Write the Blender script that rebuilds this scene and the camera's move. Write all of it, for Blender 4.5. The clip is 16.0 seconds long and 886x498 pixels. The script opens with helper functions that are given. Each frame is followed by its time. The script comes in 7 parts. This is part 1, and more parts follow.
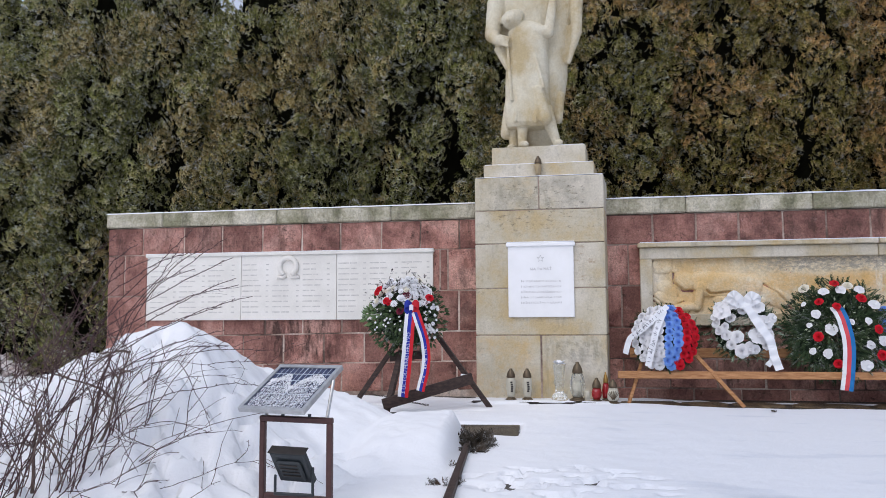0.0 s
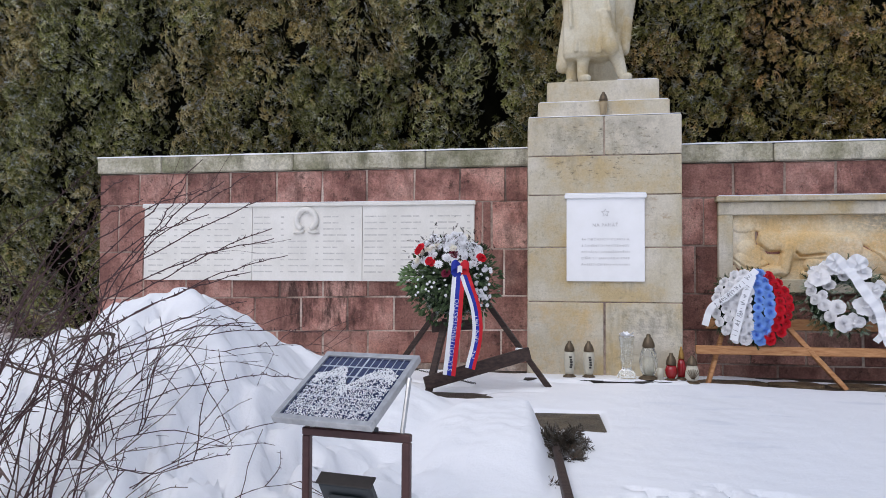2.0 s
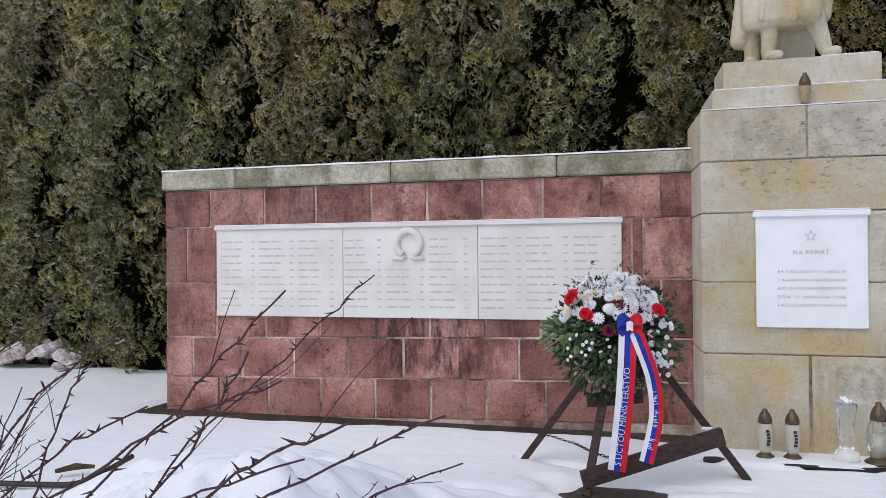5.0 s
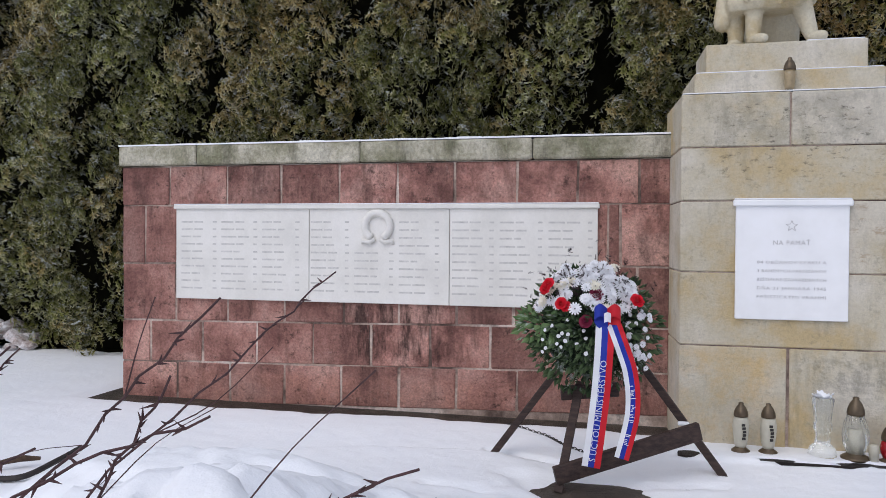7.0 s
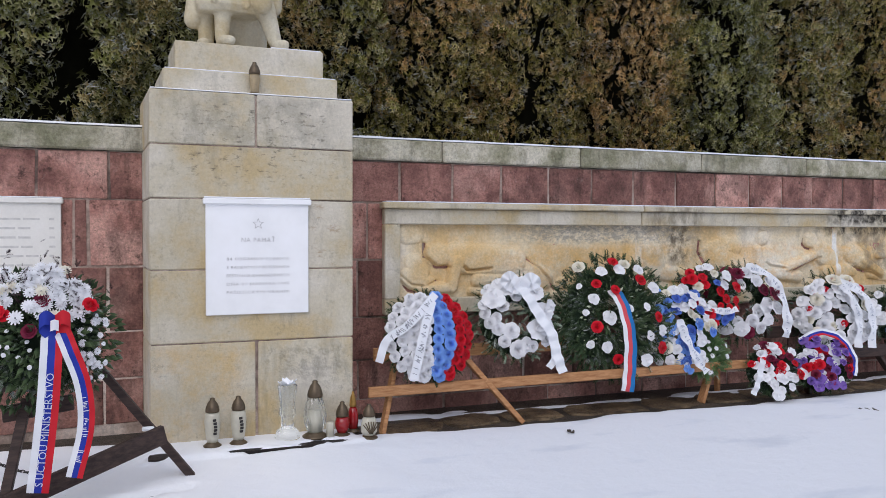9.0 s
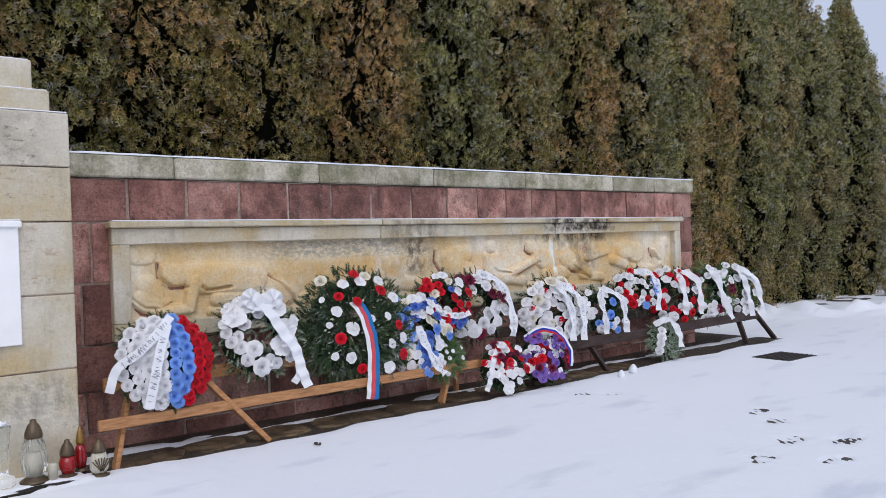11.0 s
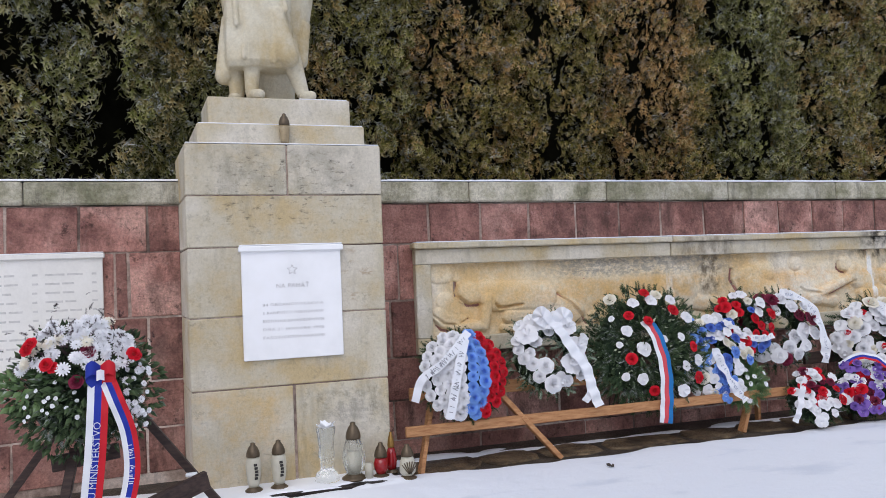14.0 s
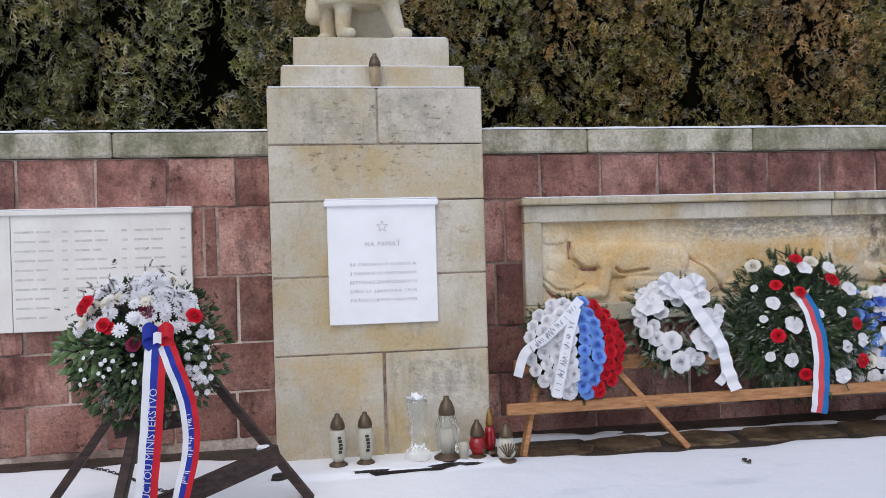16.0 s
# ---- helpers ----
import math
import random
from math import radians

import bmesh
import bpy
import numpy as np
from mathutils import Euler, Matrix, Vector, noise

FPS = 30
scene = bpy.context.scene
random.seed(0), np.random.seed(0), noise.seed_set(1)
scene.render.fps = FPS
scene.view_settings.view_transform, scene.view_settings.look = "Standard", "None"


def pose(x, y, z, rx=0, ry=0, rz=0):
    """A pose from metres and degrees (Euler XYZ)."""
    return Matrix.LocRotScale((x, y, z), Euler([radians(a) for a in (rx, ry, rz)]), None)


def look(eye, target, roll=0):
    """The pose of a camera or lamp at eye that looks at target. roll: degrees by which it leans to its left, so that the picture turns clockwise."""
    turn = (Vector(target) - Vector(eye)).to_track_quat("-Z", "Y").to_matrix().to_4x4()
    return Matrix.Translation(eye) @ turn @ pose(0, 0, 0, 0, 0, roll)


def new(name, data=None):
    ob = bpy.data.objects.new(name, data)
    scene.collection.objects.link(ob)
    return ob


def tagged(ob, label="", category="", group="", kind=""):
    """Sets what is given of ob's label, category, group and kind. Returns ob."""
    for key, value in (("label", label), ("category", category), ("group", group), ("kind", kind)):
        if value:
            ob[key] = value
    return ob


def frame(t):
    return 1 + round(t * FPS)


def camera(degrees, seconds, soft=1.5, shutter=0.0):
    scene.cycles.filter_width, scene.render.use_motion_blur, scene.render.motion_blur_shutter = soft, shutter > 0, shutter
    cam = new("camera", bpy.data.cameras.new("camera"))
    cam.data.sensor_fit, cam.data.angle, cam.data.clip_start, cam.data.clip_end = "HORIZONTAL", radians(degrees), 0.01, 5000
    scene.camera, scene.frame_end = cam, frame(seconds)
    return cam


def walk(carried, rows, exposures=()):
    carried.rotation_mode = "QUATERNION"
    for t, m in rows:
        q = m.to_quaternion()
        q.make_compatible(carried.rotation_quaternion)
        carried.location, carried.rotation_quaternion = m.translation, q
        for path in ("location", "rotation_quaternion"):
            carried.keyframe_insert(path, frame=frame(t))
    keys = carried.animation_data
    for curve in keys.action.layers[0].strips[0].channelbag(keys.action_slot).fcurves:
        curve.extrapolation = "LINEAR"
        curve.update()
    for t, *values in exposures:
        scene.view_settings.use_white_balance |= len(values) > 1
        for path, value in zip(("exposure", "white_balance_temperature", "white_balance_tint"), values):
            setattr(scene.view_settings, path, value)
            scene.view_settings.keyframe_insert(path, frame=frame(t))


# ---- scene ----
cam = camera(59.4, 16.0, soft=0.8)
PATH = [
    (0, (0.408, -7.566, 0.751), (0.056, -5.605, 0.927), -0.3),
    (0.5, (0.263, -7.313, 0.766), (-0.042, -5.345, 0.956), 0.1),
    (1, (0.167, -7.025, 0.767), (-0.159, -5.059, 0.929), 0.3),
    (1.5, (0.02, -6.793, 0.748), (-0.34, -4.827, 0.82), 0.0),
    (2, (-0.175, -6.548, 0.793), (-0.528, -4.581, 0.861), 0.3),
    (2.5, (-0.331, -6.207, 0.812), (-0.671, -4.238, 0.896), -0.2),
    (3, (-0.446, -5.856, 0.946), (-0.841, -3.898, 1.058), 0.2),
    (3.5, (-0.6, -5.686, 1.056), (-1.049, -3.739, 1.129), 0.4),
    (4, (-0.778, -5.557, 1.128), (-1.246, -3.613, 1.179), -0.7),
    (4.5, (-0.821, -5.36, 1.183), (-1.341, -3.429, 1.213), -1.1),
    (4.7, (-0.839, -5.301, 1.193), (-1.383, -3.377, 1.22), -0.5),
    (6.8, (-0.939, -5.033, 1.228), (-1.434, -3.096, 1.18), 0.4),
    (7, (-0.928, -5.031, 1.228), (-1.396, -3.087, 1.2), 0.4),
    (7.5, (-0.883, -5.01, 1.241), (-1.146, -3.028, 1.2), 0.5),
    (7.6, (-0.873, -5.001, 1.242), (-1.059, -3.01, 1.198), 0.4),
    (8, (-0.819, -4.992, 1.243), (-0.728, -2.995, 1.201), 0.3),
    (8.5, (-0.707, -4.985, 1.258), (-0.328, -3.022, 1.212), 0.1),
    (9, (-0.647, -4.981, 1.255), (0.068, -3.114, 1.216), 0.1),
    (9.5, (-0.636, -5.019, 1.258), (0.312, -3.259, 1.22), 0.2),
    (10, (-0.635, -5.06, 1.253), (0.483, -3.403, 1.216), -0.3),
    (10.2, (-0.61, -5.064, 1.247), (0.533, -3.423, 1.219), -0.9),
    (12.3, (-0.596, -5.129, 1.269), (0.794, -3.691, 1.271), -1.5),
    (12.5, (-0.606, -5.128, 1.283), (0.717, -3.628, 1.294), -1.7),
    (12.8, (-0.63, -5.112, 1.283), (0.546, -3.495, 1.306), -2.5),
    (13, (-0.643, -5.107, 1.278), (0.415, -3.41, 1.327), -2.5),
    (13.5, (-0.653, -5.071, 1.243), (0.186, -3.257, 1.309), -2.7),
    (14, (-0.669, -5.05, 1.239), (-0.026, -3.157, 1.307), -2.3),
    (14.5, (-0.619, -4.988, 1.24), (-0.144, -3.046, 1.287), -2.5),
    (15, (-0.547, -4.902, 1.241), (-0.091, -2.954, 1.215), -2.4),
    (15.5, (-0.481, -4.728, 1.218), (-0.052, -2.775, 1.179), -2.0),
    (16, (-0.287, -4.548, 1.213), (-0.001, -2.569, 1.196), -1.6),
]
walk(cam, [(t, look(eye, target, roll)) for t, eye, target, roll in PATH], ((0, 0.03), (1.5, -0.06), (4.5, -0.08), (7, -0.1), (9, -0.05), (12.5, 0.04), (14.5, 0.0), (16, -0.03)))

# ---- world and light: a dull, overcast winter day ----
world = bpy.data.worlds.new("overcast")
scene.world = world
world.use_nodes = True
wn = world.node_tree
sky = wn.nodes.new("ShaderNodeTexSky")
sky.sky_type, sky.sun_disc = "NISHITA", False
sky.sun_elevation, sky.sun_rotation = radians(46), radians(203)
sky.air_density, sky.dust_density, sky.ozone_density = 1.0, 6.0, 1.0
veil = wn.nodes.new("ShaderNodeMix")
veil.data_type = "RGBA"
veil.inputs[0].default_value = 0.8
veil.inputs[7].default_value = (6.3, 7.0, 8.95, 1)
wn.links.new(sky.outputs[0], veil.inputs[6])
wn.links.new(veil.outputs[2], wn.nodes["Background"].inputs[0])
wn.nodes["Background"].inputs[1].default_value = 0.098
sun = new("sun", bpy.data.lights.new("sun", "SUN"))
sun.data.energy, sun.data.angle, sun.data.color = 0.95, radians(50), (1.0, 0.985, 1.02)
sun.matrix_world = look((-4, -9.5, 10.8), (0, 0, 0))


# ---- materials ----
def lin(r, g, b):
    return tuple((c / 255 / 12.92) if c <= 10 else ((c / 255 + 0.055) / 1.055) ** 2.4 for c in (r, g, b)) + (1,)


class Mat:
    """A node material with short ways to write its nodes."""

    def __init__(self, name, rough=0.8, metal=0.0, spec=0.5):
        self.m = bpy.data.materials.new(name)
        self.m.use_nodes = True
        self.t = self.m.node_tree
        self.b = self.t.nodes["Principled BSDF"]
        self.b.inputs["Roughness"].default_value = rough
        self.b.inputs["Metallic"].default_value = metal
        self.b.inputs["Specular IOR Level"].default_value = spec
        geo = self.t.nodes.new("ShaderNodeNewGeometry")
        self.pos, self.normal = geo.outputs["Position"], geo.outputs["Normal"]
        self.island = geo.outputs["Random Per Island"]
        self.rnd = self.t.nodes.new("ShaderNodeObjectInfo").outputs["Random"]

    def put(self, key, v):
        s = self.b.inputs[key]
        self.plug(v, s)
        return self

    def plug(self, v, s):
        if isinstance(v, bpy.types.NodeSocket):
            self.t.links.new(v, s)
        else:
            s.default_value = v

    def noise(self, scale, detail=4, rough=0.6, vec=None, stretch=None, shift=None):
        vec = vec or self.pos
        if shift is not None:
            a = self.t.nodes.new("ShaderNodeVectorMath")
            a.operation = "ADD"
            self.t.links.new(vec, a.inputs[0])
            c = self.t.nodes.new("ShaderNodeVectorMath")
            c.operation = "SCALE"
            c.inputs[0].default_value = (13.0, 7.0, 29.0)
            self.plug(shift, c.inputs["Scale"])
            self.t.links.new(c.outputs[0], a.inputs[1])
            vec = a.outputs[0]
        if stretch:
            a = self.t.nodes.new("ShaderNodeVectorMath")
            a.operation = "MULTIPLY"
            a.inputs[1].default_value = stretch
            self.t.links.new(vec, a.inputs[0])
            vec = a.outputs[0]
        n = self.t.nodes.new("ShaderNodeTexNoise")
        n.inputs["Scale"].default_value, n.inputs["Detail"].default_value, n.inputs["Roughness"].default_value = scale, detail, rough
        self.t.links.new(vec, n.inputs["Vector"])
        return n.outputs[0]

    def voronoi(self, scale, out="Distance", feature="F1"):
        n = self.t.nodes.new("ShaderNodeTexVoronoi")
        n.feature = feature
        n.inputs["Scale"].default_value = scale
        self.t.links.new(self.pos, n.inputs["Vector"])
        return n.outputs[out]

    def ramp(self, fac, *stops):
        n = self.t.nodes.new("ShaderNodeValToRGB")
        e = n.color_ramp.elements
        while len(e) < len(stops):
            e.new(0.5)
        for k, (p, c) in zip(e, stops):
            k.position = p
            k.color = c if isinstance(c, tuple) else (c, c, c, 1)
        self.plug(fac, n.inputs[0])
        return n.outputs[0]

    def mix(self, fac, a, b, blend="MIX"):
        n = self.t.nodes.new("ShaderNodeMix")
        n.data_type, n.blend_type = "RGBA", blend
        self.plug(fac, n.inputs[0])
        self.plug(a, n.inputs[6])
        self.plug(b, n.inputs[7])
        return n.outputs[2]

    def math(self, op, a, b=0.0):
        n = self.t.nodes.new("ShaderNodeMath")
        n.operation = op
        self.plug(a, n.inputs[0])
        self.plug(b, n.inputs[1])
        return n.outputs[0]

    def axis(self, i, vec=None):
        n = self.t.nodes.new("ShaderNodeSeparateXYZ")
        self.t.links.new(vec or self.pos, n.inputs[0])
        return n.outputs[i]

    def uv(self, i):
        n = self.t.nodes.new("ShaderNodeUVMap")
        n.uv_map = "UVMap"
        return self.axis(i, n.outputs[0])

    def bump(self, height, strength=0.5, dist=0.01, below=None):
        n = self.t.nodes.new("ShaderNodeBump")
        n.inputs["Strength"].default_value, n.inputs["Distance"].default_value = strength, dist
        self.plug(height, n.inputs["Height"])
        if below:
            self.t.links.new(below, n.inputs["Normal"])
        self.t.links.new(n.outputs[0], self.b.inputs["Normal"])
        return n.outputs[0]


def stone(name, light, mid, dark, stain, bump=0.6, rough=0.9, vary=0.35, streak=0.5, grain=0.35, patch=2.6, spots=(), pits=0.0):
    m = Mat(name, rough, spec=0.3)
    big = m.noise(patch, 6, 0.62, shift=m.rnd)
    col = m.ramp(big, (0.38, dark), (0.5, mid), (0.62, light))
    col = m.mix(m.math("MULTIPLY", m.ramp(m.rnd, (0.2, 0.0), (1, 1.0)), vary), col, m.mix(0.5, dark, stain))
    run = m.ramp(m.noise(6, 6, 0.7, stretch=(1, 1, 0.22), shift=m.rnd), (0.54, 0.0), (0.68, 1.0))
    col = m.mix(m.math("MULTIPLY", run, streak), col, stain)
    blot = m.ramp(m.noise(11, 6, 0.75, shift=m.rnd), (0.56, 0.0), (0.7, 1.0))
    col = m.mix(m.math("MULTIPLY", blot, streak * 0.8), col, m.mix(0.4, stain, dark))
    for x0, x1, z0, z1, tint, force, tall, grain_size in spots:
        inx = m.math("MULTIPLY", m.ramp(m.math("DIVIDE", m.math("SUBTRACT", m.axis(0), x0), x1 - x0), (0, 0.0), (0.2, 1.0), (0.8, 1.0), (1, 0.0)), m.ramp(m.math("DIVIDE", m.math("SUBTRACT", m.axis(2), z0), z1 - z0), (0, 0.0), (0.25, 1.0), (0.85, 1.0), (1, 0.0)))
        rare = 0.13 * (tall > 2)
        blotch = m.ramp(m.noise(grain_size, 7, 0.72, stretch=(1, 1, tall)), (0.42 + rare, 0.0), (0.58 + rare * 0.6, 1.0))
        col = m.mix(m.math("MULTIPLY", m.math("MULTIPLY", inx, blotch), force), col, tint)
    if pits:
        hole = m.ramp(m.noise(19, 6, 0.8, shift=m.rnd), (0.54, 0.0), (0.63, 1.0))
        worn = m.ramp(m.noise(4.5, 4, 0.6, shift=m.rnd), (0.42, 0.15), (0.6, 1.0))
        col = m.mix(m.math("MULTIPLY", m.math("MULTIPLY", hole, worn), pits), col, stain)
        chalk = m.ramp(m.noise(17, 5, 0.75, shift=m.rnd), (0.60, 0.0), (0.72, 1.0))
        col = m.mix(m.math("MULTIPLY", chalk, pits * 0.28), col, m.mix(0.5, light, (0.75, 0.66, 0.62, 1)))
    fine = m.noise(55, 4, 0.75)
    col = m.mix(grain, col, m.mix(1.0, col, m.ramp(fine, (0.36, 0.45), (0.62, 1.3)), "MULTIPLY"))
    m.put("Base Color", col)
    n = m.bump(m.noise(24, 7, 0.75, shift=m.rnd), bump, 0.03)
    m.bump(fine, bump * 0.7, 0.008, n)
    return m.m


def plain(name, rgb, rough=0.6, metal=0.0, vary=0.2, bump=0.0, scale=30, spec=0.5):
    m = Mat(name, rough, metal, spec)
    c = lin(*rgb)
    d = tuple(v * (1 - vary) for v in c[:3]) + (1,)
    l = tuple(min(1, v * (1 + vary * 0.6)) for v in c[:3]) + (1,)
    m.put("Base Color", m.ramp(m.noise(scale, 4), (0.3, d), (0.7, l)))
    if bump:
        m.bump(m.noise(scale * 4, 4), bump, 0.004)
    return m.m


RED = stone("red_sandstone", lin(228, 180, 165), lin(196, 143, 130), lin(144, 100, 91), lin(66, 50, 45), 0.9, vary=0.62, streak=0.62, grain=0.5, pits=0.8, patch=2.2,
            spots=((-3.15, -2.1, 0.22, 0.80, lin(50, 36, 34), 0.85, 0.22, 11), (-4.9, -0.7, -0.15, 0.2, lin(206, 150, 132), 0.6, 0.6, 4), (-1.0, -0.6, -0.1, 1.5, lin(78, 58, 54), 0.6, 0.7, 4), (0.7, 8.0, -0.1, 0.7, lin(58, 44, 41), 0.65, 0.7, 4), (0.6, 8.2, 1.2, 2.0, lin(74, 54, 50), 0.5, 0.8, 5), (-5.1, -0.6, 1.4, 1.95, lin(84, 60, 55), 0.45, 0.5, 6)))
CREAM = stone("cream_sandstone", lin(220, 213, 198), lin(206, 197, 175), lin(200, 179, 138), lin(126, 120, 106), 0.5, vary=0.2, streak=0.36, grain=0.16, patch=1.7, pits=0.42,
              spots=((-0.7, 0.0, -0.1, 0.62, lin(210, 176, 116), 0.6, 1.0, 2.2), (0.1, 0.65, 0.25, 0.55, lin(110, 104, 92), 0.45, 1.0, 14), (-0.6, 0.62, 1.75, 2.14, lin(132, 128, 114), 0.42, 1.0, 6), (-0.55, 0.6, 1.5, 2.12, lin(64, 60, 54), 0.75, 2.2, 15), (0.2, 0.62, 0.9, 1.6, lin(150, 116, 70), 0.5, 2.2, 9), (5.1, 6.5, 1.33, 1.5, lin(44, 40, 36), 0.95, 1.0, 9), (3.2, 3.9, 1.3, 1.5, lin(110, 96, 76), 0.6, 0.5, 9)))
GREY_STONE = stone("weathered_coping_stone", lin(208, 202, 184), lin(180, 174, 152), lin(140, 138, 112), lin(66, 66, 52), 0.6, streak=0.55, grain=0.5, patch=4)
MORTAR = stone("mortar", lin(228, 212, 200), lin(190, 168, 154), lin(108, 90, 82), lin(54, 45, 41), 0.6, patch=1.9)
MARBLE = stone("white_marble", lin(246, 246, 247), lin(243, 243, 243), lin(238, 238, 238), lin(226, 225, 222), 0.03, 0.5, 0.04, 0.12, grain=0.0)
TABLET = stone("pale_grey_marble", lin(234, 231, 225), lin(229, 226, 219), lin(222, 219, 212), lin(206, 203, 196), 0.04, 0.55, 0.04, 0.2, grain=0.05)
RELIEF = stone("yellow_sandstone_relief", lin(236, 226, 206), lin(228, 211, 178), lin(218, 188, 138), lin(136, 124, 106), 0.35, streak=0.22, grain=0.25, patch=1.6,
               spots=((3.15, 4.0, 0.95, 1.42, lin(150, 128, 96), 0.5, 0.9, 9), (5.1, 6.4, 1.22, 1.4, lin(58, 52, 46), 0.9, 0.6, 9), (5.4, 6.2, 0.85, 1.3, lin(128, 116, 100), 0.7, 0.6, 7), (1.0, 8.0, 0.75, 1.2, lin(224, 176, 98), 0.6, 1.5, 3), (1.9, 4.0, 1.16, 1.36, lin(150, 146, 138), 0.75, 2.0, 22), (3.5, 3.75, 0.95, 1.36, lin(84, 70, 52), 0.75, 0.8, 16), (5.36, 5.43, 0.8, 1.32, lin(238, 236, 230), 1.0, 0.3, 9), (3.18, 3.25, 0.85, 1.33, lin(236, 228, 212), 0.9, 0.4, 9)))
STATUE = stone("pale_sandstone_statue", lin(216, 209, 188), lin(206, 195, 168), lin(190, 172, 134), lin(140, 130, 108), 0.4, streak=0.25, grain=0.15)
FOOTING = stone("dark_wet_footing", lin(70, 58, 54), lin(48, 40, 37), lin(34, 28, 26), lin(22, 19, 18), 0.8, 0.6)
INSCRIPTION = plain("grey_inscription", (188, 186, 186), 0.8)
NAMES = plain("faded_carving", (206, 203, 198), 0.8)


def snow_material():
    m = Mat("snow", 0.75, spec=0.25)
    fresh = m.ramp(m.noise(1.3, 5), (0.3, (0.90, 0.91, 0.935, 1)), (0.7, (0.95, 0.955, 0.965, 1)))
    yard = m.ramp(m.axis(0), (0.0, 0.0), (0.6, 1.0))
    fresh = m.mix(m.math("MULTIPLY", yard, 0.75), fresh, (0.79, 0.82, 0.875, 1))
    icy = m.math("MULTIPLY", yard, m.ramp(m.noise(2.1, 4, 0.55, stretch=(0.6, 1.5, 1.0)), (0.58, 0.0), (0.70, 1.0)))
    m.put("Base Color", m.mix(m.math("MULTIPLY", icy, 0.6), fresh, (0.62, 0.67, 0.755, 1)))
    m.put("Roughness", m.ramp(icy, (0.0, 0.75), (1.0, 0.42)))
    n = m.bump(m.noise(7, 7, 0.68), 0.3, 0.04)
    m.bump(m.noise(110, 3, 0.7), 0.16, 0.005, n)
    return m.m


SNOW = snow_material()


def wet_ground():
    m = Mat("wet_dark_ground", 0.55, spec=0.4)
    c = m.ramp(m.noise(6, 7, 0.7), (0.3, lin(34, 30, 27)), (0.55, lin(70, 62, 54)), (0.75, lin(104, 95, 84)))
    m.put("Base Color", c)
    m.bump(m.noise(40, 6, 0.7), 0.7, 0.02)
    return m.m


GROUND = wet_ground()
FLAG = stone("wet_flagstone", lin(150, 130, 102), lin(112, 94, 72), lin(66, 55, 44), lin(34, 29, 25), 0.9, 0.45, vary=0.5, streak=0.8, grain=0.5, patch=5)


def foliage(name, deep, mid, tip, white=0.1):
    m = Mat(name, 0.7, spec=0.2)
    u, v = m.uv(0), m.uv(1)
    near = m.ramp(m.noise(1.1, 3), (0.35, 0.0), (0.65, 1.0))
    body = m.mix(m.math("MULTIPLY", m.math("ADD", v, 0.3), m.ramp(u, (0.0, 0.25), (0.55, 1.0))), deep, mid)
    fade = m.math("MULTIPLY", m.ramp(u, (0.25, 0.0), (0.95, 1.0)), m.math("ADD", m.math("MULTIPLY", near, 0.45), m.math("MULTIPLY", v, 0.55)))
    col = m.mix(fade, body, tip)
    up = m.ramp(m.math("ABSOLUTE", m.axis(2, m.normal)), (0.35, 0.0), (0.85, 1.0))
    dust = m.math("MULTIPLY", up, m.ramp(m.noise(9, 3, 0.7), (0.5, 0.0), (0.66, 1.0)))
    col = m.mix(m.math("MULTIPLY", dust, white), col, (0.75, 0.78, 0.8, 1))
    m.put("Base Color", col)
    return m.m


def thuja(name, deep, green, tan, pale, share, white):
    """Scale leaves: near-black at the stem to paint in the shade of the gaps, green or browned by clumps, paler at the
    tips, and letting some light through.
    """
    m = Mat(name, 0.85, spec=0.08)
    u, v = m.uv(0), m.uv(1)
    wide = m.ramp(m.noise(0.8, 3), (0.35, 0.0), (0.65, 1.0))
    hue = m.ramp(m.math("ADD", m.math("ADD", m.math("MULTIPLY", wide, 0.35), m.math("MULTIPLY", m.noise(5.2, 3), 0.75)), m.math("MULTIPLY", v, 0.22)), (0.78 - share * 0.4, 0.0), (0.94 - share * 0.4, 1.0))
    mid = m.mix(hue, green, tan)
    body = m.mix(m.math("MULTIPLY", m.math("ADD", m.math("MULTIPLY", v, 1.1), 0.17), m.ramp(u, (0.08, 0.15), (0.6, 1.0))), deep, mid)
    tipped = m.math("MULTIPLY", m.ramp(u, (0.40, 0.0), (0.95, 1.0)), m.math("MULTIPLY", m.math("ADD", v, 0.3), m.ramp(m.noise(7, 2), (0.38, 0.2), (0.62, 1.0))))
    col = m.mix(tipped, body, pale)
    up = m.ramp(m.math("ABSOLUTE", m.axis(2, m.normal)), (0.25, 0.0), (0.7, 1.0))
    dust = m.math("MULTIPLY", up, m.ramp(m.noise(8, 3, 0.7), (0.47, 0.0), (0.62, 1.0)))
    col = m.mix(m.math("MULTIPLY", dust, white), col, (0.75, 0.78, 0.8, 1))
    m.put("Base Color", col)
    thin = m.t.nodes.new("ShaderNodeBsdfTranslucent")
    m.t.links.new(col, thin.inputs[0])
    both = m.t.nodes.new("ShaderNodeMixShader")
    both.inputs[0].default_value = 0.48
    m.t.links.new(m.b.outputs[0], both.inputs[1])
    m.t.links.new(thin.outputs[0], both.inputs[2])
    m.t.links.new(both.outputs[0], m.t.nodes["Material Output"].inputs[0])
    return m.m


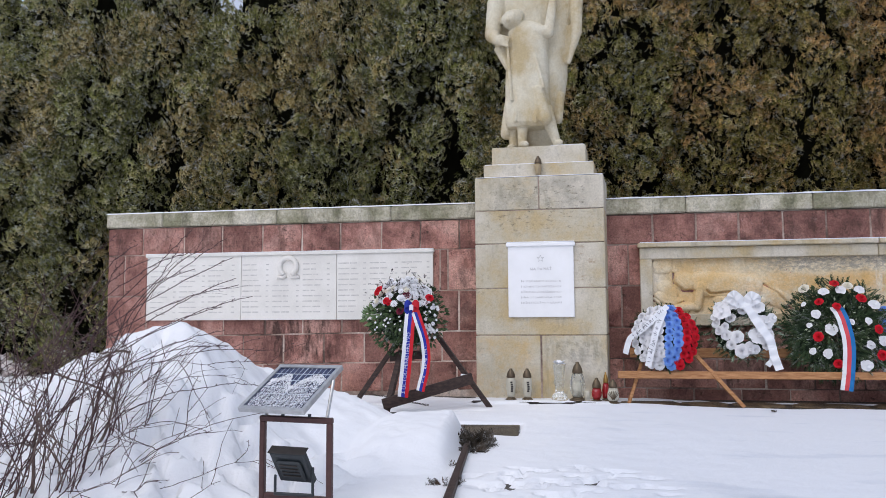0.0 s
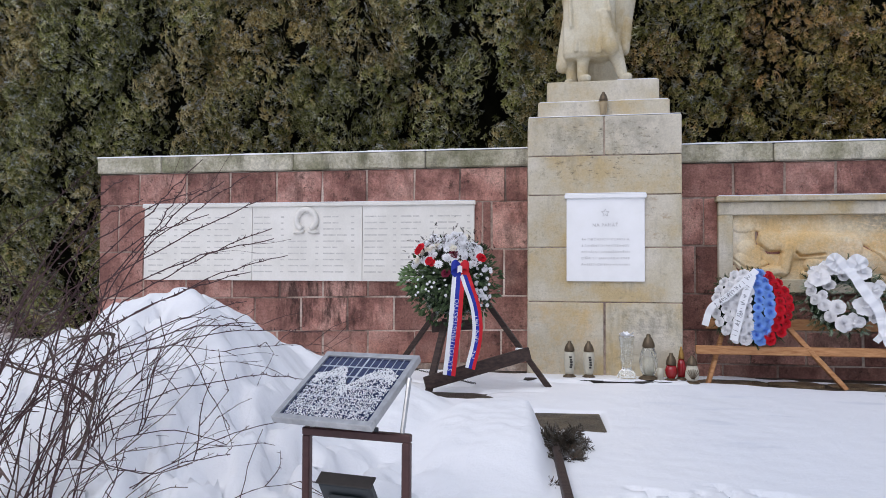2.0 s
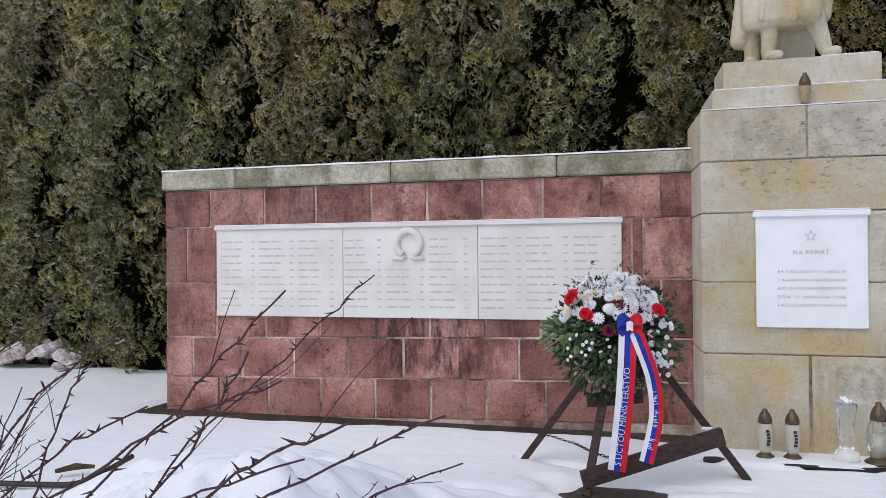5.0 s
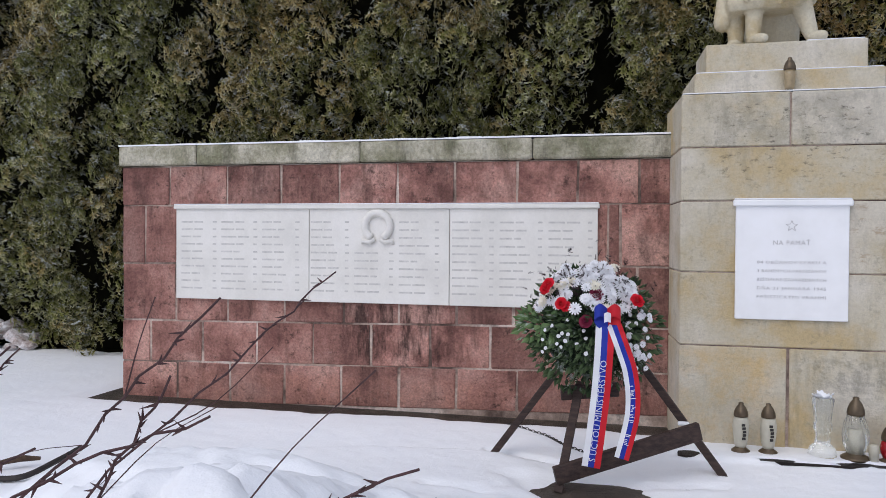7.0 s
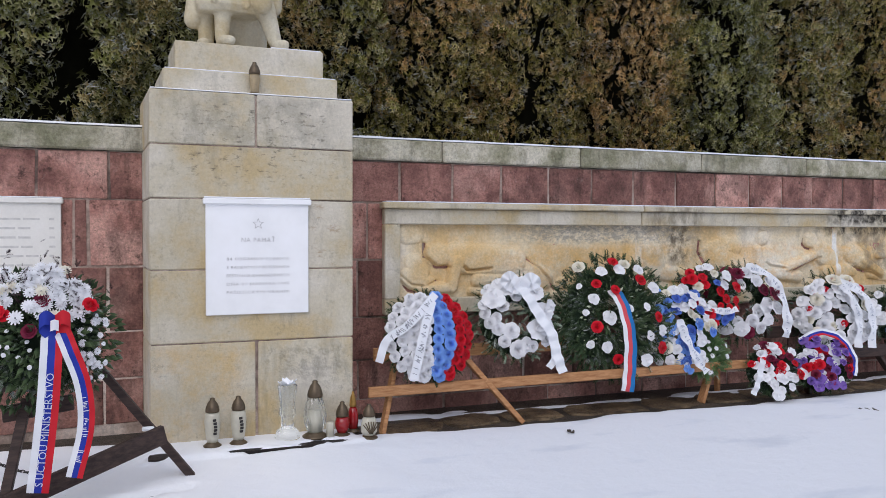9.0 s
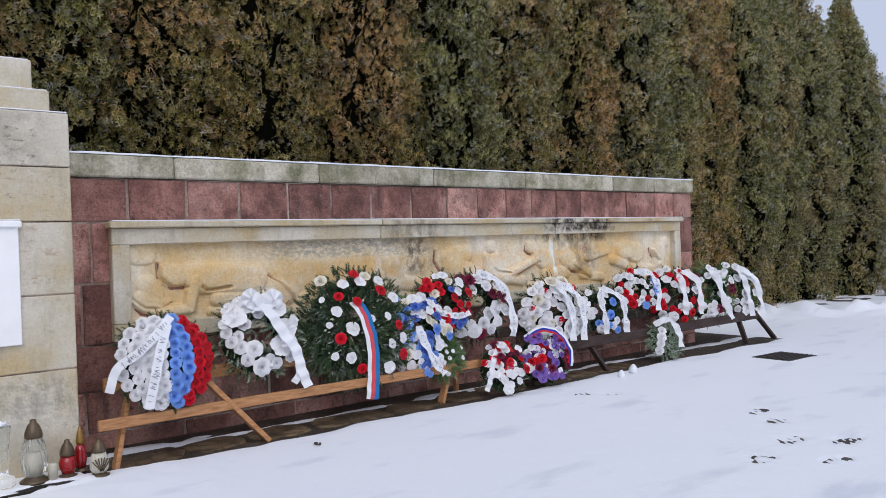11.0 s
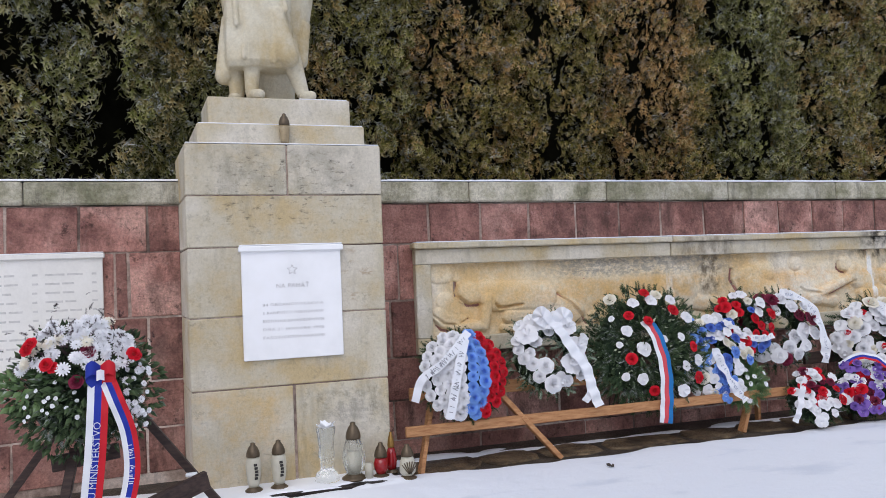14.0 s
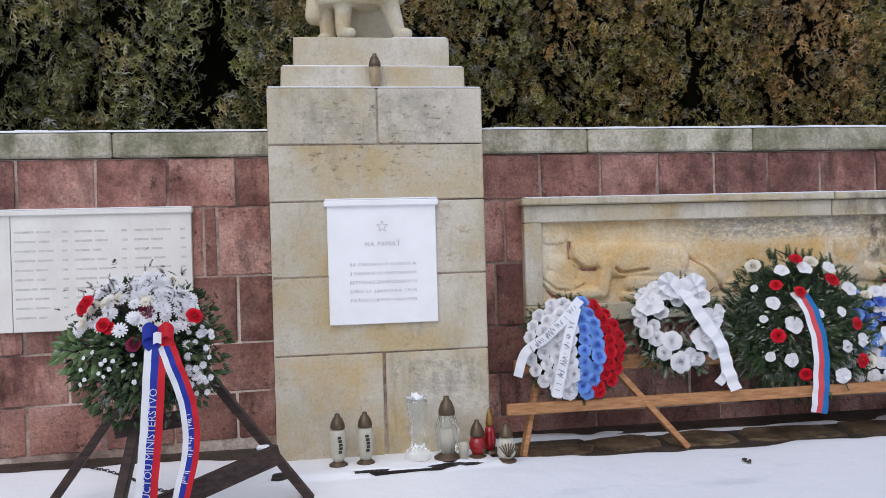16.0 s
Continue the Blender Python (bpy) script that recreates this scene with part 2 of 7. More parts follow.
THUJA = [
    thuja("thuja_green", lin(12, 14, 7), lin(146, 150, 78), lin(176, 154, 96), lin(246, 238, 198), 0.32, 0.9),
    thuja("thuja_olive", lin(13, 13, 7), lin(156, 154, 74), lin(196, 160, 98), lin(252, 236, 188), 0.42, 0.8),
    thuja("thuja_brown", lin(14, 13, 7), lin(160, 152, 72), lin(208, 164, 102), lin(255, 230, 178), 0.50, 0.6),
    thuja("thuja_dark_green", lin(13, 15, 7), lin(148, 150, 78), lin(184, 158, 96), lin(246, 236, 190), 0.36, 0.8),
]
# inner twigs blackened so that the gaps between clumps look shaded
CORE = plain("shaded_dead_twigs", (15, 15, 10), 1.0, vary=0.4, scale=14, spec=0.0)
BARK = plain("brown_bark", (84, 66, 52), 0.95, vary=0.4, bump=0.6, scale=40)


# ---- building helpers ----
class Geo:
    """Collects vertices and faces of one mesh."""

    def __init__(self):
        self.v, self.f, self.mi = [], [], []

    def add(self, verts, faces, mat=0, m=None):
        k = len(self.v)
        self.v += [tuple((m @ Vector(p))) if m else tuple(p) for p in verts]
        self.f += [tuple(i + k for i in f) for f in faces]
        self.mi += [mat] * len(faces)
        return self

    def box(self, x0, x1, y0, y1, z0, z1, c=0.0, m=None, mat=0):
        """A box with chamfered edges of width c."""
        if c <= 0:
            vs = [(x, y, z) for x in (x0, x1) for y in (y0, y1) for z in (z0, z1)]
            return self.add(vs, [(0, 1, 3, 2), (4, 6, 7, 5), (0, 4, 5, 1), (2, 3, 7, 6), (0, 2, 6, 4), (1, 5, 7, 3)], mat, m)
        b = bmesh.new()
        bmesh.ops.create_cube(b, size=1)
        for q in b.verts:
            q.co = (x0 if q.co.x < 0 else x1, y0 if q.co.y < 0 else y1, z0 if q.co.z < 0 else z1)
        bmesh.ops.bevel(b, geom=list(b.edges), offset=c, segments=1, affect="EDGES")
        b.verts.index_update()
        self.add([q.co[:] for q in b.verts], [[q.index for q in f.verts] for f in b.faces], mat, m)
        b.free()
        return self

    def tube(self, pts, radii, n=6, mat=0, m=None, cap=True):
        """A tube along points, with a radius at each."""
        pts = [Vector(p) for p in pts]
        vs, fs = [], []
        side = None
        for i, p in enumerate(pts):
            d = (pts[min(i + 1, len(pts) - 1)] - pts[max(i - 1, 0)]).normalized()
            if side is None:
                side = d.orthogonal().normalized()
            side = (side - d * side.dot(d)).normalized()
            up = d.cross(side)
            r = radii[i] if not isinstance(radii, (int, float)) else radii
            for k in range(n):
                a = 2 * math.pi * k / n
                vs.append(p + r * (math.cos(a) * side + math.sin(a) * up))
        for i in range(len(pts) - 1):
            for k in range(n):
                fs.append((i * n + k, i * n + (k + 1) % n, (i + 1) * n + (k + 1) % n, (i + 1) * n + k))
        if cap:
            fs += [tuple(range(n))[::-1], tuple((len(pts) - 1) * n + k for k in range(n))]
        return self.add(vs, fs, mat, m)

    def lathe(self, prof, n=20, mat=0, m=None, flute=0.0, flutes=8, twist=0.0):
        """A turned form from (radius, height) pairs."""
        vs, fs = [], []
        for i, (r, z) in enumerate(prof):
            for k in range(n):
                a = 2 * math.pi * k / n
                q = r * (1 + flute * math.cos(flutes * a + twist * z))
                vs.append((q * math.cos(a), q * math.sin(a), z))
        for i in range(len(prof) - 1):
            for k in range(n):
                fs.append((i * n + k, i * n + (k + 1) % n, (i + 1) * n + (k + 1) % n, (i + 1) * n + k))
        fs += [tuple(range(n))[::-1], tuple((len(prof) - 1) * n + k for k in range(n))]
        return self.add(vs, fs, mat, m)

    def strip(self, pts, widths, mat=0, thick=0.0015, m=None):
        """A band of cloth: points of its middle line, and across vectors."""
        vs, fs = [], []
        for p, w in zip(pts, widths):
            p, w = Vector(p), Vector(w)
            vs += [p - w, p + w]
        for i in range(len(pts) - 1):
            fs.append((2 * i, 2 * i + 1, 2 * i + 3, 2 * i + 2))
        return self.add(vs, fs, mat, m)

    def mesh(self, name, mats, smooth=False):
        me = bpy.data.meshes.new(name)
        me.from_pydata([tuple(p) for p in self.v], [], self.f)
        for k in mats if isinstance(mats, (list, tuple)) else [mats]:
            me.materials.append(k)
        me.polygons.foreach_set("material_index", self.mi)
        me.polygons.foreach_set("use_smooth", [smooth] * len(self.f))
        me.update()
        return me


def part(name, geo, material, parent=None, label="", smooth=False, m=None):
    """Links a mesh as one object under a thing or a part."""
    me = geo if isinstance(geo, bpy.types.Mesh) else geo.mesh(name, material, smooth)
    ob = new(name, me)
    if m is not None:
        ob.matrix_basis = m
    if parent:
        ob.parent = parent
    return tagged(ob, label)


def empty(name, x, y, z, label, category, group="", kind="", rz=0):
    ob = new(name)
    ob.empty_display_size = 0.1
    ob.matrix_basis = pose(x, y, z, 0, 0, rz)
    return tagged(ob, label, category, group, kind)


def rand(a, b):
    return random.uniform(a, b)


# ---- ground ----
def ground_z(x, y):
    dip = max(0.0, min(1.0, (-3.5 - y) / 0.7)) * max(0.0, min(1.0, (-0.5 - x) / 0.3))
    return -0.07 - 0.09 * max(0.0, min(1.0, (x - 8) / 8)) - 0.085 * dip * dip * (3 - 2 * dip)


def lobe(x, y, cx, cy, sx, sy, h, p):
    return h * math.exp(-math.hypot((x - cx) / sx, (y - cy) / sy) ** p)


def bank(x, y):
    """The shovelled heap of snow between the bush and the timber edging."""
    h = lobe(x, y, -1.776, -3.549, 0.434 if x > -1.776 else 1.308, 0.651 if y < -3.549 else 1.343, 0.736, 1.782)
    h = max(h, lobe(x, y, -1.624, -2.555, 0.84, 0.55, 0.315, 3.0), lobe(x, y, -2.25, -2.732, 1.206, 0.565, 0.547, 2.5), lobe(x, y, -0.56, -2.80, 0.42, 0.72, 0.17, 5.0))
    side = -0.345 - (y + 2.4) * 0.0925
    k = max(0.0, min(1.0, (side - 0.02 - x) / 0.10))
    return h * k * k * (3 - 2 * k)


PRINTS = ((4.42, -0.66), (4.67, -0.83), (4.83, -2.05), (4.43, -2.87), (3.68, -2.69), (3.95, -3.03), (3.70, -3.46), (4.6, -2.3), (4.2, -2.62))


# strips of wet ground that show before the plinth: middle and half sizes
PUDDLES = ((-0.10, -0.265, 0.15, 0.035), (0.10, -0.31, 0.30, 0.018), (0.36, -0.27, 0.22, 0.03), (-0.60, -0.25, 0.10, 0.07))


def bare(x, y):
    """1 where the ground lies bare, 0 under full snow."""
    n = noise.noise((x * 1.7, y * 2.6, 3.1)) * 0.5 + noise.noise((x * 5, y * 6, 9.0)) * 0.25
    w = 0.0
    if -5.2 < x < -0.5 and y > 0.05:
        w = max(w, 1 - (0.30 - y) / 0.1 + n * 1.2)
    if 0.6 < x < 8.9:
        w = min(1.15, max(w, 1.1 - (-0.11 - y) / 0.10 + n * 1.6))
        streak = 1 - abs(y - 0.24 - 0.05 * noise.noise((x * 1.1, 0, 4.0))) / (0.10 + 0.05 * noise.noise((x * 2.3, 1, 8.0)))
        if streak > 0:
            w -= 1.5 * streak + 1.6 * noise.noise((x * 3, y * 14, 1.0)) - 0.1
    if abs(x) < 0.8:
        for cx, cy, sx, sy in PUDDLES:
            w = max(w, 1.5 - 1.5 * math.hypot((x - cx) / sx, (y - cy - 0.06 * n) / sy) + n)
    w = max(w, 1.3 - math.hypot((x + 1.16) / 0.40, (y + 1.06) / 0.25) + n * 2.2)
    if -1.75 < x < -1.0:
        w = max(w, 1.0 - abs((y + 0.62) + 0.35 * (x + 1.2)) / 0.05 + n)
    if -1.0 < x < -0.4:
        w = max(w, 1.0 - abs((y + 0.84) - 0.22 * (x + 0.6)) / 0.04 + n)
    if -1.0 < x < 0.0 and -2.4 < y < -1.6:
        inside = min(x + 0.93, -0.055 - x, y + 2.25 - 0.08 * (x + 0.1), -1.67 - y)
        w = max(w, 0.5 + (inside + 0.03 * n) * 26)
        w -= max(0.0, 1.6 * noise.noise((x * 7, y * 16, 6.0)) - 0.5) if y > -1.85 else 0.0
    if x < -4.9 and y > 1.9:
        w = max(w, (y - 2.35) * 2.5 + n * 2.5)
    if x > 8.2 and 1.5 < y < 2.6:
        w = max(w, 0.8 - abs(y - 2.1) / 0.5 + n * 2)
    g = noise.noise((x * 9, y * 13, 4.4)) + 0.6 * noise.noise((x * 17, y * 18, 2.0))
    d = min(math.hypot((x - 0.28) / 0.5, (y + 3.65) / 0.42), math.hypot((x - 0.68) / 0.2, (y + 3.75) / 0.2))
    if d < 1:
        w = max(w, (g - 0.16) * 12 * (1 - d * 0.5))
    for cx, cy in PRINTS:
        d = math.hypot((x - cx) / 0.15, (y - cy) / 0.085)
        if d < 1:
            streaks = noise.noise((x * 12 + y * 9, (y - x) * 30, 5.0)) + 0.5 * g
            w = max(w, (streaks + 0.05) * 5 * (1 - d * d))
    return max(0.0, min(1.0, w))


def snow_z(x, y):
    k = max(0.0, min(1.0, (x - 0.9) / 0.8)) if x < 9 else max(0.0, 1 - (x - 9) / 2)
    k = 1 - 0.68 * k * k * (3 - 2 * k)
    z = ground_z(x, y) + k * (0.030 + 0.016 * noise.noise((x * 0.7, y * 0.7, 0)) + 0.007 * noise.noise((x * 3, y * 3, 5)) + 0.004 * noise.noise((x * 8, y * 8, 9)))
    h = bank(x, y)
    if h > 0.01:
        k = min(1, h * 4)
        z += h + k * (0.018 * noise.noise((x * 2.2, y * 2.2, 7)) + 0.018 * noise.noise((x * 5.5, y * 5.5, 2)) + 0.020 * noise.noise((x * 12, y * 12, 4)) + 0.008 * noise.noise((x * 24, y * 24, 6)))
    if -2.6 < x < -0.55 and -5.2 < y < -3.0:
        pit = noise.noise((x * 10, y * 8, 8.8)) + 0.4 * noise.noise((x * 21, y * 19, 1.8))
        low = max(0.0, min(1.0, (-3.25 - y) / 0.35)) * max(0.0, min(1.0, (-0.6 - x) / 0.3)) * max(0.0, min(1.0, (y + 5.2) / 0.5)) * max(0.0, min(1.0, (x + 2.6) / 0.4))
        if pit > 0.08:
            z -= max(0.0, min(0.075, z - ground_z(x, y) - 0.012, (pit - 0.08) * 1.9)) * low
        elif pit < -0.1:
            z += min(0.03, (-0.1 - pit) * 0.2) * low
    if x > 9 and -3 < y < 2.2:
        z += 0.22 * math.exp(-((y - 1.5 + 0.55 * (x - 11)) / 0.5) ** 2) * (0.6 + noise.noise((x * 3, y * 3, 1)))
    if -0.68 < x < 0.68 and -0.34 < y < 0.1:
        k = min(1.0, (y + 0.34) / 0.04, (0.68 - abs(x)) / 0.05)
        z += k * (-0.021 + 0.006 * noise.noise((x * 9, y * 9, 3)) - z)
    b = bare(x, y) if -12 < x < 18 and -5 < y < 2.9 else 0
    if b and h < 0.1:
        z += (ground_z(x, y) - 0.008 - z) * min(1.0, b * 1.25)
    return z


def axis_steps(stops):
    out = []
    for (a, b, s) in stops:
        n = max(1, round((b - a) / s))
        out += [a + (b - a) * i / n for i in range(n)]
    return out + [stops[-1][1]]


def sheet(name, fz, xs, ys, material):
    nx, ny = len(xs), len(ys)
    vs = [(x, y, fz(x, y)) for y in ys for x in xs]
    fs = [(j * nx + i, j * nx + i + 1, (j + 1) * nx + i + 1, (j + 1) * nx + i) for j in range(ny - 1) for i in range(nx - 1)]
    me = bpy.data.meshes.new(name)
    me.from_pydata(vs, [], fs)
    me.materials.append(material)
    me.polygons.foreach_set("use_smooth", [True] * len(fs))
    return new(name, me)


far = [(-400, -60, 40), (-60, -14, 4), (-14, -6, 0.4)]
ground = sheet("ground", ground_z, axis_steps([(-400, -20, 60), (-20, -4, 2), (-4, 1, 0.15), (1, 21, 2), (21, 400, 60)]), axis_steps([(-400, -20, 60), (-20, -6, 2), (-6, -2, 0.15), (-2, 20, 2), (20, 400, 60)]), GROUND)
tagged(ground, "dark wet paving and soil laid bare beside the walls", "ground", kind="structure")
snow_x = axis_steps(far + [(-6, -4, 0.08), (-4, -2.9, 0.05), (-2.9, -0.3, 0.025), (-0.3, 0.75, 0.02), (0.75, 3.2, 0.04), (3.2, 4.9, 0.03), (4.9, 9, 0.07), (9, 20, 0.2), (20, 60, 5), (60, 400, 40)])
snow_y = axis_steps([(-400, -60, 40), (-60, -12, 4), (-12, -5.6, 0.3), (-5.6, -4.9, 0.05), (-4.9, -2.6, 0.025), (-2.6, -0.55, 0.04), (-0.55, 0.02, 0.02), (0.02, 0.6, 0.04), (0.6, 2.8, 0.12), (2.8, 4, 0.3), (4, 20, 2), (20, 60, 8), (60, 400, 40)])
snow = sheet("snow_ground", snow_z, snow_x, snow_y, SNOW)
tagged(snow, "trodden white snow with a shovelled heap and bare patches", "snow", kind="structure")


# ---- memorial: walls, plinth, tablets ----
WY = 0.53                                     # front of the red masonry


def masonry(wall, courses, y0, y1, material, rise=0.0):
    """Blocks of a wall: courses of (z0, z1, joints), each block a part."""
    for z0, z1, xs in courses:
        for a, b in zip(xs, xs[1:]):
            p = rand(-0.006, 0.003)
            g = Geo().box(a + 0.009, b - 0.009, y0 + p, y1, z0 + 0.007, z1 - 0.007, 0.006)
            g.v = [(x + rand(-0.005, 0.005), y + rand(-0.003, 0.002), z + rand(-0.004, 0.004)) for x, y, z in g.v]
            g.v = [(x, y, z + rise * max(0, 1.47 - z) * (x + 4.9) / 4.1) for x, y, z in g.v]
            part("stone_block", g, material, wall)


wall_left = part("wall_left", Geo().box(-4.955, -0.66, WY + 0.0065, WY + 0.45, -0.3, 1.79), MORTAR)
footing = Geo().box(-4.95, -0.67, WY + 0.008, WY + 0.4, -0.3, -0.106)
footing.v = [(x, y, z + (0.07 * 1.58 * (x + 4.9) / 4.1 if z > -0.2 else 0)) for x, y, z in footing.v]
part("footing", footing, FOOTING, wall_left, "dark wet footing")
tagged(wall_left, "low memorial wall of red sandstone blocks", "wall", kind="structure")
L1 = [-4.965, -4.53, -4.02, -3.56, -3.08, -2.62, -2.18, -1.72, -1.29, -0.87, -0.655]
L2 = [-4.965, -4.75, -4.46, -3.9, -3.4, -2.9, -2.4, -1.9, -1.5, -1.08, -0.99, -0.655]
L3 = [-4.965, -4.47, -4.01, -3.53, -3.04, -2.6, -2.16, -1.74, -1.28, -0.88, -0.655]
L4 = [-4.965, -4.7, -4.23, -3.76, -3.29, -2.82, -2.36, -1.91, -1.5, -1.06, -0.655]
L5 = [-4.965, -4.46, -3.99, -3.53, -3.06, -2.6, -2.16, -1.71, -1.29, -0.9, -0.655]
wall_right = part("wall_right", Geo().box(0.64, 7.97, WY + 0.010, WY + 0.45, -0.3, 1.79), MORTAR)
tagged(wall_right, "long memorial wall of red sandstone blocks", "wall", kind="structure")
R1 = [0.63, 1.12, 1.54, 1.95, 2.37, 2.77, 3.17, 3.6, 4.01, 4.39, 4.77, 5.13, 5.51, 5.89, 6.3, 6.68, 7.22, 7.6, 7.98]
R2 = [0.63, 0.87, 1.3, 1.8, 2.3, 2.8, 3.3, 3.8, 4.3, 4.8, 5.3, 5.8, 6.3, 6.8, 7.3, 7.63, 7.98]
R3 = [0.63, 0.8, 1.25, 1.7, 2.15, 2.6, 3.05, 3.5, 3.95, 4.4, 4.85, 5.3, 5.75, 6.2, 6.65, 7.1, 7.55, 7.98]
R4 = [0.63, 1.02, 1.47, 1.92, 2.37, 2.82, 3.27, 3.72, 4.17, 4.62, 5.07, 5.52, 5.97, 6.42, 6.87, 7.32, 7.77, 7.98]

# coping stones
for wall, xs in ((wall_left, [-4.985, -4.28, -2.91, -1.61, -0.64]), (wall_right, [0.63, 1.45, 2.65, 3.85, 5.04, 6.43, 7.19, 8.0])):
    for a, b in zip(xs, xs[1:]):
        part("coping_stone", Geo().box(a + 0.003, b - 0.003, WY - 0.03, WY + 0.48, 1.795, 1.95 + rand(-0.004, 0.004), 0.012), GREY_STONE, wall, "grey weathered coping stone")
        g = Geo()
        n = 14
        for i in range(n):
            x0, x1 = a + (b - a) * i / n, a + (b - a) * (i + 1) / n
            h = 0.007 + 0.008 * noise.noise((x0 * 4, 1, 1))
            g.box(x0, x1, WY - 0.026 + 0.006 * noise.noise((x0 * 9, 2, 2)), WY + 0.46, 1.953, 1.958 + max(0.002, h))
        part("snow_cap", g, SNOW, wall, "thin snow lying along the coping")

# plinth of the statue, a little wider towards the back
plinth = empty("statue_plinth", 0, 0, -0.1, "tall cream sandstone plinth with stepped top", "plinth")


def plinth_block(x0, x1, y0, z0, z1, name="stone_block", material=None, c=0.006, back=0.72):
    g = Geo().box(x0, x1, y0, back, z0 + 0.1, z1 + 0.1, c)
    g.v = [(x * (1 + 0.085 * max(0, y) / 0.7), y, z) for x, y, z in g.v]
    return part(name, g, material or CREAM, plinth)


plinth_block(-0.615, 0.615, 0.009, -0.2, 0.6, "mortar_core", MORTAR, 0.0, 0.70)
part("foot_slab", Geo().box(-0.64, 0.64, -0.315, 0.01, -0.2, 0.070, 0.008), FOOTING, plinth, "dark wet slab before the plinth")
plinth_block(-0.615, 0.615, 0.012, 0.6, 2.12, "mortar_core", MORTAR, 0.0, 0.70)
for z0, z1, xs in ((-0.2, 0.578, (-0.625, 0.005, 0.625)), (0.578, 1.03, (-0.625, 0.625)), (1.03, 1.468, (-0.625, 0.625)), (1.468, 1.797, (-0.625, 0.625)), (1.797, 2.128, (-0.625, 0.004, 0.625))):
    gap = 0.009 if z0 < 0 else 0.005
    for a, b in zip(xs, xs[1:]):
        plinth_block(a + gap * (a > -0.6), b - gap * (b < 0.6), 0.0, z0 + 0.004, z1 - 0.004)
plinth_block(-0.54, 0.535, 0.075, 2.128, 2.268, "lower_step", back=0.66)
plinth_block(-0.462, 0.455, 0.16, 2.268, 2.462, "upper_step", back=0.62)
for x0, x1, y0, y1, z in ((-0.62, 0.62, 0.005, 0.075, 2.128), (-0.535, 0.53, 0.08, 0.16, 2.268), (0.12, 0.45, 0.165, 0.22, 2.462)):
    part("snow_cap", Geo().box(x0, x1, y0, y1, z + 0.1, z + 0.107, 0.003), SNOW, plinth, "thin snow on the step")


def lettering(text, x, y, z, size, material, parent, name="inscription", align="CENTER", spacing=1.15):
    """Cut letters facing the viewer, as a thin mesh."""
    cu = bpy.data.curves.new(name, "FONT")
    cu.body, cu.size, cu.align_x, cu.space_character = text, size, align, spacing
    cu.extrude, cu.resolution_u = 0.0006, 2
    tmp = bpy.data.objects.new(name, cu)
    me = bpy.data.meshes.new_from_object(tmp)
    bpy.data.objects.remove(tmp)
    me.materials.clear()
    me.materials.append(material)
    ob = part(name, me, None, parent, m=pose(x, y, z, 90, 0, 0))
    return ob


# plaque on the plinth
plaque = empty("memorial_plaque", 0.012, -0.025, 0.75, "white marble plaque with carved star and inscription", "plaque")
part("slab", Geo().box(-0.316, 0.316, 0, 0.022, 0, 0.69, 0.004), MARBLE, plaque)
part("cornice", Geo().box(-0.332, 0.332, -0.022, 0.022, 0.685, 0.722, 0.006), MARBLE, plaque)
part("snow_cap", Geo().box(-0.325, 0.325, -0.02, 0.02, 0.723, 0.731, 0.003), SNOW, plaque, "thin snow on the cornice")
star = Geo()
pts = [(math.sin(math.pi * k / 5) * (0.034 if k % 2 == 0 else 0.014), math.cos(math.pi * k / 5) * (0.034 if k % 2 == 0 else 0.014)) for k in range(10)]
for (a, b), (c, d) in zip(pts, pts[1:] + pts[:1]):
    star.tube([(a, -0.001, 0.565 + b), (c, -0.001, 0.565 + d)], 0.0022, 4)
part("star", star, INSCRIPTION, plaque, "five-pointed star in outline")
for z, size, text in ((0.452, 0.038, "NA PAM\u00c4\u0164"), (0.338, 0.026, "84 OB\u010cANOV K\u013dAKU A"), (0.286, 0.026, "3 RANEN\u00ddCH PARTIZ\u00c1NOV"), (0.234, 0.026, "BE\u0160TI\u00c1LNE ZAVRA\u017dDEN\u00ddCH"), (0.182, 0.026, "D\u0147A 21 JANU\u00c1RA 1945"), (0.130, 0.026, "FA\u0160ISTICK\u00ddMI VRAHMI")):
    line = lettering(text, 0, -0.0012, z, size, INSCRIPTION, plaque)
    line.scale.x = (0.205 if size > 0.03 else 0.385) / line.dimensions.x

# tablet of the fallen on the left wall
tablet = empty("name_tablet", -4.46, WY - 0.035, 0.735, "long white marble tablet with faded rows of carving", "tablet")
for a, b in ((0.012, 1.148), (1.152, 2.248), (2.252, 3.312)):
    part("panel", Geo().box(a, b, 0, 0.033, 0, 0.71, 0.003), TABLET, tablet)
part("cornice", Geo().box(0, 3.325, -0.022, 0.033, 0.708, 0.742, 0.006), TABLET, tablet)
part("snow_cap", Geo().box(0.004, 3.32, -0.02, 0.03, 0.743, 0.75, 0.003), SNOW, tablet, "thin snow on the cornice")
random.seed(11)
for col in range(9):
    x0 = 0.06 + 1.105 * (col // 3) + 0.35 * (col % 3)
    for row in range(10):
        z = 0.60 - row * 0.058
        if col == 4 and row < 4:
            continue
        w, w2 = rand(0.075, 0.13), rand(0.05, 0.095)
        part("carved_line", Geo().box(x0, x0 + w, -0.0008, 0.001, z + 0.002, z + 0.015), NAMES, tablet)
        part("carved_line", Geo().box(x0 + w + 0.014, x0 + w + 0.014 + w2, -0.0008, 0.001, z + 0.002, z + 0.015), NAMES, tablet)
        part("carved_mark", Geo().box(x0 + 0.275, x0 + 0.275 + rand(0.026, 0.036), -0.0008, 0.001, z + 0.002, z + 0.015), NAMES, tablet)
wreath = Geo()
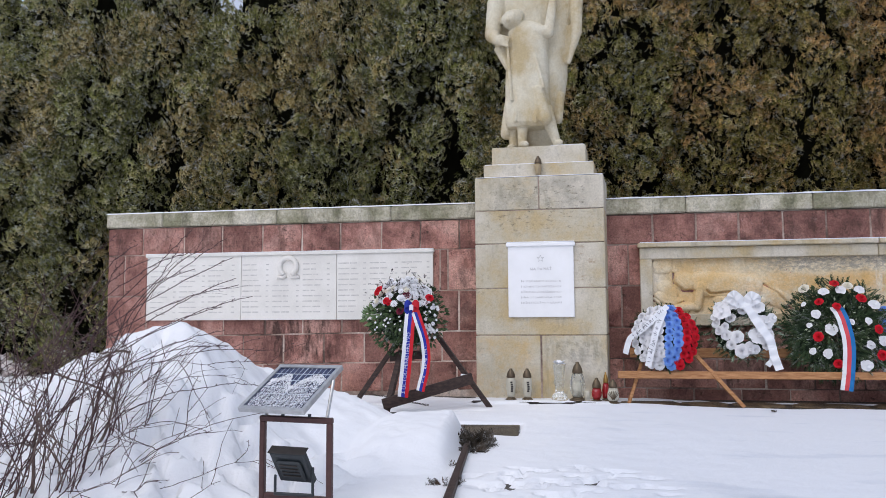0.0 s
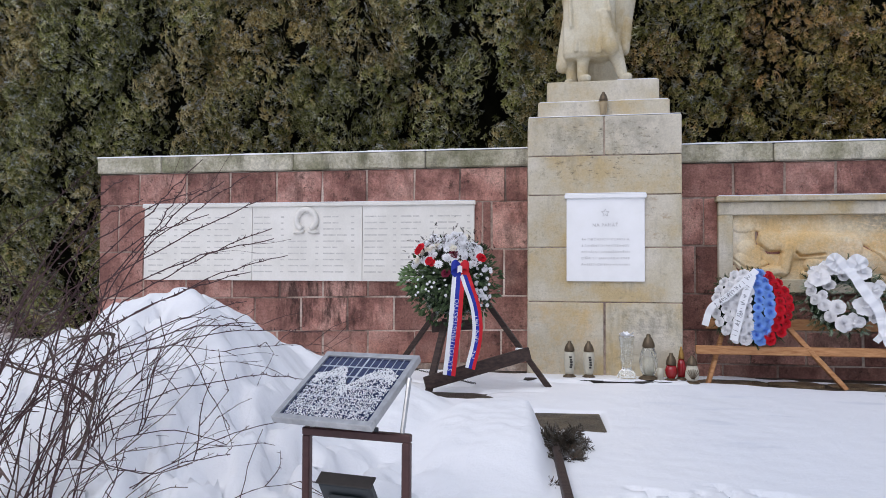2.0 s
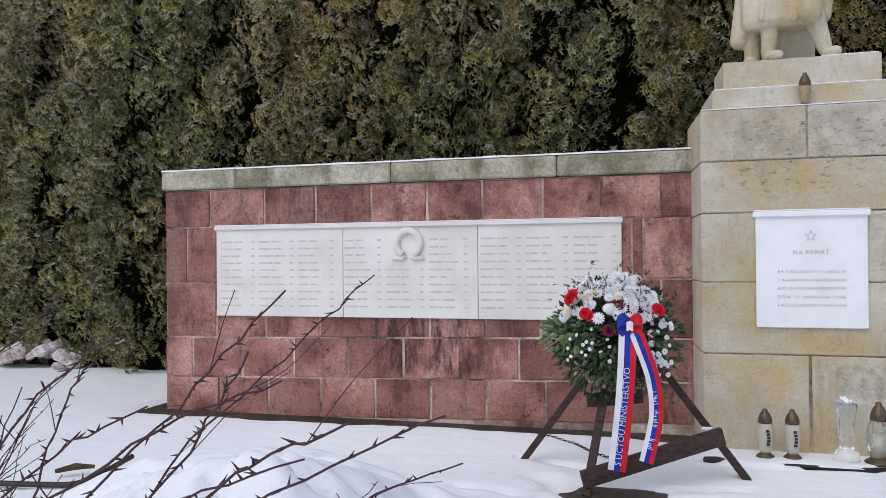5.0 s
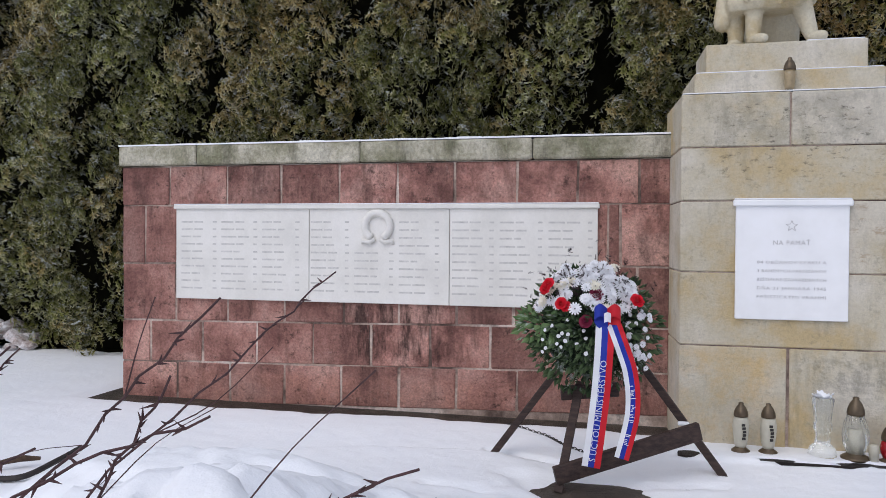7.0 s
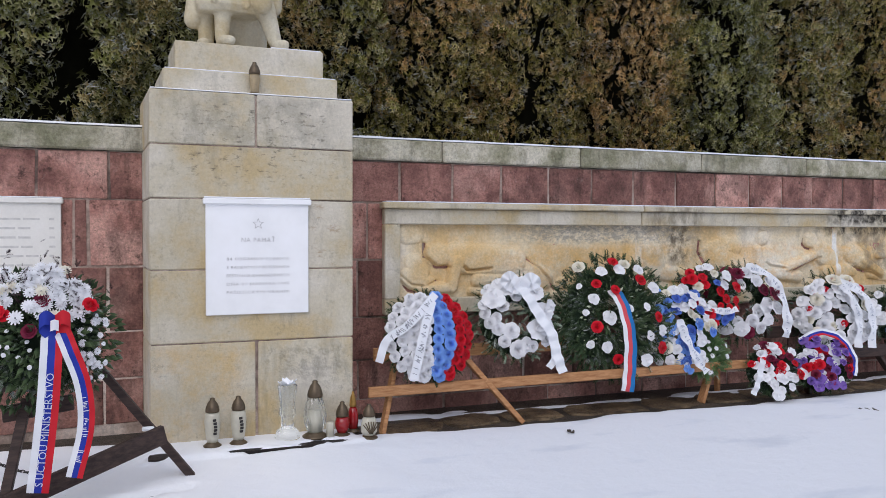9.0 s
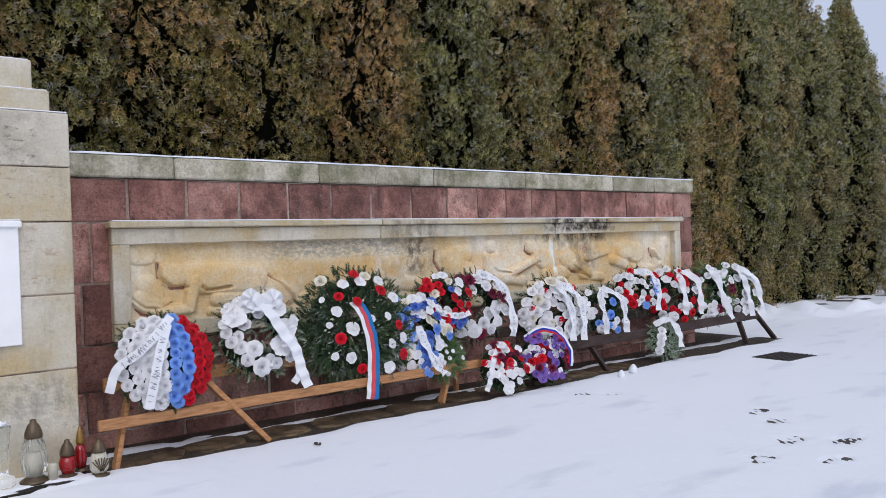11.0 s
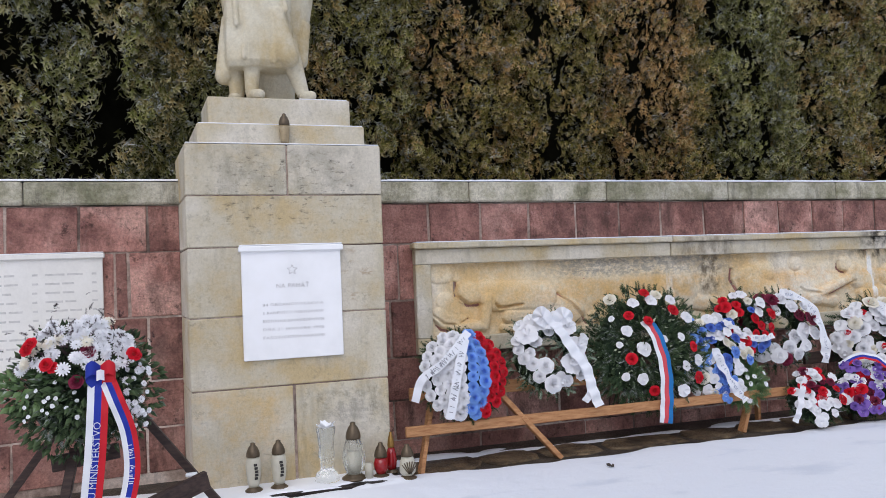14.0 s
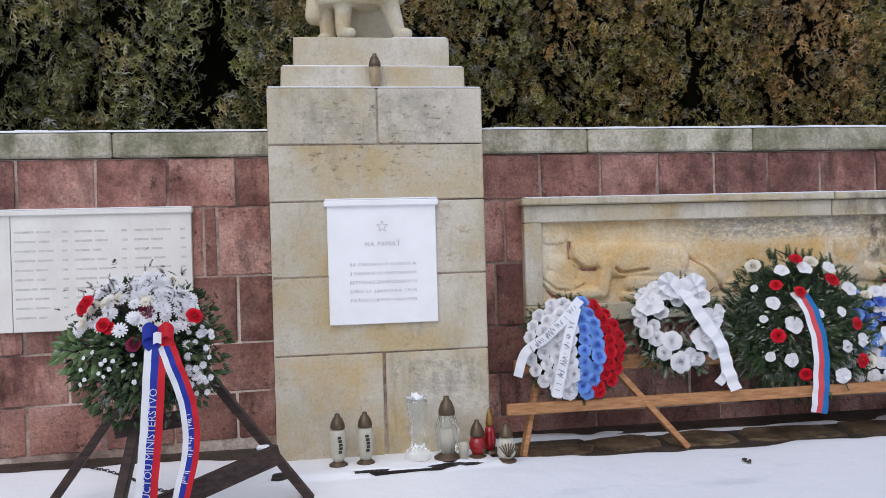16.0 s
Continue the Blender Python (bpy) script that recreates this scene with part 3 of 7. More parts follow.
ring = [(0.098 * math.sin(a), -0.012, 0.098 * math.cos(a)) for a in [radians(-155 + 310 * k / 24) for k in range(25)]]
wreath.tube(ring, [0.026 + 0.006 * (k % 2) for k in range(25)], 8)
for s in (-1, 1):
    wreath.tube([(0.02 * s, -0.01, -0.10), (0.06 * s, -0.01, -0.118), (0.115 * s, -0.006, -0.112), (0.125 * s, -0.004, -0.135)], [0.018, 0.022, 0.02, 0.008], 7)
part("carved_wreath", wreath, TABLET, tablet, "carved laurel ring in low relief", True, m=pose(1.70, 0, 0.58))

# relief on the right wall
relief = empty("stone_relief", 0.98, WY - 0.075, 0.66, "long yellow sandstone relief of lying and sitting figures", "relief")
RX, RZ = 6.64, 0.78
# limbs, trunks and heads as (x0, z0, x1, z1, radius, height), panel by panel
crouching = ((0.19, 0.60, 0.24, 0.60, 0.085, 0.02), (0.42, 0.445, 0.45, 0.435, 0.098,0.048), (0.58, 0.44, 0.66, 0.43, 0.10, 0.045), (0.62, 0.41, 1.06, 0.38, 0.125, 0.05),
             (0.58, 0.40, 0.54, 0.19, 0.052, 0.06), (0.54, 0.19, 0.34, 0.18, 0.042, 0.055), (0.76, 0.245, 1.14, 0.225, 0.062, 0.04), (0.20, 0.27, 0.36, 0.20, 0.075, 0.028),
             (1.12, 0.34, 1.34, 0.24, 0.085, 0.03), (0.70, 0.155, 1.1, 0.15, 0.03, 0.03), (1.5, 0.2, 2.1, 0.17, 0.05, 0.02), (0.24, 0.38, 0.30, 0.30, 0.07, 0.022))
seated = ((2.36, 0.50, 2.40, 0.36, 0.11, 0.035), (2.42, 0.28, 2.8, 0.22, 0.07, 0.03), (3.02, 0.47, 3.22, 0.50, 0.10, 0.04), (3.06, 0.40, 3.30, 0.26, 0.13, 0.045), (3.54, 0.565, 3.555, 0.565, 0.068, 0.034),
          (3.49, 0.46, 3.49, 0.24, 0.045, 0.05), (3.60, 0.40, 3.62, 0.26, 0.10, 0.045), (3.66, 0.25, 3.96, 0.21, 0.06, 0.05))
bending = ((4.10, 0.55, 4.12, 0.54, 0.072, 0.034), (4.22, 0.45, 4.34, 0.36, 0.105, 0.05), (4.12, 0.40, 3.80, 0.285, 0.042, 0.06), (3.80, 0.285, 3.58, 0.33, 0.036, 0.05), (4.3, 0.27, 4.6, 0.25, 0.07, 0.05),
           (4.62, 0.42, 4.78, 0.36, 0.10, 0.04), (4.74, 0.36, 4.98, 0.23, 0.05, 0.055), (4.98, 0.40, 5.3, 0.46, 0.045, 0.035), (4.86, 0.22, 5.2, 0.18, 0.05, 0.04))
kneeling = ((5.58, 0.47, 5.84, 0.43, 0.125, 0.05), (5.78, 0.42, 5.80, 0.28, 0.10, 0.045), (5.40, 0.36, 5.62, 0.30, 0.06, 0.045), (6.36, 0.53, 6.38, 0.54, 0.082, 0.034), (6.28, 0.44, 6.24, 0.28, 0.10, 0.05),
            (6.14, 0.44, 6.20, 0.34, 0.035, 0.06), (5.95, 0.24, 6.4, 0.20, 0.06, 0.03))
# cut lines, each from point to point, with width and depth
grooves = (((0.325, 0.52), (0.33, 0.42), (0.42, 0.345), (0.52, 0.345), 0.011, 0.035), ((0.64, 0.345), (0.67, 0.315), (0.73, 0.315), (0.86, 0.33), 0.009, 0.035), ((1.18, 0.40), (1.29, 0.33), (1.37, 0.24), (1.44, 0.15), 0.010, 0.03),
           ((0.12, 0.30), (0.22, 0.215), (0.33, 0.20), (0.42, 0.24), 0.008, 0.02), ((0.13, 0.25), (0.2, 0.17), (0.3, 0.15), (0.36, 0.15), 0.008, 0.02), ((2.86, 0.53), (2.85, 0.44), (2.92, 0.34), (2.99, 0.24), 0.012, 0.03))
marks = (((3.57, 0.34), (3.62, 0.31), (3.70, 0.30), (3.78, 0.29), 0.010, 0.025), ((4.04, 0.56), (4.03, 0.50), (4.07, 0.47), (4.12, 0.46), 0.010, 0.03), ((3.86, 0.245), (4.0, 0.30), (4.12, 0.35), (4.2, 0.38), 0.010, 0.03),
         ((5.66, 0.36), (5.72, 0.32), (5.80, 0.31), (5.86, 0.31), 0.012, 0.03), ((6.10, 0.46), (6.12, 0.40), (6.18, 0.35), (6.24, 0.32), 0.014, 0.035), ((4.6, 0.30), (4.72, 0.26), (4.9, 0.22), (5.0, 0.17), 0.010, 0.03))


def away(px, pz, x0, z0, x1, z1):
    """How far points lie from a line piece."""
    dx, dz = x1 - x0, z1 - z0
    t = np.clip(((px - x0) * dx + (pz - z0) * dz) / (dx * dx + dz * dz), 0, 1)
    return np.hypot(px - x0 - t * dx, pz - z0 - t * dz)


nx, nz = 1000, 96
gx, gz2 = np.meshgrid(0.12 + (RX - 0.24) * np.arange(nx + 1) / nx, 0.11 + (RZ - 0.22) * np.arange(nz + 1) / nz)
high = np.zeros_like(gx)
for x0, z0, x1, z1, rad_, up_ in crouching + seated + bending + kneeling:
    d = np.clip(away(gx, gz2, x0, z0, x1, z1) / rad_, 0, 1)
    high = np.maximum(high, 0.9 * up_ * np.sqrt(1 - d ** 4) * (0.84 + 0.16 * (1 - d * d)))
for a, b, c, d, wide_, deep_ in grooves + marks:
    cut = np.minimum(np.minimum(away(gx, gz2, *a, *b), away(gx, gz2, *b, *c)), away(gx, gz2, *c, *d))
    high -= deep_ * np.exp(-(cut / wide_) ** 2)
field = Geo()
worn = [0.008 * noise.noise((u * 2.5, v * 3, 3)) + 0.004 * noise.noise((u * 9, v * 9, 6)) + (0.0022 + 0.003 * (v > 0.5)) * noise.noise((u * 46, v * 46, 2)) for u, v in zip(gx.ravel(), gz2.ravel())]
fv = [(u, 0.064 - h - e, v) for u, v, h, e in zip(gx.ravel().tolist(), gz2.ravel().tolist(), (1.15 * high).ravel().tolist(), worn)]
field.add(fv, [(j * (nx + 1) + i, j * (nx + 1) + i + 1, (j + 1) * (nx + 1) + i + 1, (j + 1) * (nx + 1) + i) for j in range(nz) for i in range(nx)])
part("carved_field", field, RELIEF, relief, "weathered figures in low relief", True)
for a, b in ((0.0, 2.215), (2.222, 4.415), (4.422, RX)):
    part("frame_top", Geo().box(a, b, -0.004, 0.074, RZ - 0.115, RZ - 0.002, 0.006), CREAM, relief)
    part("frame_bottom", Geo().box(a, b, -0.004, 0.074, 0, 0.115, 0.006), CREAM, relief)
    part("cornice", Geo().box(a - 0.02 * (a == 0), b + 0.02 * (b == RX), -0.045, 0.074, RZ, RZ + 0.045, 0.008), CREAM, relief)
    part("snow_cap", Geo().box(a, b, -0.04, 0.06, RZ + 0.046, RZ + 0.054, 0.003), SNOW, relief, "thin snow on the cornice")
for a, b in ((0.0, 0.12), (RX - 0.12, RX)):
    part("frame_side", Geo().box(a, b, -0.004, 0.074, 0.117, RZ - 0.117, 0.006), CREAM, relief)


# statue: one plain robed form
def statue():
    b = bmesh.new()

    def blob(c, s, seg=18, rx=0, ry=0, rz=0):
        m = pose(*c, rx, ry, rz) @ Matrix.Diagonal((*s, 1))
        bmesh.ops.create_uvsphere(b, u_segments=seg, v_segments=seg // 2 + 3, radius=1, matrix=m)

    def limb(p, q, r0, r1):
        p, q = Vector(p), Vector(q)
        m = Matrix.Translation((p + q) / 2) @ (q - p).to_track_quat("Z", "Y").to_matrix().to_4x4()
        bmesh.ops.create_cone(b, cap_ends=True, segments=16, radius1=r0, radius2=r1, depth=(q - p).length, matrix=m)
        blob(q, (r1, r1, r1), 12)

    def loft(rings, seg=28):
        """A closed body from rings of (z, middle x, middle y, half width, half depth, fold)."""
        rows = []
        for z, mx, my, w, d, fold in rings:
            row = []
            for k in range(seg):
                a = 2 * math.pi * k / seg
                q = 1 + fold * math.sin(7 * a + 3 * z)
                row.append(b.verts.new((mx + w * q * math.copysign(abs(math.cos(a)) ** 0.8, math.cos(a)), my + d * q * math.copysign(abs(math.sin(a)) ** 0.8, math.sin(a)), z)))
            rows.append(row)
        for r0, r1 in zip(rows, rows[1:]):
            for k in range(seg):
                b.faces.new((r0[k], r0[(k + 1) % seg], r1[(k + 1) % seg], r1[k]))
        b.faces.new(rows[0][::-1])
        b.faces.new(rows[-1])

    # tall figure behind, its robe falling to the ground
    loft([(0.0, 0.02, 0.24, 0.17, 0.15, 0.0), (0.04, 0.02, 0.24, 0.165, 0.13, 0.01), (0.3, 0.01, 0.22, 0.18, 0.15, 0.02), (0.52, 0.0, 0.2, 0.28, 0.16, 0.02), (0.8, 0.0, 0.17, 0.325, 0.18, 0.015), (1.0, 0.005, 0.17, 0.325, 0.18, 0.01), (1.2, 0.025, 0.17, 0.37, 0.18, 0.01), (1.4, 0.0, 0.16, 0.42, 0.19, 0.0), (1.7, 0.0, 0.14, 0.43, 0.20, 0.0), (2.0, 0.0, 0.12, 0.3, 0.18, 0.0)])
    # small figure in front, its shirt falling straight to an uneven hem
    loft([(0.23, -0.10, -0.01, 0.20, 0.13, 0.07), (0.27, -0.085, -0.02, 0.232, 0.15, 0.06), (0.45, -0.085, -0.02, 0.232, 0.155, 0.035), (0.7, -0.085, -0.02, 0.225, 0.15, 0.015), (0.95, -0.08, -0.02, 0.215, 0.15, 0.0), (1.12, -0.075, -0.03, 0.215, 0.15, 0.0), (1.24, -0.07, -0.03, 0.205, 0.14, 0.0), (1.31, -0.08, -0.02, 0.16, 0.11, 0.0), (1.35, -0.10, -0.02, 0.09, 0.07, 0.0)])
    limb((0.02, -0.13, 0.62), (0.10, -0.145, 0.30), 0.055, 0.07)
    limb((-0.13, -0.05, 0.38), (-0.145, -0.06, 0.07), 0.068, 0.044)
    blob((-0.125, -0.12, 0.034), (0.048, 0.10, 0.040), rz=22)
    limb((0.09, -0.06, 0.42), (0.20, -0.05, 0.08), 0.085, 0.046)
    blob((0.225, -0.12, 0.034), (0.046, 0.10, 0.040), rz=16)
    # leg of the tall figure and the flap of its robe
    limb((-0.215, 0.10, 0.60), (-0.235, 0.05, 0.05), 0.075, 0.050)
    blob((-0.25, 0.0, 0.030), (0.050, 0.11, 0.038), rz=-10)
    limb((-0.27, 0.09, 0.62), (-0.315, 0.05, 0.20), 0.05, 0.062)
    limb((0.24, 0.12, 0.62), (0.22, 0.10, 0.34), 0.06, 0.05)
    # folds drawn across the shirt
    for x0, z0, x1, z1 in ((-0.27, 1.05, -0.24, 0.5), (-0.02, 1.08, 0.09, 0.62), (-0.16, 0.62, -0.20, 0.28), (0.02, 0.55, 0.0, 0.26)):
        limb((x0, -0.155, z0), (x1, -0.165, z1), 0.014, 0.020)
    # bent head of the small figure with its cap of hair, and the raised arm
    blob((-0.225, -0.10, 1.36), (0.105, 0.115, 0.095), ry=-24)
    blob((-0.225, -0.06, 1.40), (0.125, 0.12, 0.075), ry=-18)
    blob((-0.265, -0.20, 1.325), (0.022, 0.03, 0.02))
    limb((-0.02, -0.10, 1.24), (0.15, -0.13, 1.19), 0.072, 0.056)
    limb((0.15, -0.13, 1.19), (0.195, -0.08, 1.56), 0.056, 0.04)
    blob((0.20, -0.08, 1.60), (0.045, 0.03, 0.06))
    # arms of the tall figure: the hand laid on the small one's shoulder, cuff hanging
    limb((-0.40, 0.04, 1.62), (-0.44, -0.02, 1.24), 0.10, 0.08)
    limb((-0.44, -0.02, 1.24), (-0.37, -0.13, 1.13), 0.075, 0.05)
    blob((-0.345, -0.155, 1.13), (0.062, 0.038, 0.055), ry=30)
    for k in range(4):
        limb((-0.35 + 0.006 * k, -0.175, 1.175 - 0.03 * k), (-0.255 - 0.004 * k, -0.18, 1.145 - 0.03 * k), 0.017, 0.012)
    limb((-0.37, -0.03, 1.10), (-0.275, -0.09, 0.86), 0.06, 0.036)
    # cloak hanging from the other arm
    limb((0.43, 0.02, 1.65), (0.43, -0.01, 1.22), 0.075, 0.055)
    limb((0.43, -0.01, 1.22), (0.345, 0.03, 0.92), 0.055, 0.022)
    limb((0.40, 0.06, 1.3), (0.33, 0.08, 0.95), 0.07, 0.03)
    # shoulders and head of the tall figure
    blob((0.0, 0.12, 1.9), (0.46, 0.24, 0.22))
    limb((0.0, 0.1, 2.0), (0.0, 0.08, 2.12), 0.12, 0.1)
    blob((0.0, 0.06, 2.27), (0.15, 0.17, 0.20))
    me = bpy.data.meshes.new("statue")
    b.to_mesh(me)
    b.free()
    me.materials.append(STATUE)
    ob = new("statue", me)
    ob.matrix_basis = pose(-0.03, 0.36, 2.462)
    r = ob.modifiers.new("blend", "REMESH")
    r.mode, r.voxel_size, r.use_smooth_shade = "VOXEL", 0.009, True
    s = ob.modifiers.new("soften", "SMOOTH")
    s.factor, s.iterations = 0.5, 2
    return tagged(ob, "pale sandstone statue of a robed standing group", "statue")


statue()

# ---- hedge of tall thuja trees ----


def spray_template():
    """A flat feathery spray: a drooping stem with pairs of slender side tips."""
    v, u = [], []
    for i in range(6):
        x = 0.10 + 0.15 * i
        ln = 0.46 * (1 - 0.62 * x)
        for s in (-1, 1):
            z = -0.45 * x * x
            tx, ty = x + ln * 0.72, s * ln * 0.72
            v += [(x - 0.05, 0, z), (x + 0.09, 0, z - 0.02), (tx, ty, -0.45 * tx * tx - 0.10 * abs(ty))]
            u += [x * 0.7, x * 0.7, min(1, x + ln * 0.8)]
    v += [(0.0, 0.025, 0), (0.0, -0.025, 0), (1.08, 0, -0.5)]
    u += [0, 0, 1]
    return np.array(v), np.array(u)


SPRAY, SPRAY_U = spray_template()


def frond_template():
    """A small drooping sprig of scale leaves: pointed tips set alternately along a curved stem."""
    tips = [(0.00, 0.46, 0.50, 0.46), (0.08, 0.56, 0.58, -0.48), (0.26, 0.80, 0.90, 0.34), (0.36, 0.86, 1.02, -0.26)]
    pts, along = [], []
    for x0, x1, tx, ty in tips:
        for x, y in ((x0, -0.16 * math.copysign(1, ty)), (x1, 0.02 * math.copysign(1, ty)), (tx, ty)):
            pts.append((x, y + 0.10 * x * x, -0.45 * x * x - 0.25 * abs(y)))
            along.append(math.hypot(x, y))
    return np.array(pts), np.array(along)


FROND, FROND_U = frond_template()
FROND_F = np.arange(12).reshape(4, 3)


def crown_mesh(seed, height, radius, clumps, per, size, loose, material, tip=0.5):
    """Drooping domes of fronds over a dark inner mass; loose crowns have big, far-reaching domes."""
    r = np.random.default_rng(seed)
    n_front = int(clumps * 0.9)
    th = np.concatenate([-math.pi / 2 + 1.62 * (((np.arange(n_front) * 0.6180339) % 1) * 2 - 1) + r.normal(0, 0.1, n_front), r.uniform(0, 2 * math.pi, clumps - n_front)])
    f0 = np.concatenate([(np.arange(n_front) + r.random(n_front)) / n_front, r.random(clumps - n_front)])
    z = np.interp(f0, (0, 0.16, 0.86, 1), (0.1, 1.3, 5.0, height - 0.15) if loose else (0.1, 1.3, 6.0, height - 0.12))

    def rad(z, th):
        f = np.clip(z / height, 0, 1)
        base = radius * np.minimum(1.0, 0.80 + 0.9 * f) * np.clip((1 - f) / tip, 0.03, 1) ** 0.72
        lump = np.array([noise.noise((math.cos(a) * 1.6 + seed, math.sin(a) * 1.6, h * (1.1 if loose else 0.5))) + 0.6 * noise.noise((math.cos(a) * 4.0, math.sin(a) * 4.0 + seed, h * (3.0 if loose else 1.6))) for a, h in zip(np.atleast_1d(th), np.atleast_1d(z))])
        return base * (1 + (0.24 if loose else 0.15) * lump)

    # how far each clump stands out of the crown, its size and the way it faces
    stand = r.uniform(-0.26, 0.12, clumps) if loose else r.uniform(-0.17, 0.07, clumps)
    cr = np.maximum(0.05, rad(z, th) + stand)
    rc = r.uniform(0.11, 0.22, clumps) if loose else r.uniform(0.09, 0.175, clumps)
    rc = rc * np.minimum(1.0, 0.35 + cr / 0.5)
    n = clumps * per
    rep = lambda q: np.repeat(q, per, axis=0)
    out = np.stack([np.cos(th), np.sin(th), np.zeros(clumps)], 1)
    face = out * r.uniform(0.7, 1.0, clumps)[:, None] + r.normal(0, 0.22, (clumps, 3))
    face[:, 2] += r.uniform(0.2, 0.75, clumps)
    face /= np.linalg.norm(face, axis=1)[:, None]
    e1 = np.cross(face, np.tile((0.3, 0.2, 1.0), (clumps, 1)))
    e1 /= np.linalg.norm(e1, axis=1)[:, None]
    e2 = np.cross(face, e1)
    pol = np.arccos(1 - r.random(n) * 1.25)
    az = r.uniform(0, 2 * math.pi, n)
    ring = np.cos(az)[:, None] * rep(e1) + np.sin(az)[:, None] * rep(e2)
    nrm = np.cos(pol)[:, None] * rep(face) + np.sin(pol)[:, None] * ring
    inner = r.random(n) < 0.22
    shell = np.where(inner, r.uniform(0.2, 0.6, n), r.uniform(0.8, 1.12, n))
    p = rep(out * cr[:, None]) + nrm * (rep(rc) * shell)[:, None]
    p[:, 2] = p[:, 2] * 1.15 + rep(z)
    # a share of fronds, darkened as painted shade, fills the deep parts between the clumps
    fill = r.random(n) < 0.10
    ft = rep(th) + r.normal(0, 0.25, n)
    fz = rep(z) + r.normal(0, 0.25, n)
    deep_r = np.maximum(0.02, (0.84 if loose else 0.88) * rad(fz, ft) - 0.03)
    p = np.where(fill[:, None], np.stack([np.cos(ft) * deep_r, np.sin(ft) * deep_r, fz], 1), p)
    inner = inner | fill
    fwd = -np.sin(pol)[:, None] * rep(face) + np.cos(pol)[:, None] * ring + rep(out) * 0.30 + r.normal(0, 0.22, (n, 3))
    fwd[:, 2] -= r.uniform(0.15, 0.75, n)
    fwd /= np.linalg.norm(fwd, axis=1)[:, None]
    up = nrm + r.normal(0, 0.38, (n, 3))
    up -= fwd * (up * fwd).sum(1)[:, None]
    up /= np.linalg.norm(up, axis=1)[:, None]
    side = np.cross(up, fwd)
    sz = r.uniform(*size, n)
    v = p[:, None, :] + sz[:, None, None] * (FROND[None, :, 0:1] * fwd[:, None, :] + FROND[None, :, 1:2] * side[:, None, :] + FROND[None, :, 2:3] * up[:, None, :])
    k = len(FROND)
    verts = v.reshape(-1, 3)
    # inner fronds take the darkest tones: shade painted into their colour
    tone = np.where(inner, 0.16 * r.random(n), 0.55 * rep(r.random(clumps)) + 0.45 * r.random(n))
    # inner mass of dead twigs, its near-black colour standing in for shade
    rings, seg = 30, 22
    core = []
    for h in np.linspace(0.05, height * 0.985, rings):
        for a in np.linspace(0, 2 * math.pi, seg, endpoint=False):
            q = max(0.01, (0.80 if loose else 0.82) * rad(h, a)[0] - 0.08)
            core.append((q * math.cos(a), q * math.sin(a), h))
    q0 = len(verts)
    tris = (np.arange(n)[:, None, None] * k + FROND_F[None]).reshape(-1, 3)
    quads = np.array([(q0 + i * seg + j, q0 + i * seg + (j + 1) % seg, q0 + (i + 1) * seg + (j + 1) % seg, q0 + (i + 1) * seg + j) for i in range(rings - 1) for j in range(seg)])
    me = bpy.data.meshes.new("crown")
    allv = np.concatenate([verts, np.array(core)])
    me.vertices.add(len(allv))
    me.vertices.foreach_set("co", allv.astype(np.float32).ravel())
    loops = np.concatenate([tris.ravel(), quads.ravel()])
    me.loops.add(len(loops))
    me.loops.foreach_set("vertex_index", loops.astype(np.int32))
    nt = len(tris)
    starts = np.concatenate([np.arange(nt) * 3, nt * 3 + 4 * np.arange(len(quads))])
    me.polygons.add(len(starts))
    me.polygons.foreach_set("loop_start", starts.astype(np.int32))
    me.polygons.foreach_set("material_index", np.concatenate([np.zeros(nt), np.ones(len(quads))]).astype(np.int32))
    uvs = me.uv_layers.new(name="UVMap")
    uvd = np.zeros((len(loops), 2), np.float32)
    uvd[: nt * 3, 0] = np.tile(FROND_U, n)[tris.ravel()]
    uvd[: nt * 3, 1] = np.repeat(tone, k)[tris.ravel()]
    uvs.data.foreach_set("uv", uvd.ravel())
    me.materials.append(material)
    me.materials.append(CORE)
    me.update(calc_edges=True)
    me.validate()
    return me


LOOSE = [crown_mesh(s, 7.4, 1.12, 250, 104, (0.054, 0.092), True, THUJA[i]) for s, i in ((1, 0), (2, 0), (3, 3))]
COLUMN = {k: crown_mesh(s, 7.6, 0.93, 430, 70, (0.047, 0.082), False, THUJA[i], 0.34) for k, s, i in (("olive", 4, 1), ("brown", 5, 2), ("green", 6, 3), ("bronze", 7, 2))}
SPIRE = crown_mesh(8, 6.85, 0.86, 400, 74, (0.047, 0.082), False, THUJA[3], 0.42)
trunk_mesh = Geo().tube([(0, 0, -0.2), (0.02, 0, 2), (0, 0.02, 4.5), (0, 0, 6.3)], [0.13, 0.10, 0.07, 0.02], 8).mesh("trunk", BARK)
random.seed(5)


def thuja_tree(x, y, crown, wide, tall, label):
    tree = empty("thuja_tree", x, y, ground_z(x, 3) - 0.02, label, "tree", "hedge of thuja trees")
    tree.scale = (wide, wide, tall)
    part("trunk", trunk_mesh, None, tree)
    part("crown", crown, None, tree)


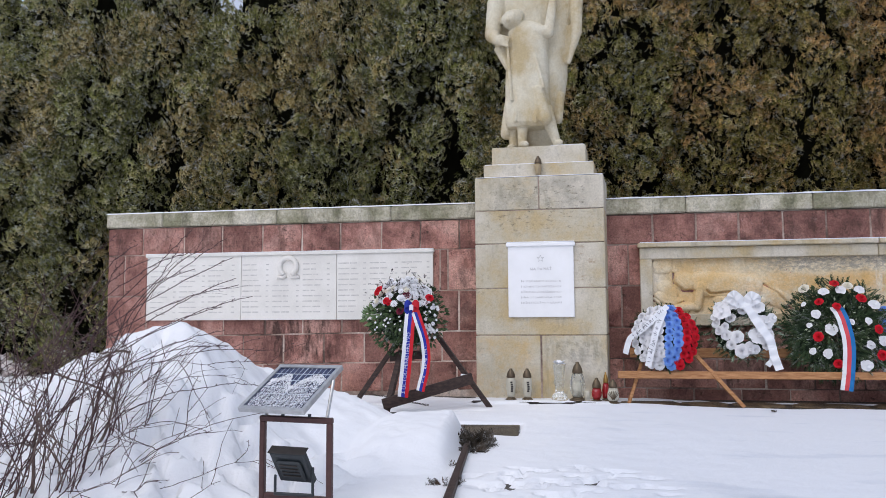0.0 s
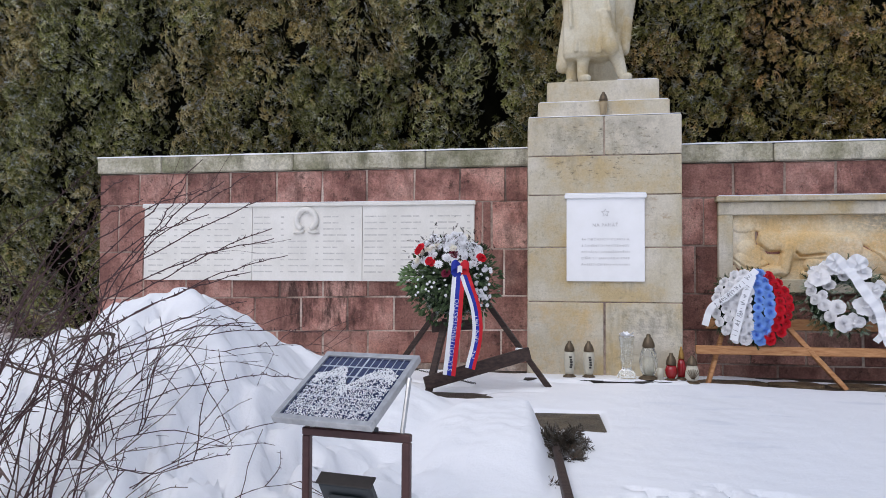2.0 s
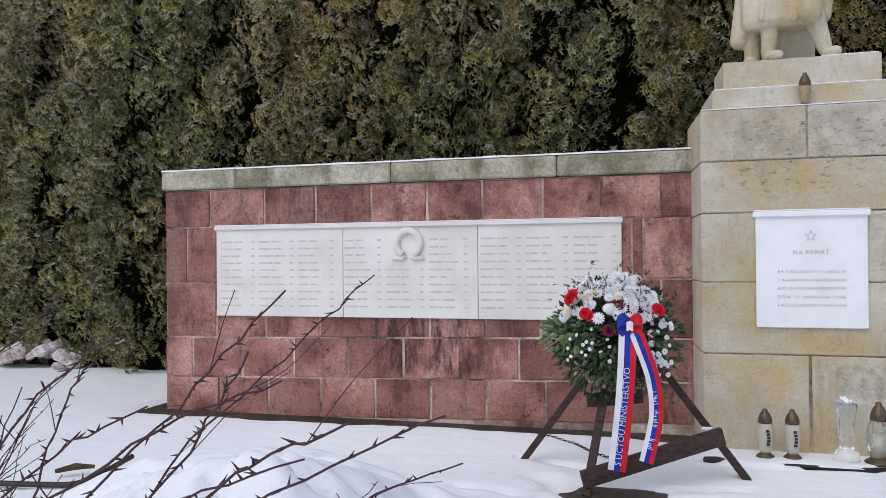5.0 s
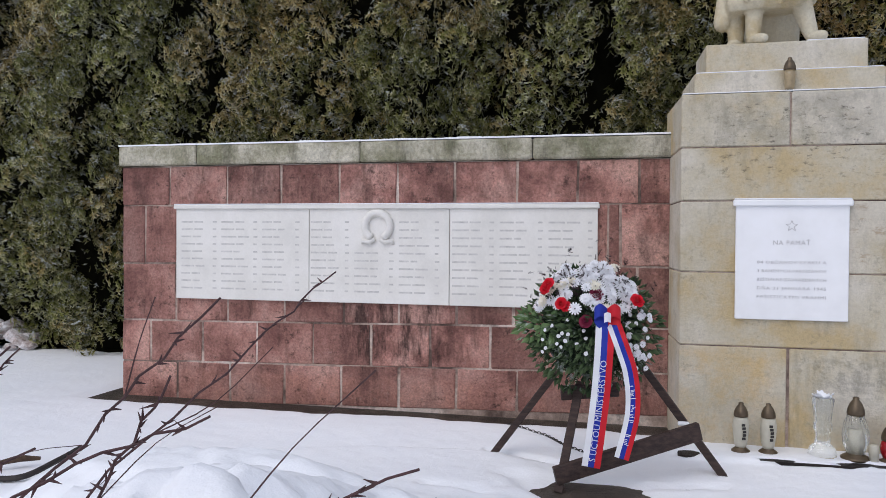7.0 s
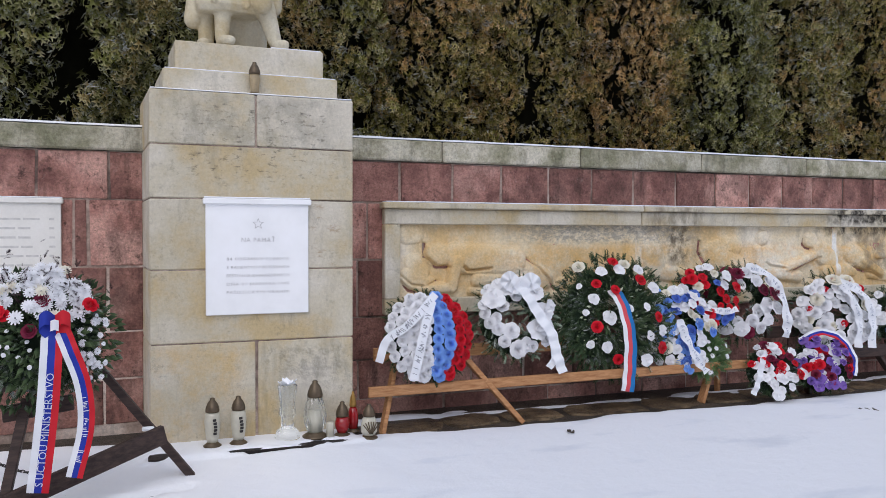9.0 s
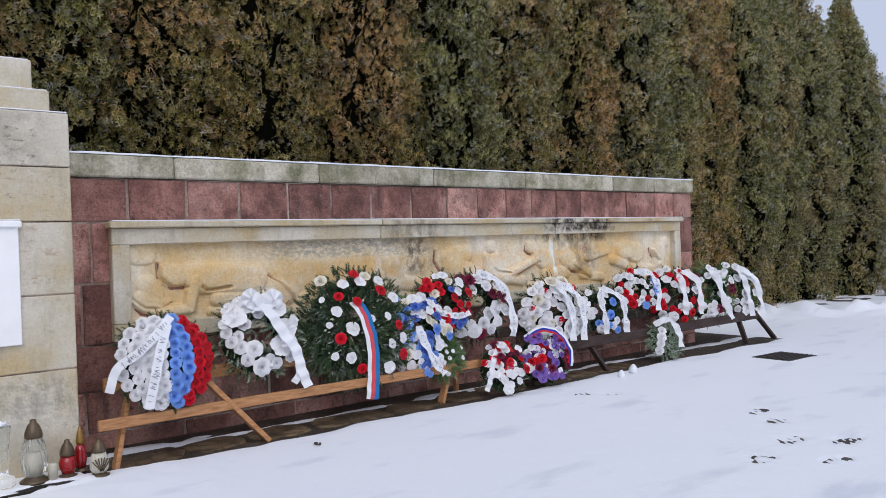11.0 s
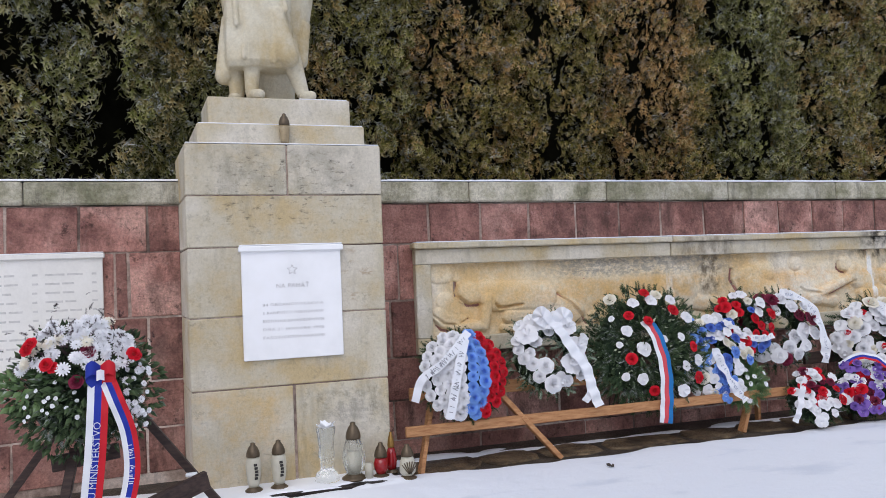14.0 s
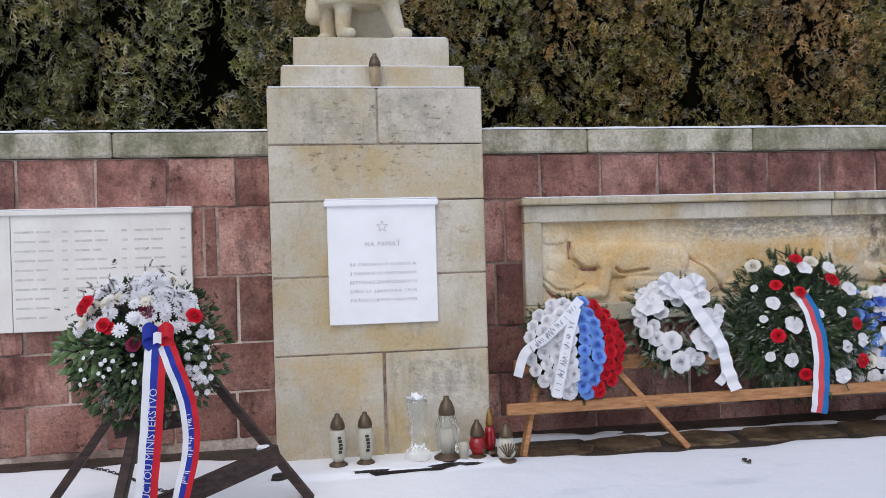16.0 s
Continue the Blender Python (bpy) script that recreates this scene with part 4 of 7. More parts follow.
for i, x in enumerate((-10.3, -9.0, -7.75, -6.5, -5.3, -4.05, -2.85, -1.55, -0.3)):
    thuja_tree(x + rand(-0.1, 0.1), 3.1 + rand(-0.14, 0.14), LOOSE[(0, 2, 1, 0, 1, 2, 0, 1, 2)[i]], rand(0.94, 1.06), rand(0.99, 1.06), "broad loose thuja with drooping green sprays dusted with snow")
for x, kind in ((0.95, "olive"), (2.1, "brown"), (3.3, "bronze"), (4.45, "brown"), (5.6, "green"), (6.85, "olive"), (8.1, "brown"), (9.3, "green"), (10.55, "olive"), (11.55, "bronze"), (12.75, "green"), (14.05, "green"), (15.45, "green")):
    thuja_tree(x, 3.05 + rand(-0.1, 0.1), COLUMN[kind], rand(0.95, 1.06), rand(0.98, 1.05), {"green": "tall columnar thuja with dense dark green sprays", "olive": "tall columnar thuja with olive green sprays"}.get(kind, "tall columnar thuja with bronze-browned sprays"))
thuja_tree(17.3, 2.75, SPIRE, 1.0, 1.0, "pointed thuja closing the hedge, brownish green")

# ---- materials of the things ----
def wood(name, light, dark, rough=0.7, scale=1.0, bump=0.4):
    m = Mat(name, rough, spec=0.3)
    g = m.noise(9 * scale, 6, 0.65, stretch=(1.0, 6.0, 6.0), shift=m.rnd)
    m.put("Base Color", m.ramp(g, (0.3, lin(*dark)), (0.68, lin(*light))))
    m.bump(m.noise(40 * scale, 5, 0.7, stretch=(1.0, 7.0, 7.0)), bump, 0.004)
    return m.m


PINE = wood("orange_pine", (196, 148, 104), (150, 100, 62), 0.65)
DARKWOOD = wood("dark_stained_wood", (78, 62, 56), (40, 31, 29), 0.6)
STEEL = plain("brown_painted_steel", (84, 58, 56), 0.45, 0.3, bump=0.1)
ALU = plain("aluminium", (196, 196, 196), 0.35, 0.8)
BLACK = plain("black_housing", (44, 50, 54), 0.45, vary=0.15)
CELL = plain("blue_solar_cell", (34, 46, 84), 0.15, 0.2, vary=0.1, spec=0.7)
GRID = plain("white_grid_line", (190, 196, 206), 0.5)
PEWTER = plain("dark_bronze_plastic", (98, 84, 66), 0.38, 0.5, vary=0.25, bump=0.2)
WAX = plain("milky_candle_glass", (192, 187, 170), 0.3, vary=0.06)
REDGLASS = plain("red_candle_glass", (150, 20, 26), 0.15, vary=0.15, spec=0.7)
GOLD = plain("brass_plastic", (168, 130, 70), 0.35, 0.7)
CONCRETE = plain("grey_rendered_wall", (170, 172, 178), 0.9, vary=0.08, bump=0.2, scale=3)
SLAB = stone("wet_slab", lin(120, 108, 88), lin(92, 82, 66), lin(66, 58, 48), lin(46, 41, 36), 0.6, 0.45, streak=0.7, grain=0.6, patch=6)
IRON = plain("dark_iron", (62, 58, 56), 0.6, 0.4)


def glass_material():
    m = Mat("clear_pressed_glass", 0.08, spec=0.6)
    m.put("Base Color", (0.92, 0.94, 0.92, 1)).put("Transmission Weight", 0.93)
    m.bump(m.noise(60, 2), 0.2, 0.004)
    return m.m


GLASS = glass_material()


def petal(name, rgb, spread=0.12):
    m = Mat(name, 0.6, spec=0.3)
    c = lin(*rgb)
    d = tuple(v * (1 - spread * 2) for v in c[:3]) + (1,)
    m.put("Base Color", m.mix(m.math("ADD", m.math("MULTIPLY", m.rnd, 0.4), m.math("MULTIPLY", m.island, 0.6)), c, d))
    m.put("Sheen Weight", 0.1)
    thin = m.t.nodes.new("ShaderNodeBsdfTranslucent")
    thin.inputs[0].default_value = c
    both = m.t.nodes.new("ShaderNodeMixShader")
    both.inputs[0].default_value = 0.2
    m.t.links.new(m.b.outputs[0], both.inputs[1])
    m.t.links.new(thin.outputs[0], both.inputs[2])
    m.t.links.new(both.outputs[0], m.t.nodes["Material Output"].inputs[0])
    return m.m


P_WHITE, P_CREAM = petal("white_petals", (253, 253, 255), 0.09), petal("cream_petals", (250, 245, 230), 0.08)
P_RED, P_BLUE = petal("red_petals", (228, 16, 44)), petal("blue_petals", (136, 182, 252))
P_NAVY, P_PURPLE, P_PINK = petal("deep_blue_petals", (98, 134, 222)), petal("purple_petals", (146, 112, 200)), petal("wine_petals", (128, 24, 60))
C_WHITE, C_BLUE, C_RED = petal("white_ribbon_cloth", (244, 246, 250), 0.03), petal("blue_ribbon_cloth", (38, 58, 168), 0.05), petal("red_ribbon_cloth", (214, 34, 48), 0.05)
C_SKY, C_PINK = petal("sky_blue_ribbon_cloth", (36, 122, 190), 0.05), petal("coral_ribbon_cloth", (226, 84, 92), 0.05)
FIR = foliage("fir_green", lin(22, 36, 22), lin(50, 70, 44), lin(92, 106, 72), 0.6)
BOX_GREEN = foliage("leafy_green", lin(56, 84, 50), lin(88, 116, 70), lin(120, 140, 96), 0.7)
SILVER = foliage("silver_green", lin(92, 112, 92), lin(134, 150, 126), lin(186, 196, 176), 0.6)
SPRIG = foliage("dark_wine_leaves", lin(30, 22, 24), lin(58, 42, 44), lin(96, 84, 80), 0.2)
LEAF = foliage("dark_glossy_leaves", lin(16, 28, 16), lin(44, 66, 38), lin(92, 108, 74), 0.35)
VARIEGATED = foliage("cream_edged_leaves", lin(60, 82, 52), lin(150, 164, 126), lin(226, 228, 206), 0.4)
DRY = foliage("dry_stalks", lin(30, 28, 24), lin(62, 56, 48), lin(112, 102, 90), 0.9)


# ---- flowers and wreaths ----
def petal_patch(g, a, r0, r1, width, rise, curl, mat=0):
    """One cupped petal pointing out at angle a; the flower looks along +z."""
    ca, sa = math.cos(a), math.sin(a)
    vs = []
    for i, (t, w) in enumerate(((0, 0.45), (0.5, 1.0), (1.0, 0.6))):
        r = r0 + (r1 - r0) * t
        z = rise * t - curl * t * t
        for s in (-1, 0, 1):
            q = s * width * w * 0.5
            zz = z + (abs(s) * width * 0.18 if t > 0 else 0)
            vs.append((r * ca - q * sa, r * sa + q * ca, zz))
    fs = [(i * 3 + j, i * 3 + j + 1, i * 3 + j + 4, i * 3 + j + 3) for i in range(2) for j in range(2)]
    g.add(vs, fs, mat)


def rose_mesh(material, rad=0.042):
    """Cupped petals wound in four turns about a closed heart."""
    g = Geo()
    for k, (n, r1, h, flare, half) in enumerate(((6, 0.95, 0.42, 0.16, 38), (5, 0.70, 0.66, 0.12, 46), (4, 0.47, 0.82, 0.09, 58), (3, 0.27, 0.90, 0.05, 78), (2, 0.11, 0.94, 0.02, 105))):
        for i in range(n):
            mid = 2 * math.pi * i / n + k * 0.9
            vs = []
            for t, rr, zz in ((0.0, 0.02, 0.0), (0.4, 0.60, 0.22), (0.8, 0.88, 0.84), (1.0, 1.0, 1.0)):
                for q in (-1, -0.5, 0, 0.5, 1):
                    a = mid + radians(half) * q
                    r = rad * (r1 * rr * (1 + 0.10 * q * t - 0.10 * q * q * t) + flare * t ** 6 + 0.025 * math.sin(5 * q + 2 * i + k) * t)
                    vs.append((r * math.cos(a), r * math.sin(a), rad * (h * zz - flare * 0.9 * t ** 8 - 0.10 * q * q * t + 0.05 * math.sin(4 * q + i) * t)))
            g.add(vs, [(r * 5 + c, r * 5 + c + 1, r * 5 + c + 6, r * 5 + c + 5) for r in range(3) for c in range(4)])
    return g.mesh("rose", material, True)


def petal_weld(me):
    """Joins petals at the heart of a flower."""
    b = bmesh.new()
    b.from_mesh(me)
    bmesh.ops.remove_doubles(b, verts=b.verts, dist=1e-6)
    b.to_mesh(me)
    b.free()
    return me


def lily_mesh(material, rad=0.055):
    """Five broad ruffled petals round a small cup."""
    g = Geo()
    for i in range(8):
        outer = i < 5
        mid = 2 * math.pi * i / 5 + 0.15 * (i % 2) if outer else 2 * math.pi * i / 3 + 0.4
        ln, w0 = (rad * (0.9 + 0.12 * (i % 2)), 0.54 * rad) if outer else (0.36 * rad, 0.2 * rad)
        vs = []
        for t, w in ((0.0, 0.02), (0.35, 0.75), (0.65, 1.0), (0.88, 0.78), (1.0, 0.28)):
            for q in (-1, -0.5, 0, 0.5, 1):
                x, y = ln * t * (1 - 0.06 * q * q), w0 * w * q * (t > 0)
                z = rad * ((0.42 if outer else 0.7) * t - 0.30 * outer * t * t + (t > 0) * (0.10 * q * q + 0.04 * math.sin(7 * t + 4 * q)))
                vs.append((x * math.cos(mid) - y * math.sin(mid), x * math.sin(mid) + y * math.cos(mid), z))
        g.add(vs, [(r * 5 + c, r * 5 + c + 1, r * 5 + c + 6, r * 5 + c + 5) for r in range(4) for c in range(4)])
    return petal_weld(g.mesh("lily", material, True))


def daisy_mesh(material, rad=0.04):
    g = Geo()
    for ring, (n, r, z) in enumerate(((13, 1.0, 0.1), (10, 0.7, 0.3), (7, 0.4, 0.42))):
        for i in range(n):
            a = 2 * math.pi * i / n + ring * 0.25
            petal_patch(g, a, 0.1 * rad, r * rad, 0.34 * rad, z * rad, 0.05 * rad)
    return g.mesh("chrysanthemum", material, True)


ROSE = {k: rose_mesh(m) for k, m in (("w", P_WHITE), ("c", P_CREAM), ("r", P_RED), ("b", P_BLUE), ("n", P_NAVY), ("p", P_PURPLE), ("k", P_PINK))}
LILY = {k: lily_mesh(m) for k, m in (("w", P_WHITE), ("c", P_CREAM), ("b", P_BLUE), ("p", P_PURPLE), ("r", P_RED))}
DAISY = {k: daisy_mesh(m) for k, m in (("w", P_WHITE), ("c", P_CREAM), ("k", P_PINK))}
BLOOM = {"rose": ROSE, "lily": LILY, "daisy": DAISY}


def spray_mesh(name, p, fwd, size, material, seed=0, wild=0.5):
    """Feathery sprays joined into one mesh: places, directions and sizes."""
    r = np.random.default_rng(seed)
    p, fwd, size = np.array(p, float), np.array(fwd, float), np.array(size, float)
    n = len(p)
    fwd /= np.linalg.norm(fwd, axis=1)[:, None]
    side = np.cross(fwd, np.tile((0.1, -1.0, 0.2), (n, 1))) + r.normal(0, wild, (n, 3))
    side -= fwd * (side * fwd).sum(1)[:, None]
    side /= np.linalg.norm(side, axis=1)[:, None]
    up = np.cross(side, fwd)
    v = p[:, None, :] + size[:, None, None] * (SPRAY[None, :, 0:1] * fwd[:, None, :] + SPRAY[None, :, 1:2] * side[:, None, :] + SPRAY[None, :, 2:3] * up[:, None, :])
    verts = v.reshape(-1, 3)
    me = bpy.data.meshes.new(name)
    me.from_pydata(verts.tolist(), [], np.arange(len(verts)).reshape(-1, 3).tolist())
    uv = me.uv_layers.new(name="UVMap")
    d = np.stack([np.tile(SPRAY_U, n), np.repeat(r.random(n), len(SPRAY))], 1)
    uv.data.foreach_set("uv", d.astype(np.float32).ravel())
    me.materials.append(material)
    return me


def bezier(pts, n=14):
    """Points along a smooth line through a few given ones."""
    P = [Vector(p) for p in pts]
    P = [2 * P[0] - P[1]] + P + [2 * P[-1] - P[-2]]
    out = []
    for i in range(1, len(P) - 2):
        for k in range(n):
            t = k / n
            a, b, c, d = P[i - 1], P[i], P[i + 1], P[i + 2]
            out.append(0.5 * ((2 * b) + (c - a) * t + (2 * a - 5 * b + 4 * c - d) * t * t + (3 * b - a - 3 * c + d) * t ** 3))
    return out + [P[-2]]


BAND = []


def ribbon(parent, pts, width, mats, label="ribbon with hanging ends", wave=0.006, across=(1, 0, 0), name="ribbon", yaw=0.0, flat=False):
    """A hanging cloth band with lengthwise stripes."""
    line = bezier(pts)
    turn, fold = rand(0, 6.28), 0.0
    if len(mats) == 1 and not flat:
        width, wave, fold = width * 0.74, wave * 1.8, 0.55
    g = Geo()
    nb = len(mats)
    BAND.clear()
    acr = []
    for i, p in enumerate(line):
        d = (line[min(i + 1, len(line) - 1)] - line[max(i - 1, 0)]).normalized()
        nrm = Vector((math.sin(yaw), -1, 0.15)).normalized()
        w = d.cross(nrm)
        w = w.normalized() if w.length > 0.05 else Vector(across)
        if acr and w.dot(acr[-1]) < 0:
            w = -w
        acr.append(Matrix.Rotation(fold * math.sin(i * 0.33 + turn), 3, d) @ w)
    if acr[len(acr) // 2].x < 0:
        acr = [-w for w in acr]
    for b in range(nb):
        vs = []
        for i, (p, w) in enumerate(zip(line, acr)):
            for e in (b / nb, (b + 1) / nb):
                q = p + w * width * (e - 0.5)
                q.y += wave * math.sin(i * 0.7) + 0.5 * wave * math.sin(e * 6 + i * 0.3)
                vs.append(q)
        g.add(vs, [(2 * i, 2 * i + 1, 2 * i + 3, 2 * i + 2) for i in range(len(line) - 1)], b)
    BAND.extend([line, acr, width, wave])
    return part(name, g, list(mats), parent, label, True)


def band_words(parent, text, size, material, shift, from_end=0.02):
    """Words printed up along the ribbon made last, bent to its line."""
    line, acr, width, wave = BAND
    ob = lettering(text, 0, 0, 0, size, material, parent, "printed_words", "LEFT", 1.0)
    ob.matrix_basis = Matrix()
    run = [0.0]
    for a, b in zip(line[::-1], line[::-1][1:]):
        run.append(run[-1] + (b - a).length)
    back, backacr = line[::-1], acr[::-1]
    for v in ob.data.vertices:
        s = v.co.x + from_end
        i = max(0, min(len(run) - 2, next((k for k in range(len(run) - 1) if run[k + 1] > s), len(run) - 2)))
        t = (s - run[i]) / max(1e-6, run[i + 1] - run[i])
        w = backacr[i].lerp(backacr[i + 1], t)
        q = back[i].lerp(back[i + 1], t) + w * (shift - v.co.y)
        q.y -= wave * 1.5 + 0.004
        v.co = q
    return ob


INKSOFT = plain("faded_grey_print", (158, 164, 184), 0.7)
INKDARK = plain("dark_grey_handwriting", (96, 98, 108), 0.7)


def handwriting(parent, pts, wide, material, lean=0.4):
    """Slanting strokes of unreadable script along a ribbon."""
    line = bezier(pts)
    g = Geo()
    for i in range(4, len(line) - 4):
        d = (line[i + 1] - line[i - 1]).normalized()
        w = d.cross(Vector((0, -1, 0))).normalized()
        for k in range(2):
            if random.random() < 0.4 or i % 9 < 2:
                continue
            p = line[i].lerp(line[i + 1], k / 2) + Vector((0, -0.012, 0)) + w * rand(-0.006, 0.006)
            q = (w + d * rand(-lean, lean)).normalized() * wide * rand(0.15, 0.5)
            n = d * 0.0016
            g.add([p - q - n, p - q + n, p + q + n, p + q - n], [(0, 1, 2, 3)])
    tagged(part("handwriting", g, material, parent), kind="stuff")


def faint_print(parent, pts, size):
    """Faint print along a ribbon's middle line."""
    handwriting(parent, pts, size * 2.6, INKSOFT, 0.15)


def wreath_base(x, y, z, R, lean, turn, label, group="memorial wreaths"):
    """The empty of a wreath; its ring stands in the xz plane round (0, 0, R), its face to -y."""
    w = new("memorial_wreath")
    w.empty_display_size = 0.1
    w.matrix_basis = pose(x, y, z, 0, 0, turn) @ pose(0, 0, 0, -lean, 0, 0)
    return tagged(w, label, "wreath", group)


def greens(w, R, r, n, size, material, seed, hole=True, label="", thick=0.07, stray=0.5):
    rr = np.random.default_rng(seed)
    a = rr.uniform(0, 2 * math.pi, n)
    q = (R - r) + r * rr.normal(0, 0.55, n) if hole else (R - 0.5 * size) * np.sqrt(rr.random(n))
    q = np.clip(q, 0.01, R - 0.3 * size)
    p = np.stack([q * np.cos(a), -thick * rr.random(n), R + q * np.sin(a)], 1)
    k = 1.0 if hole else 0.7
    out = np.stack([np.cos(a) * k * (q / R + 0.2), np.full(n, -0.5), np.sin(a) * k * (q / R + 0.2)], 1)
    tang = np.stack([-np.sin(a), np.zeros(n), np.cos(a)], 1)
    fwd = out + tang * rr.normal(0.3, stray, n)[:, None] + rr.normal(0, 0.25, (n, 3))
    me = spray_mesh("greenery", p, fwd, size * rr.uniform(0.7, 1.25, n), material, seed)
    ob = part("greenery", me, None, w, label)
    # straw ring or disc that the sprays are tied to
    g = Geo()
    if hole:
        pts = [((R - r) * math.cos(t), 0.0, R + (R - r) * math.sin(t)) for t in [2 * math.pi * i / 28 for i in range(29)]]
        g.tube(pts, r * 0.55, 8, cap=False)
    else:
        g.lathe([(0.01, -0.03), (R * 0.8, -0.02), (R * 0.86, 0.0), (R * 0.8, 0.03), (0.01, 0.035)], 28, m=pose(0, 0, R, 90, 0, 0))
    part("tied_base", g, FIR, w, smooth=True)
    return ob


def bloom(w, kind, colour, x, z, y=-0.07, scale=1.0, tilt=0.35, R=0.3):
    """A flower on the face of a wreath."""
    d = Vector((x * 1.6 / R * 0.5 + rand(-tilt, tilt) * 0.6, -1.0, (z - R) / R * 0.6 + 0.15 + rand(-tilt, tilt) * 0.6)).normalized()
    s = scale * rand(0.85, 1.15)
    m = Matrix.Translation((x, y + rand(-0.012, 0.008), z)) @ d.to_track_quat("Z", "Y").to_matrix().to_4x4() @ pose(0, 0, 0, 0, 0, rand(0, 360)) @ Matrix.Diagonal((s, s, s, 1))
    return part(kind if kind != "daisy" else "chrysanthemum", BLOOM[kind][colour], None, w, m=m)


def ring_of(w, R, r, plan, count, scale=1.0, y=-0.09, a0=0, a1=360):
    """Flowers strewn over a ring, none on top of another; plan gives (kind, colour)."""
    count = round(count * 1.4)
    placed = []
    for i in range(count):
        for k in range(12):
            a = radians(rand(a0, a1))
            q = rand(max(0.04, R - 1.65 * r), R - 0.015)
            x, z = q * math.cos(a), R + q * math.sin(a)
            if all(math.hypot(x - u, z - v) > 0.052 * scale for u, v in placed):
                break
        else:
            continue
        placed.append((x, z))
        kind, colour = plan[i % len(plan)] if rand(0, 1) < 0.8 else random.choice(plan)
        edge = abs(q - (R - r * 0.85)) / r
        bloom(w, kind, colour, x, z, y - 0.035 * (1 - edge) - 0.02 * rand(0, 1), scale * rand(0.8, 1.1), R=R)


def broad_leaves(w, n, spread, middle, size, material, seed, low=-0.2, thick=0.16):
    """Ovate leaves turned outward over a wreath's face, joined into one mesh."""
    rr = np.random.default_rng(seed)
    g = Geo()
    for k in range(n):
        a, q = rr.uniform(0, 2 * math.pi), math.sqrt(rr.random())
        x, z = spread[0] * q * math.cos(a), spread[1] * q * math.sin(a)
        d = Vector((math.cos(a) * (0.4 + q), -0.55, math.sin(a) * (0.4 + q) + low)) + Vector(rr.normal(0, 0.45, 3))
        d.normalize()
        side = d.cross(Vector((0, -1, 0.2)) + Vector(rr.normal(0, 0.5, 3))).normalized()
        up = side.cross(d)
        p = Vector((middle[0] + x, -thick * (1 - 0.75 * q * q) * rr.uniform(0.6, 1.05), middle[1] + z))
        s = size * rr.uniform(0.6, 1.3)
        vs = [p, p + d * s * 0.4 + side * s * 0.26 - up * s * 0.07, p + d * s * 0.42 + up * s * 0.04, p + d * s * 0.4 - side * s * 0.26 - up * s * 0.07, p + d * s - up * s * 0.14]
        g.add(vs, [(0, 1, 2), (0, 2, 3), (1, 4, 2), (2, 4, 3)])
    me = g.mesh("leaves", material)
    uv = me.uv_layers.new(name="UVMap")
    tone = np.repeat(rr.random(n), 12)
    along = np.tile(np.array((0.2, 0.7, 0.6, 0.2, 0.6, 0.7, 0.7, 1.0, 0.6, 0.6, 1.0, 0.7)), n)
    uv.data.foreach_set("uv", np.stack([along, tone], 1).astype(np.float32).ravel())
    tagged(part("leaves", me, None, w), kind="stuff")


random.seed(33)
# tricolour disc of roses
R = 0.315
w = wreath_base(1.155, -0.03, 0.235, R, 14, -8, "round wreath of white, blue and red roses in bands")
greens(w, R, 0.07, 260, 0.06, FIR, 1, hole=True, label="dark fir edging", thick=0.03)
part("backing", Geo().lathe([(0.01, -0.02), (R * 0.9, -0.01), (R * 0.9, 0.02), (0.01, 0.03)], 28, m=pose(0, 0, R, 90, 0, 0)), FIR, w, smooth=True)
for m0, colour in ((-0.92, "w"), (-0.66, "w"), (-0.40, "w"), (-0.14, "w"), (0.13, "b"), (0.40, "b"), (0.66, "r"), (0.90, "r")):
    for j in range(9):
        dz = -0.262 + 0.0655 * j + (0.03 if round(m0 * 4) % 2 else 0)
        if abs(dz) < R - 0.04:
            x = m0 * math.sqrt((R - 0.02) ** 2 - dz * dz)
            dome = 0.13 * (1 - (math.hypot(x, dz) / R) ** 2)
            bloom(w, "rose", colour, x + rand(-0.006, 0.006), R + dz, -0.045 - dome, 1.0 if abs(m0) < 0.8 else 0.86, 0.14, R)
tail = [(0.03, -0.19, R + 0.27), (-0.10, -0.235, R + 0.13), (-0.20, -0.215, R + 0.04), (-0.31, -0.16, R - 0.03), (-0.36, -0.12, R - 0.17)]
ribbon(w, tail, 0.054, [C_WHITE], "white ribbon with dark handwriting", 0.004, flat=True)
handwriting(w, tail[:4], 0.04, INKDARK)
tail = [(0.0, -0.21, R + 0.22), (-0.07, -0.245, R + 0.02), (-0.11, -0.235, R - 0.14), (-0.15, -0.20, R - 0.30)]
ribbon(w, tail, 0.058, [C_WHITE], "white ribbon with dark handwriting", 0.004, flat=True)
handwriting(w, tail, 0.04, INKDARK)


def blooms(w, R, kind, colour, scale, y, spots):
    """Flowers of one kind at given places round the middle of a wreath."""
    for dx, dz in spots:
        bloom(w, kind, colour, dx, R + dz, y, scale, 0.3, R)


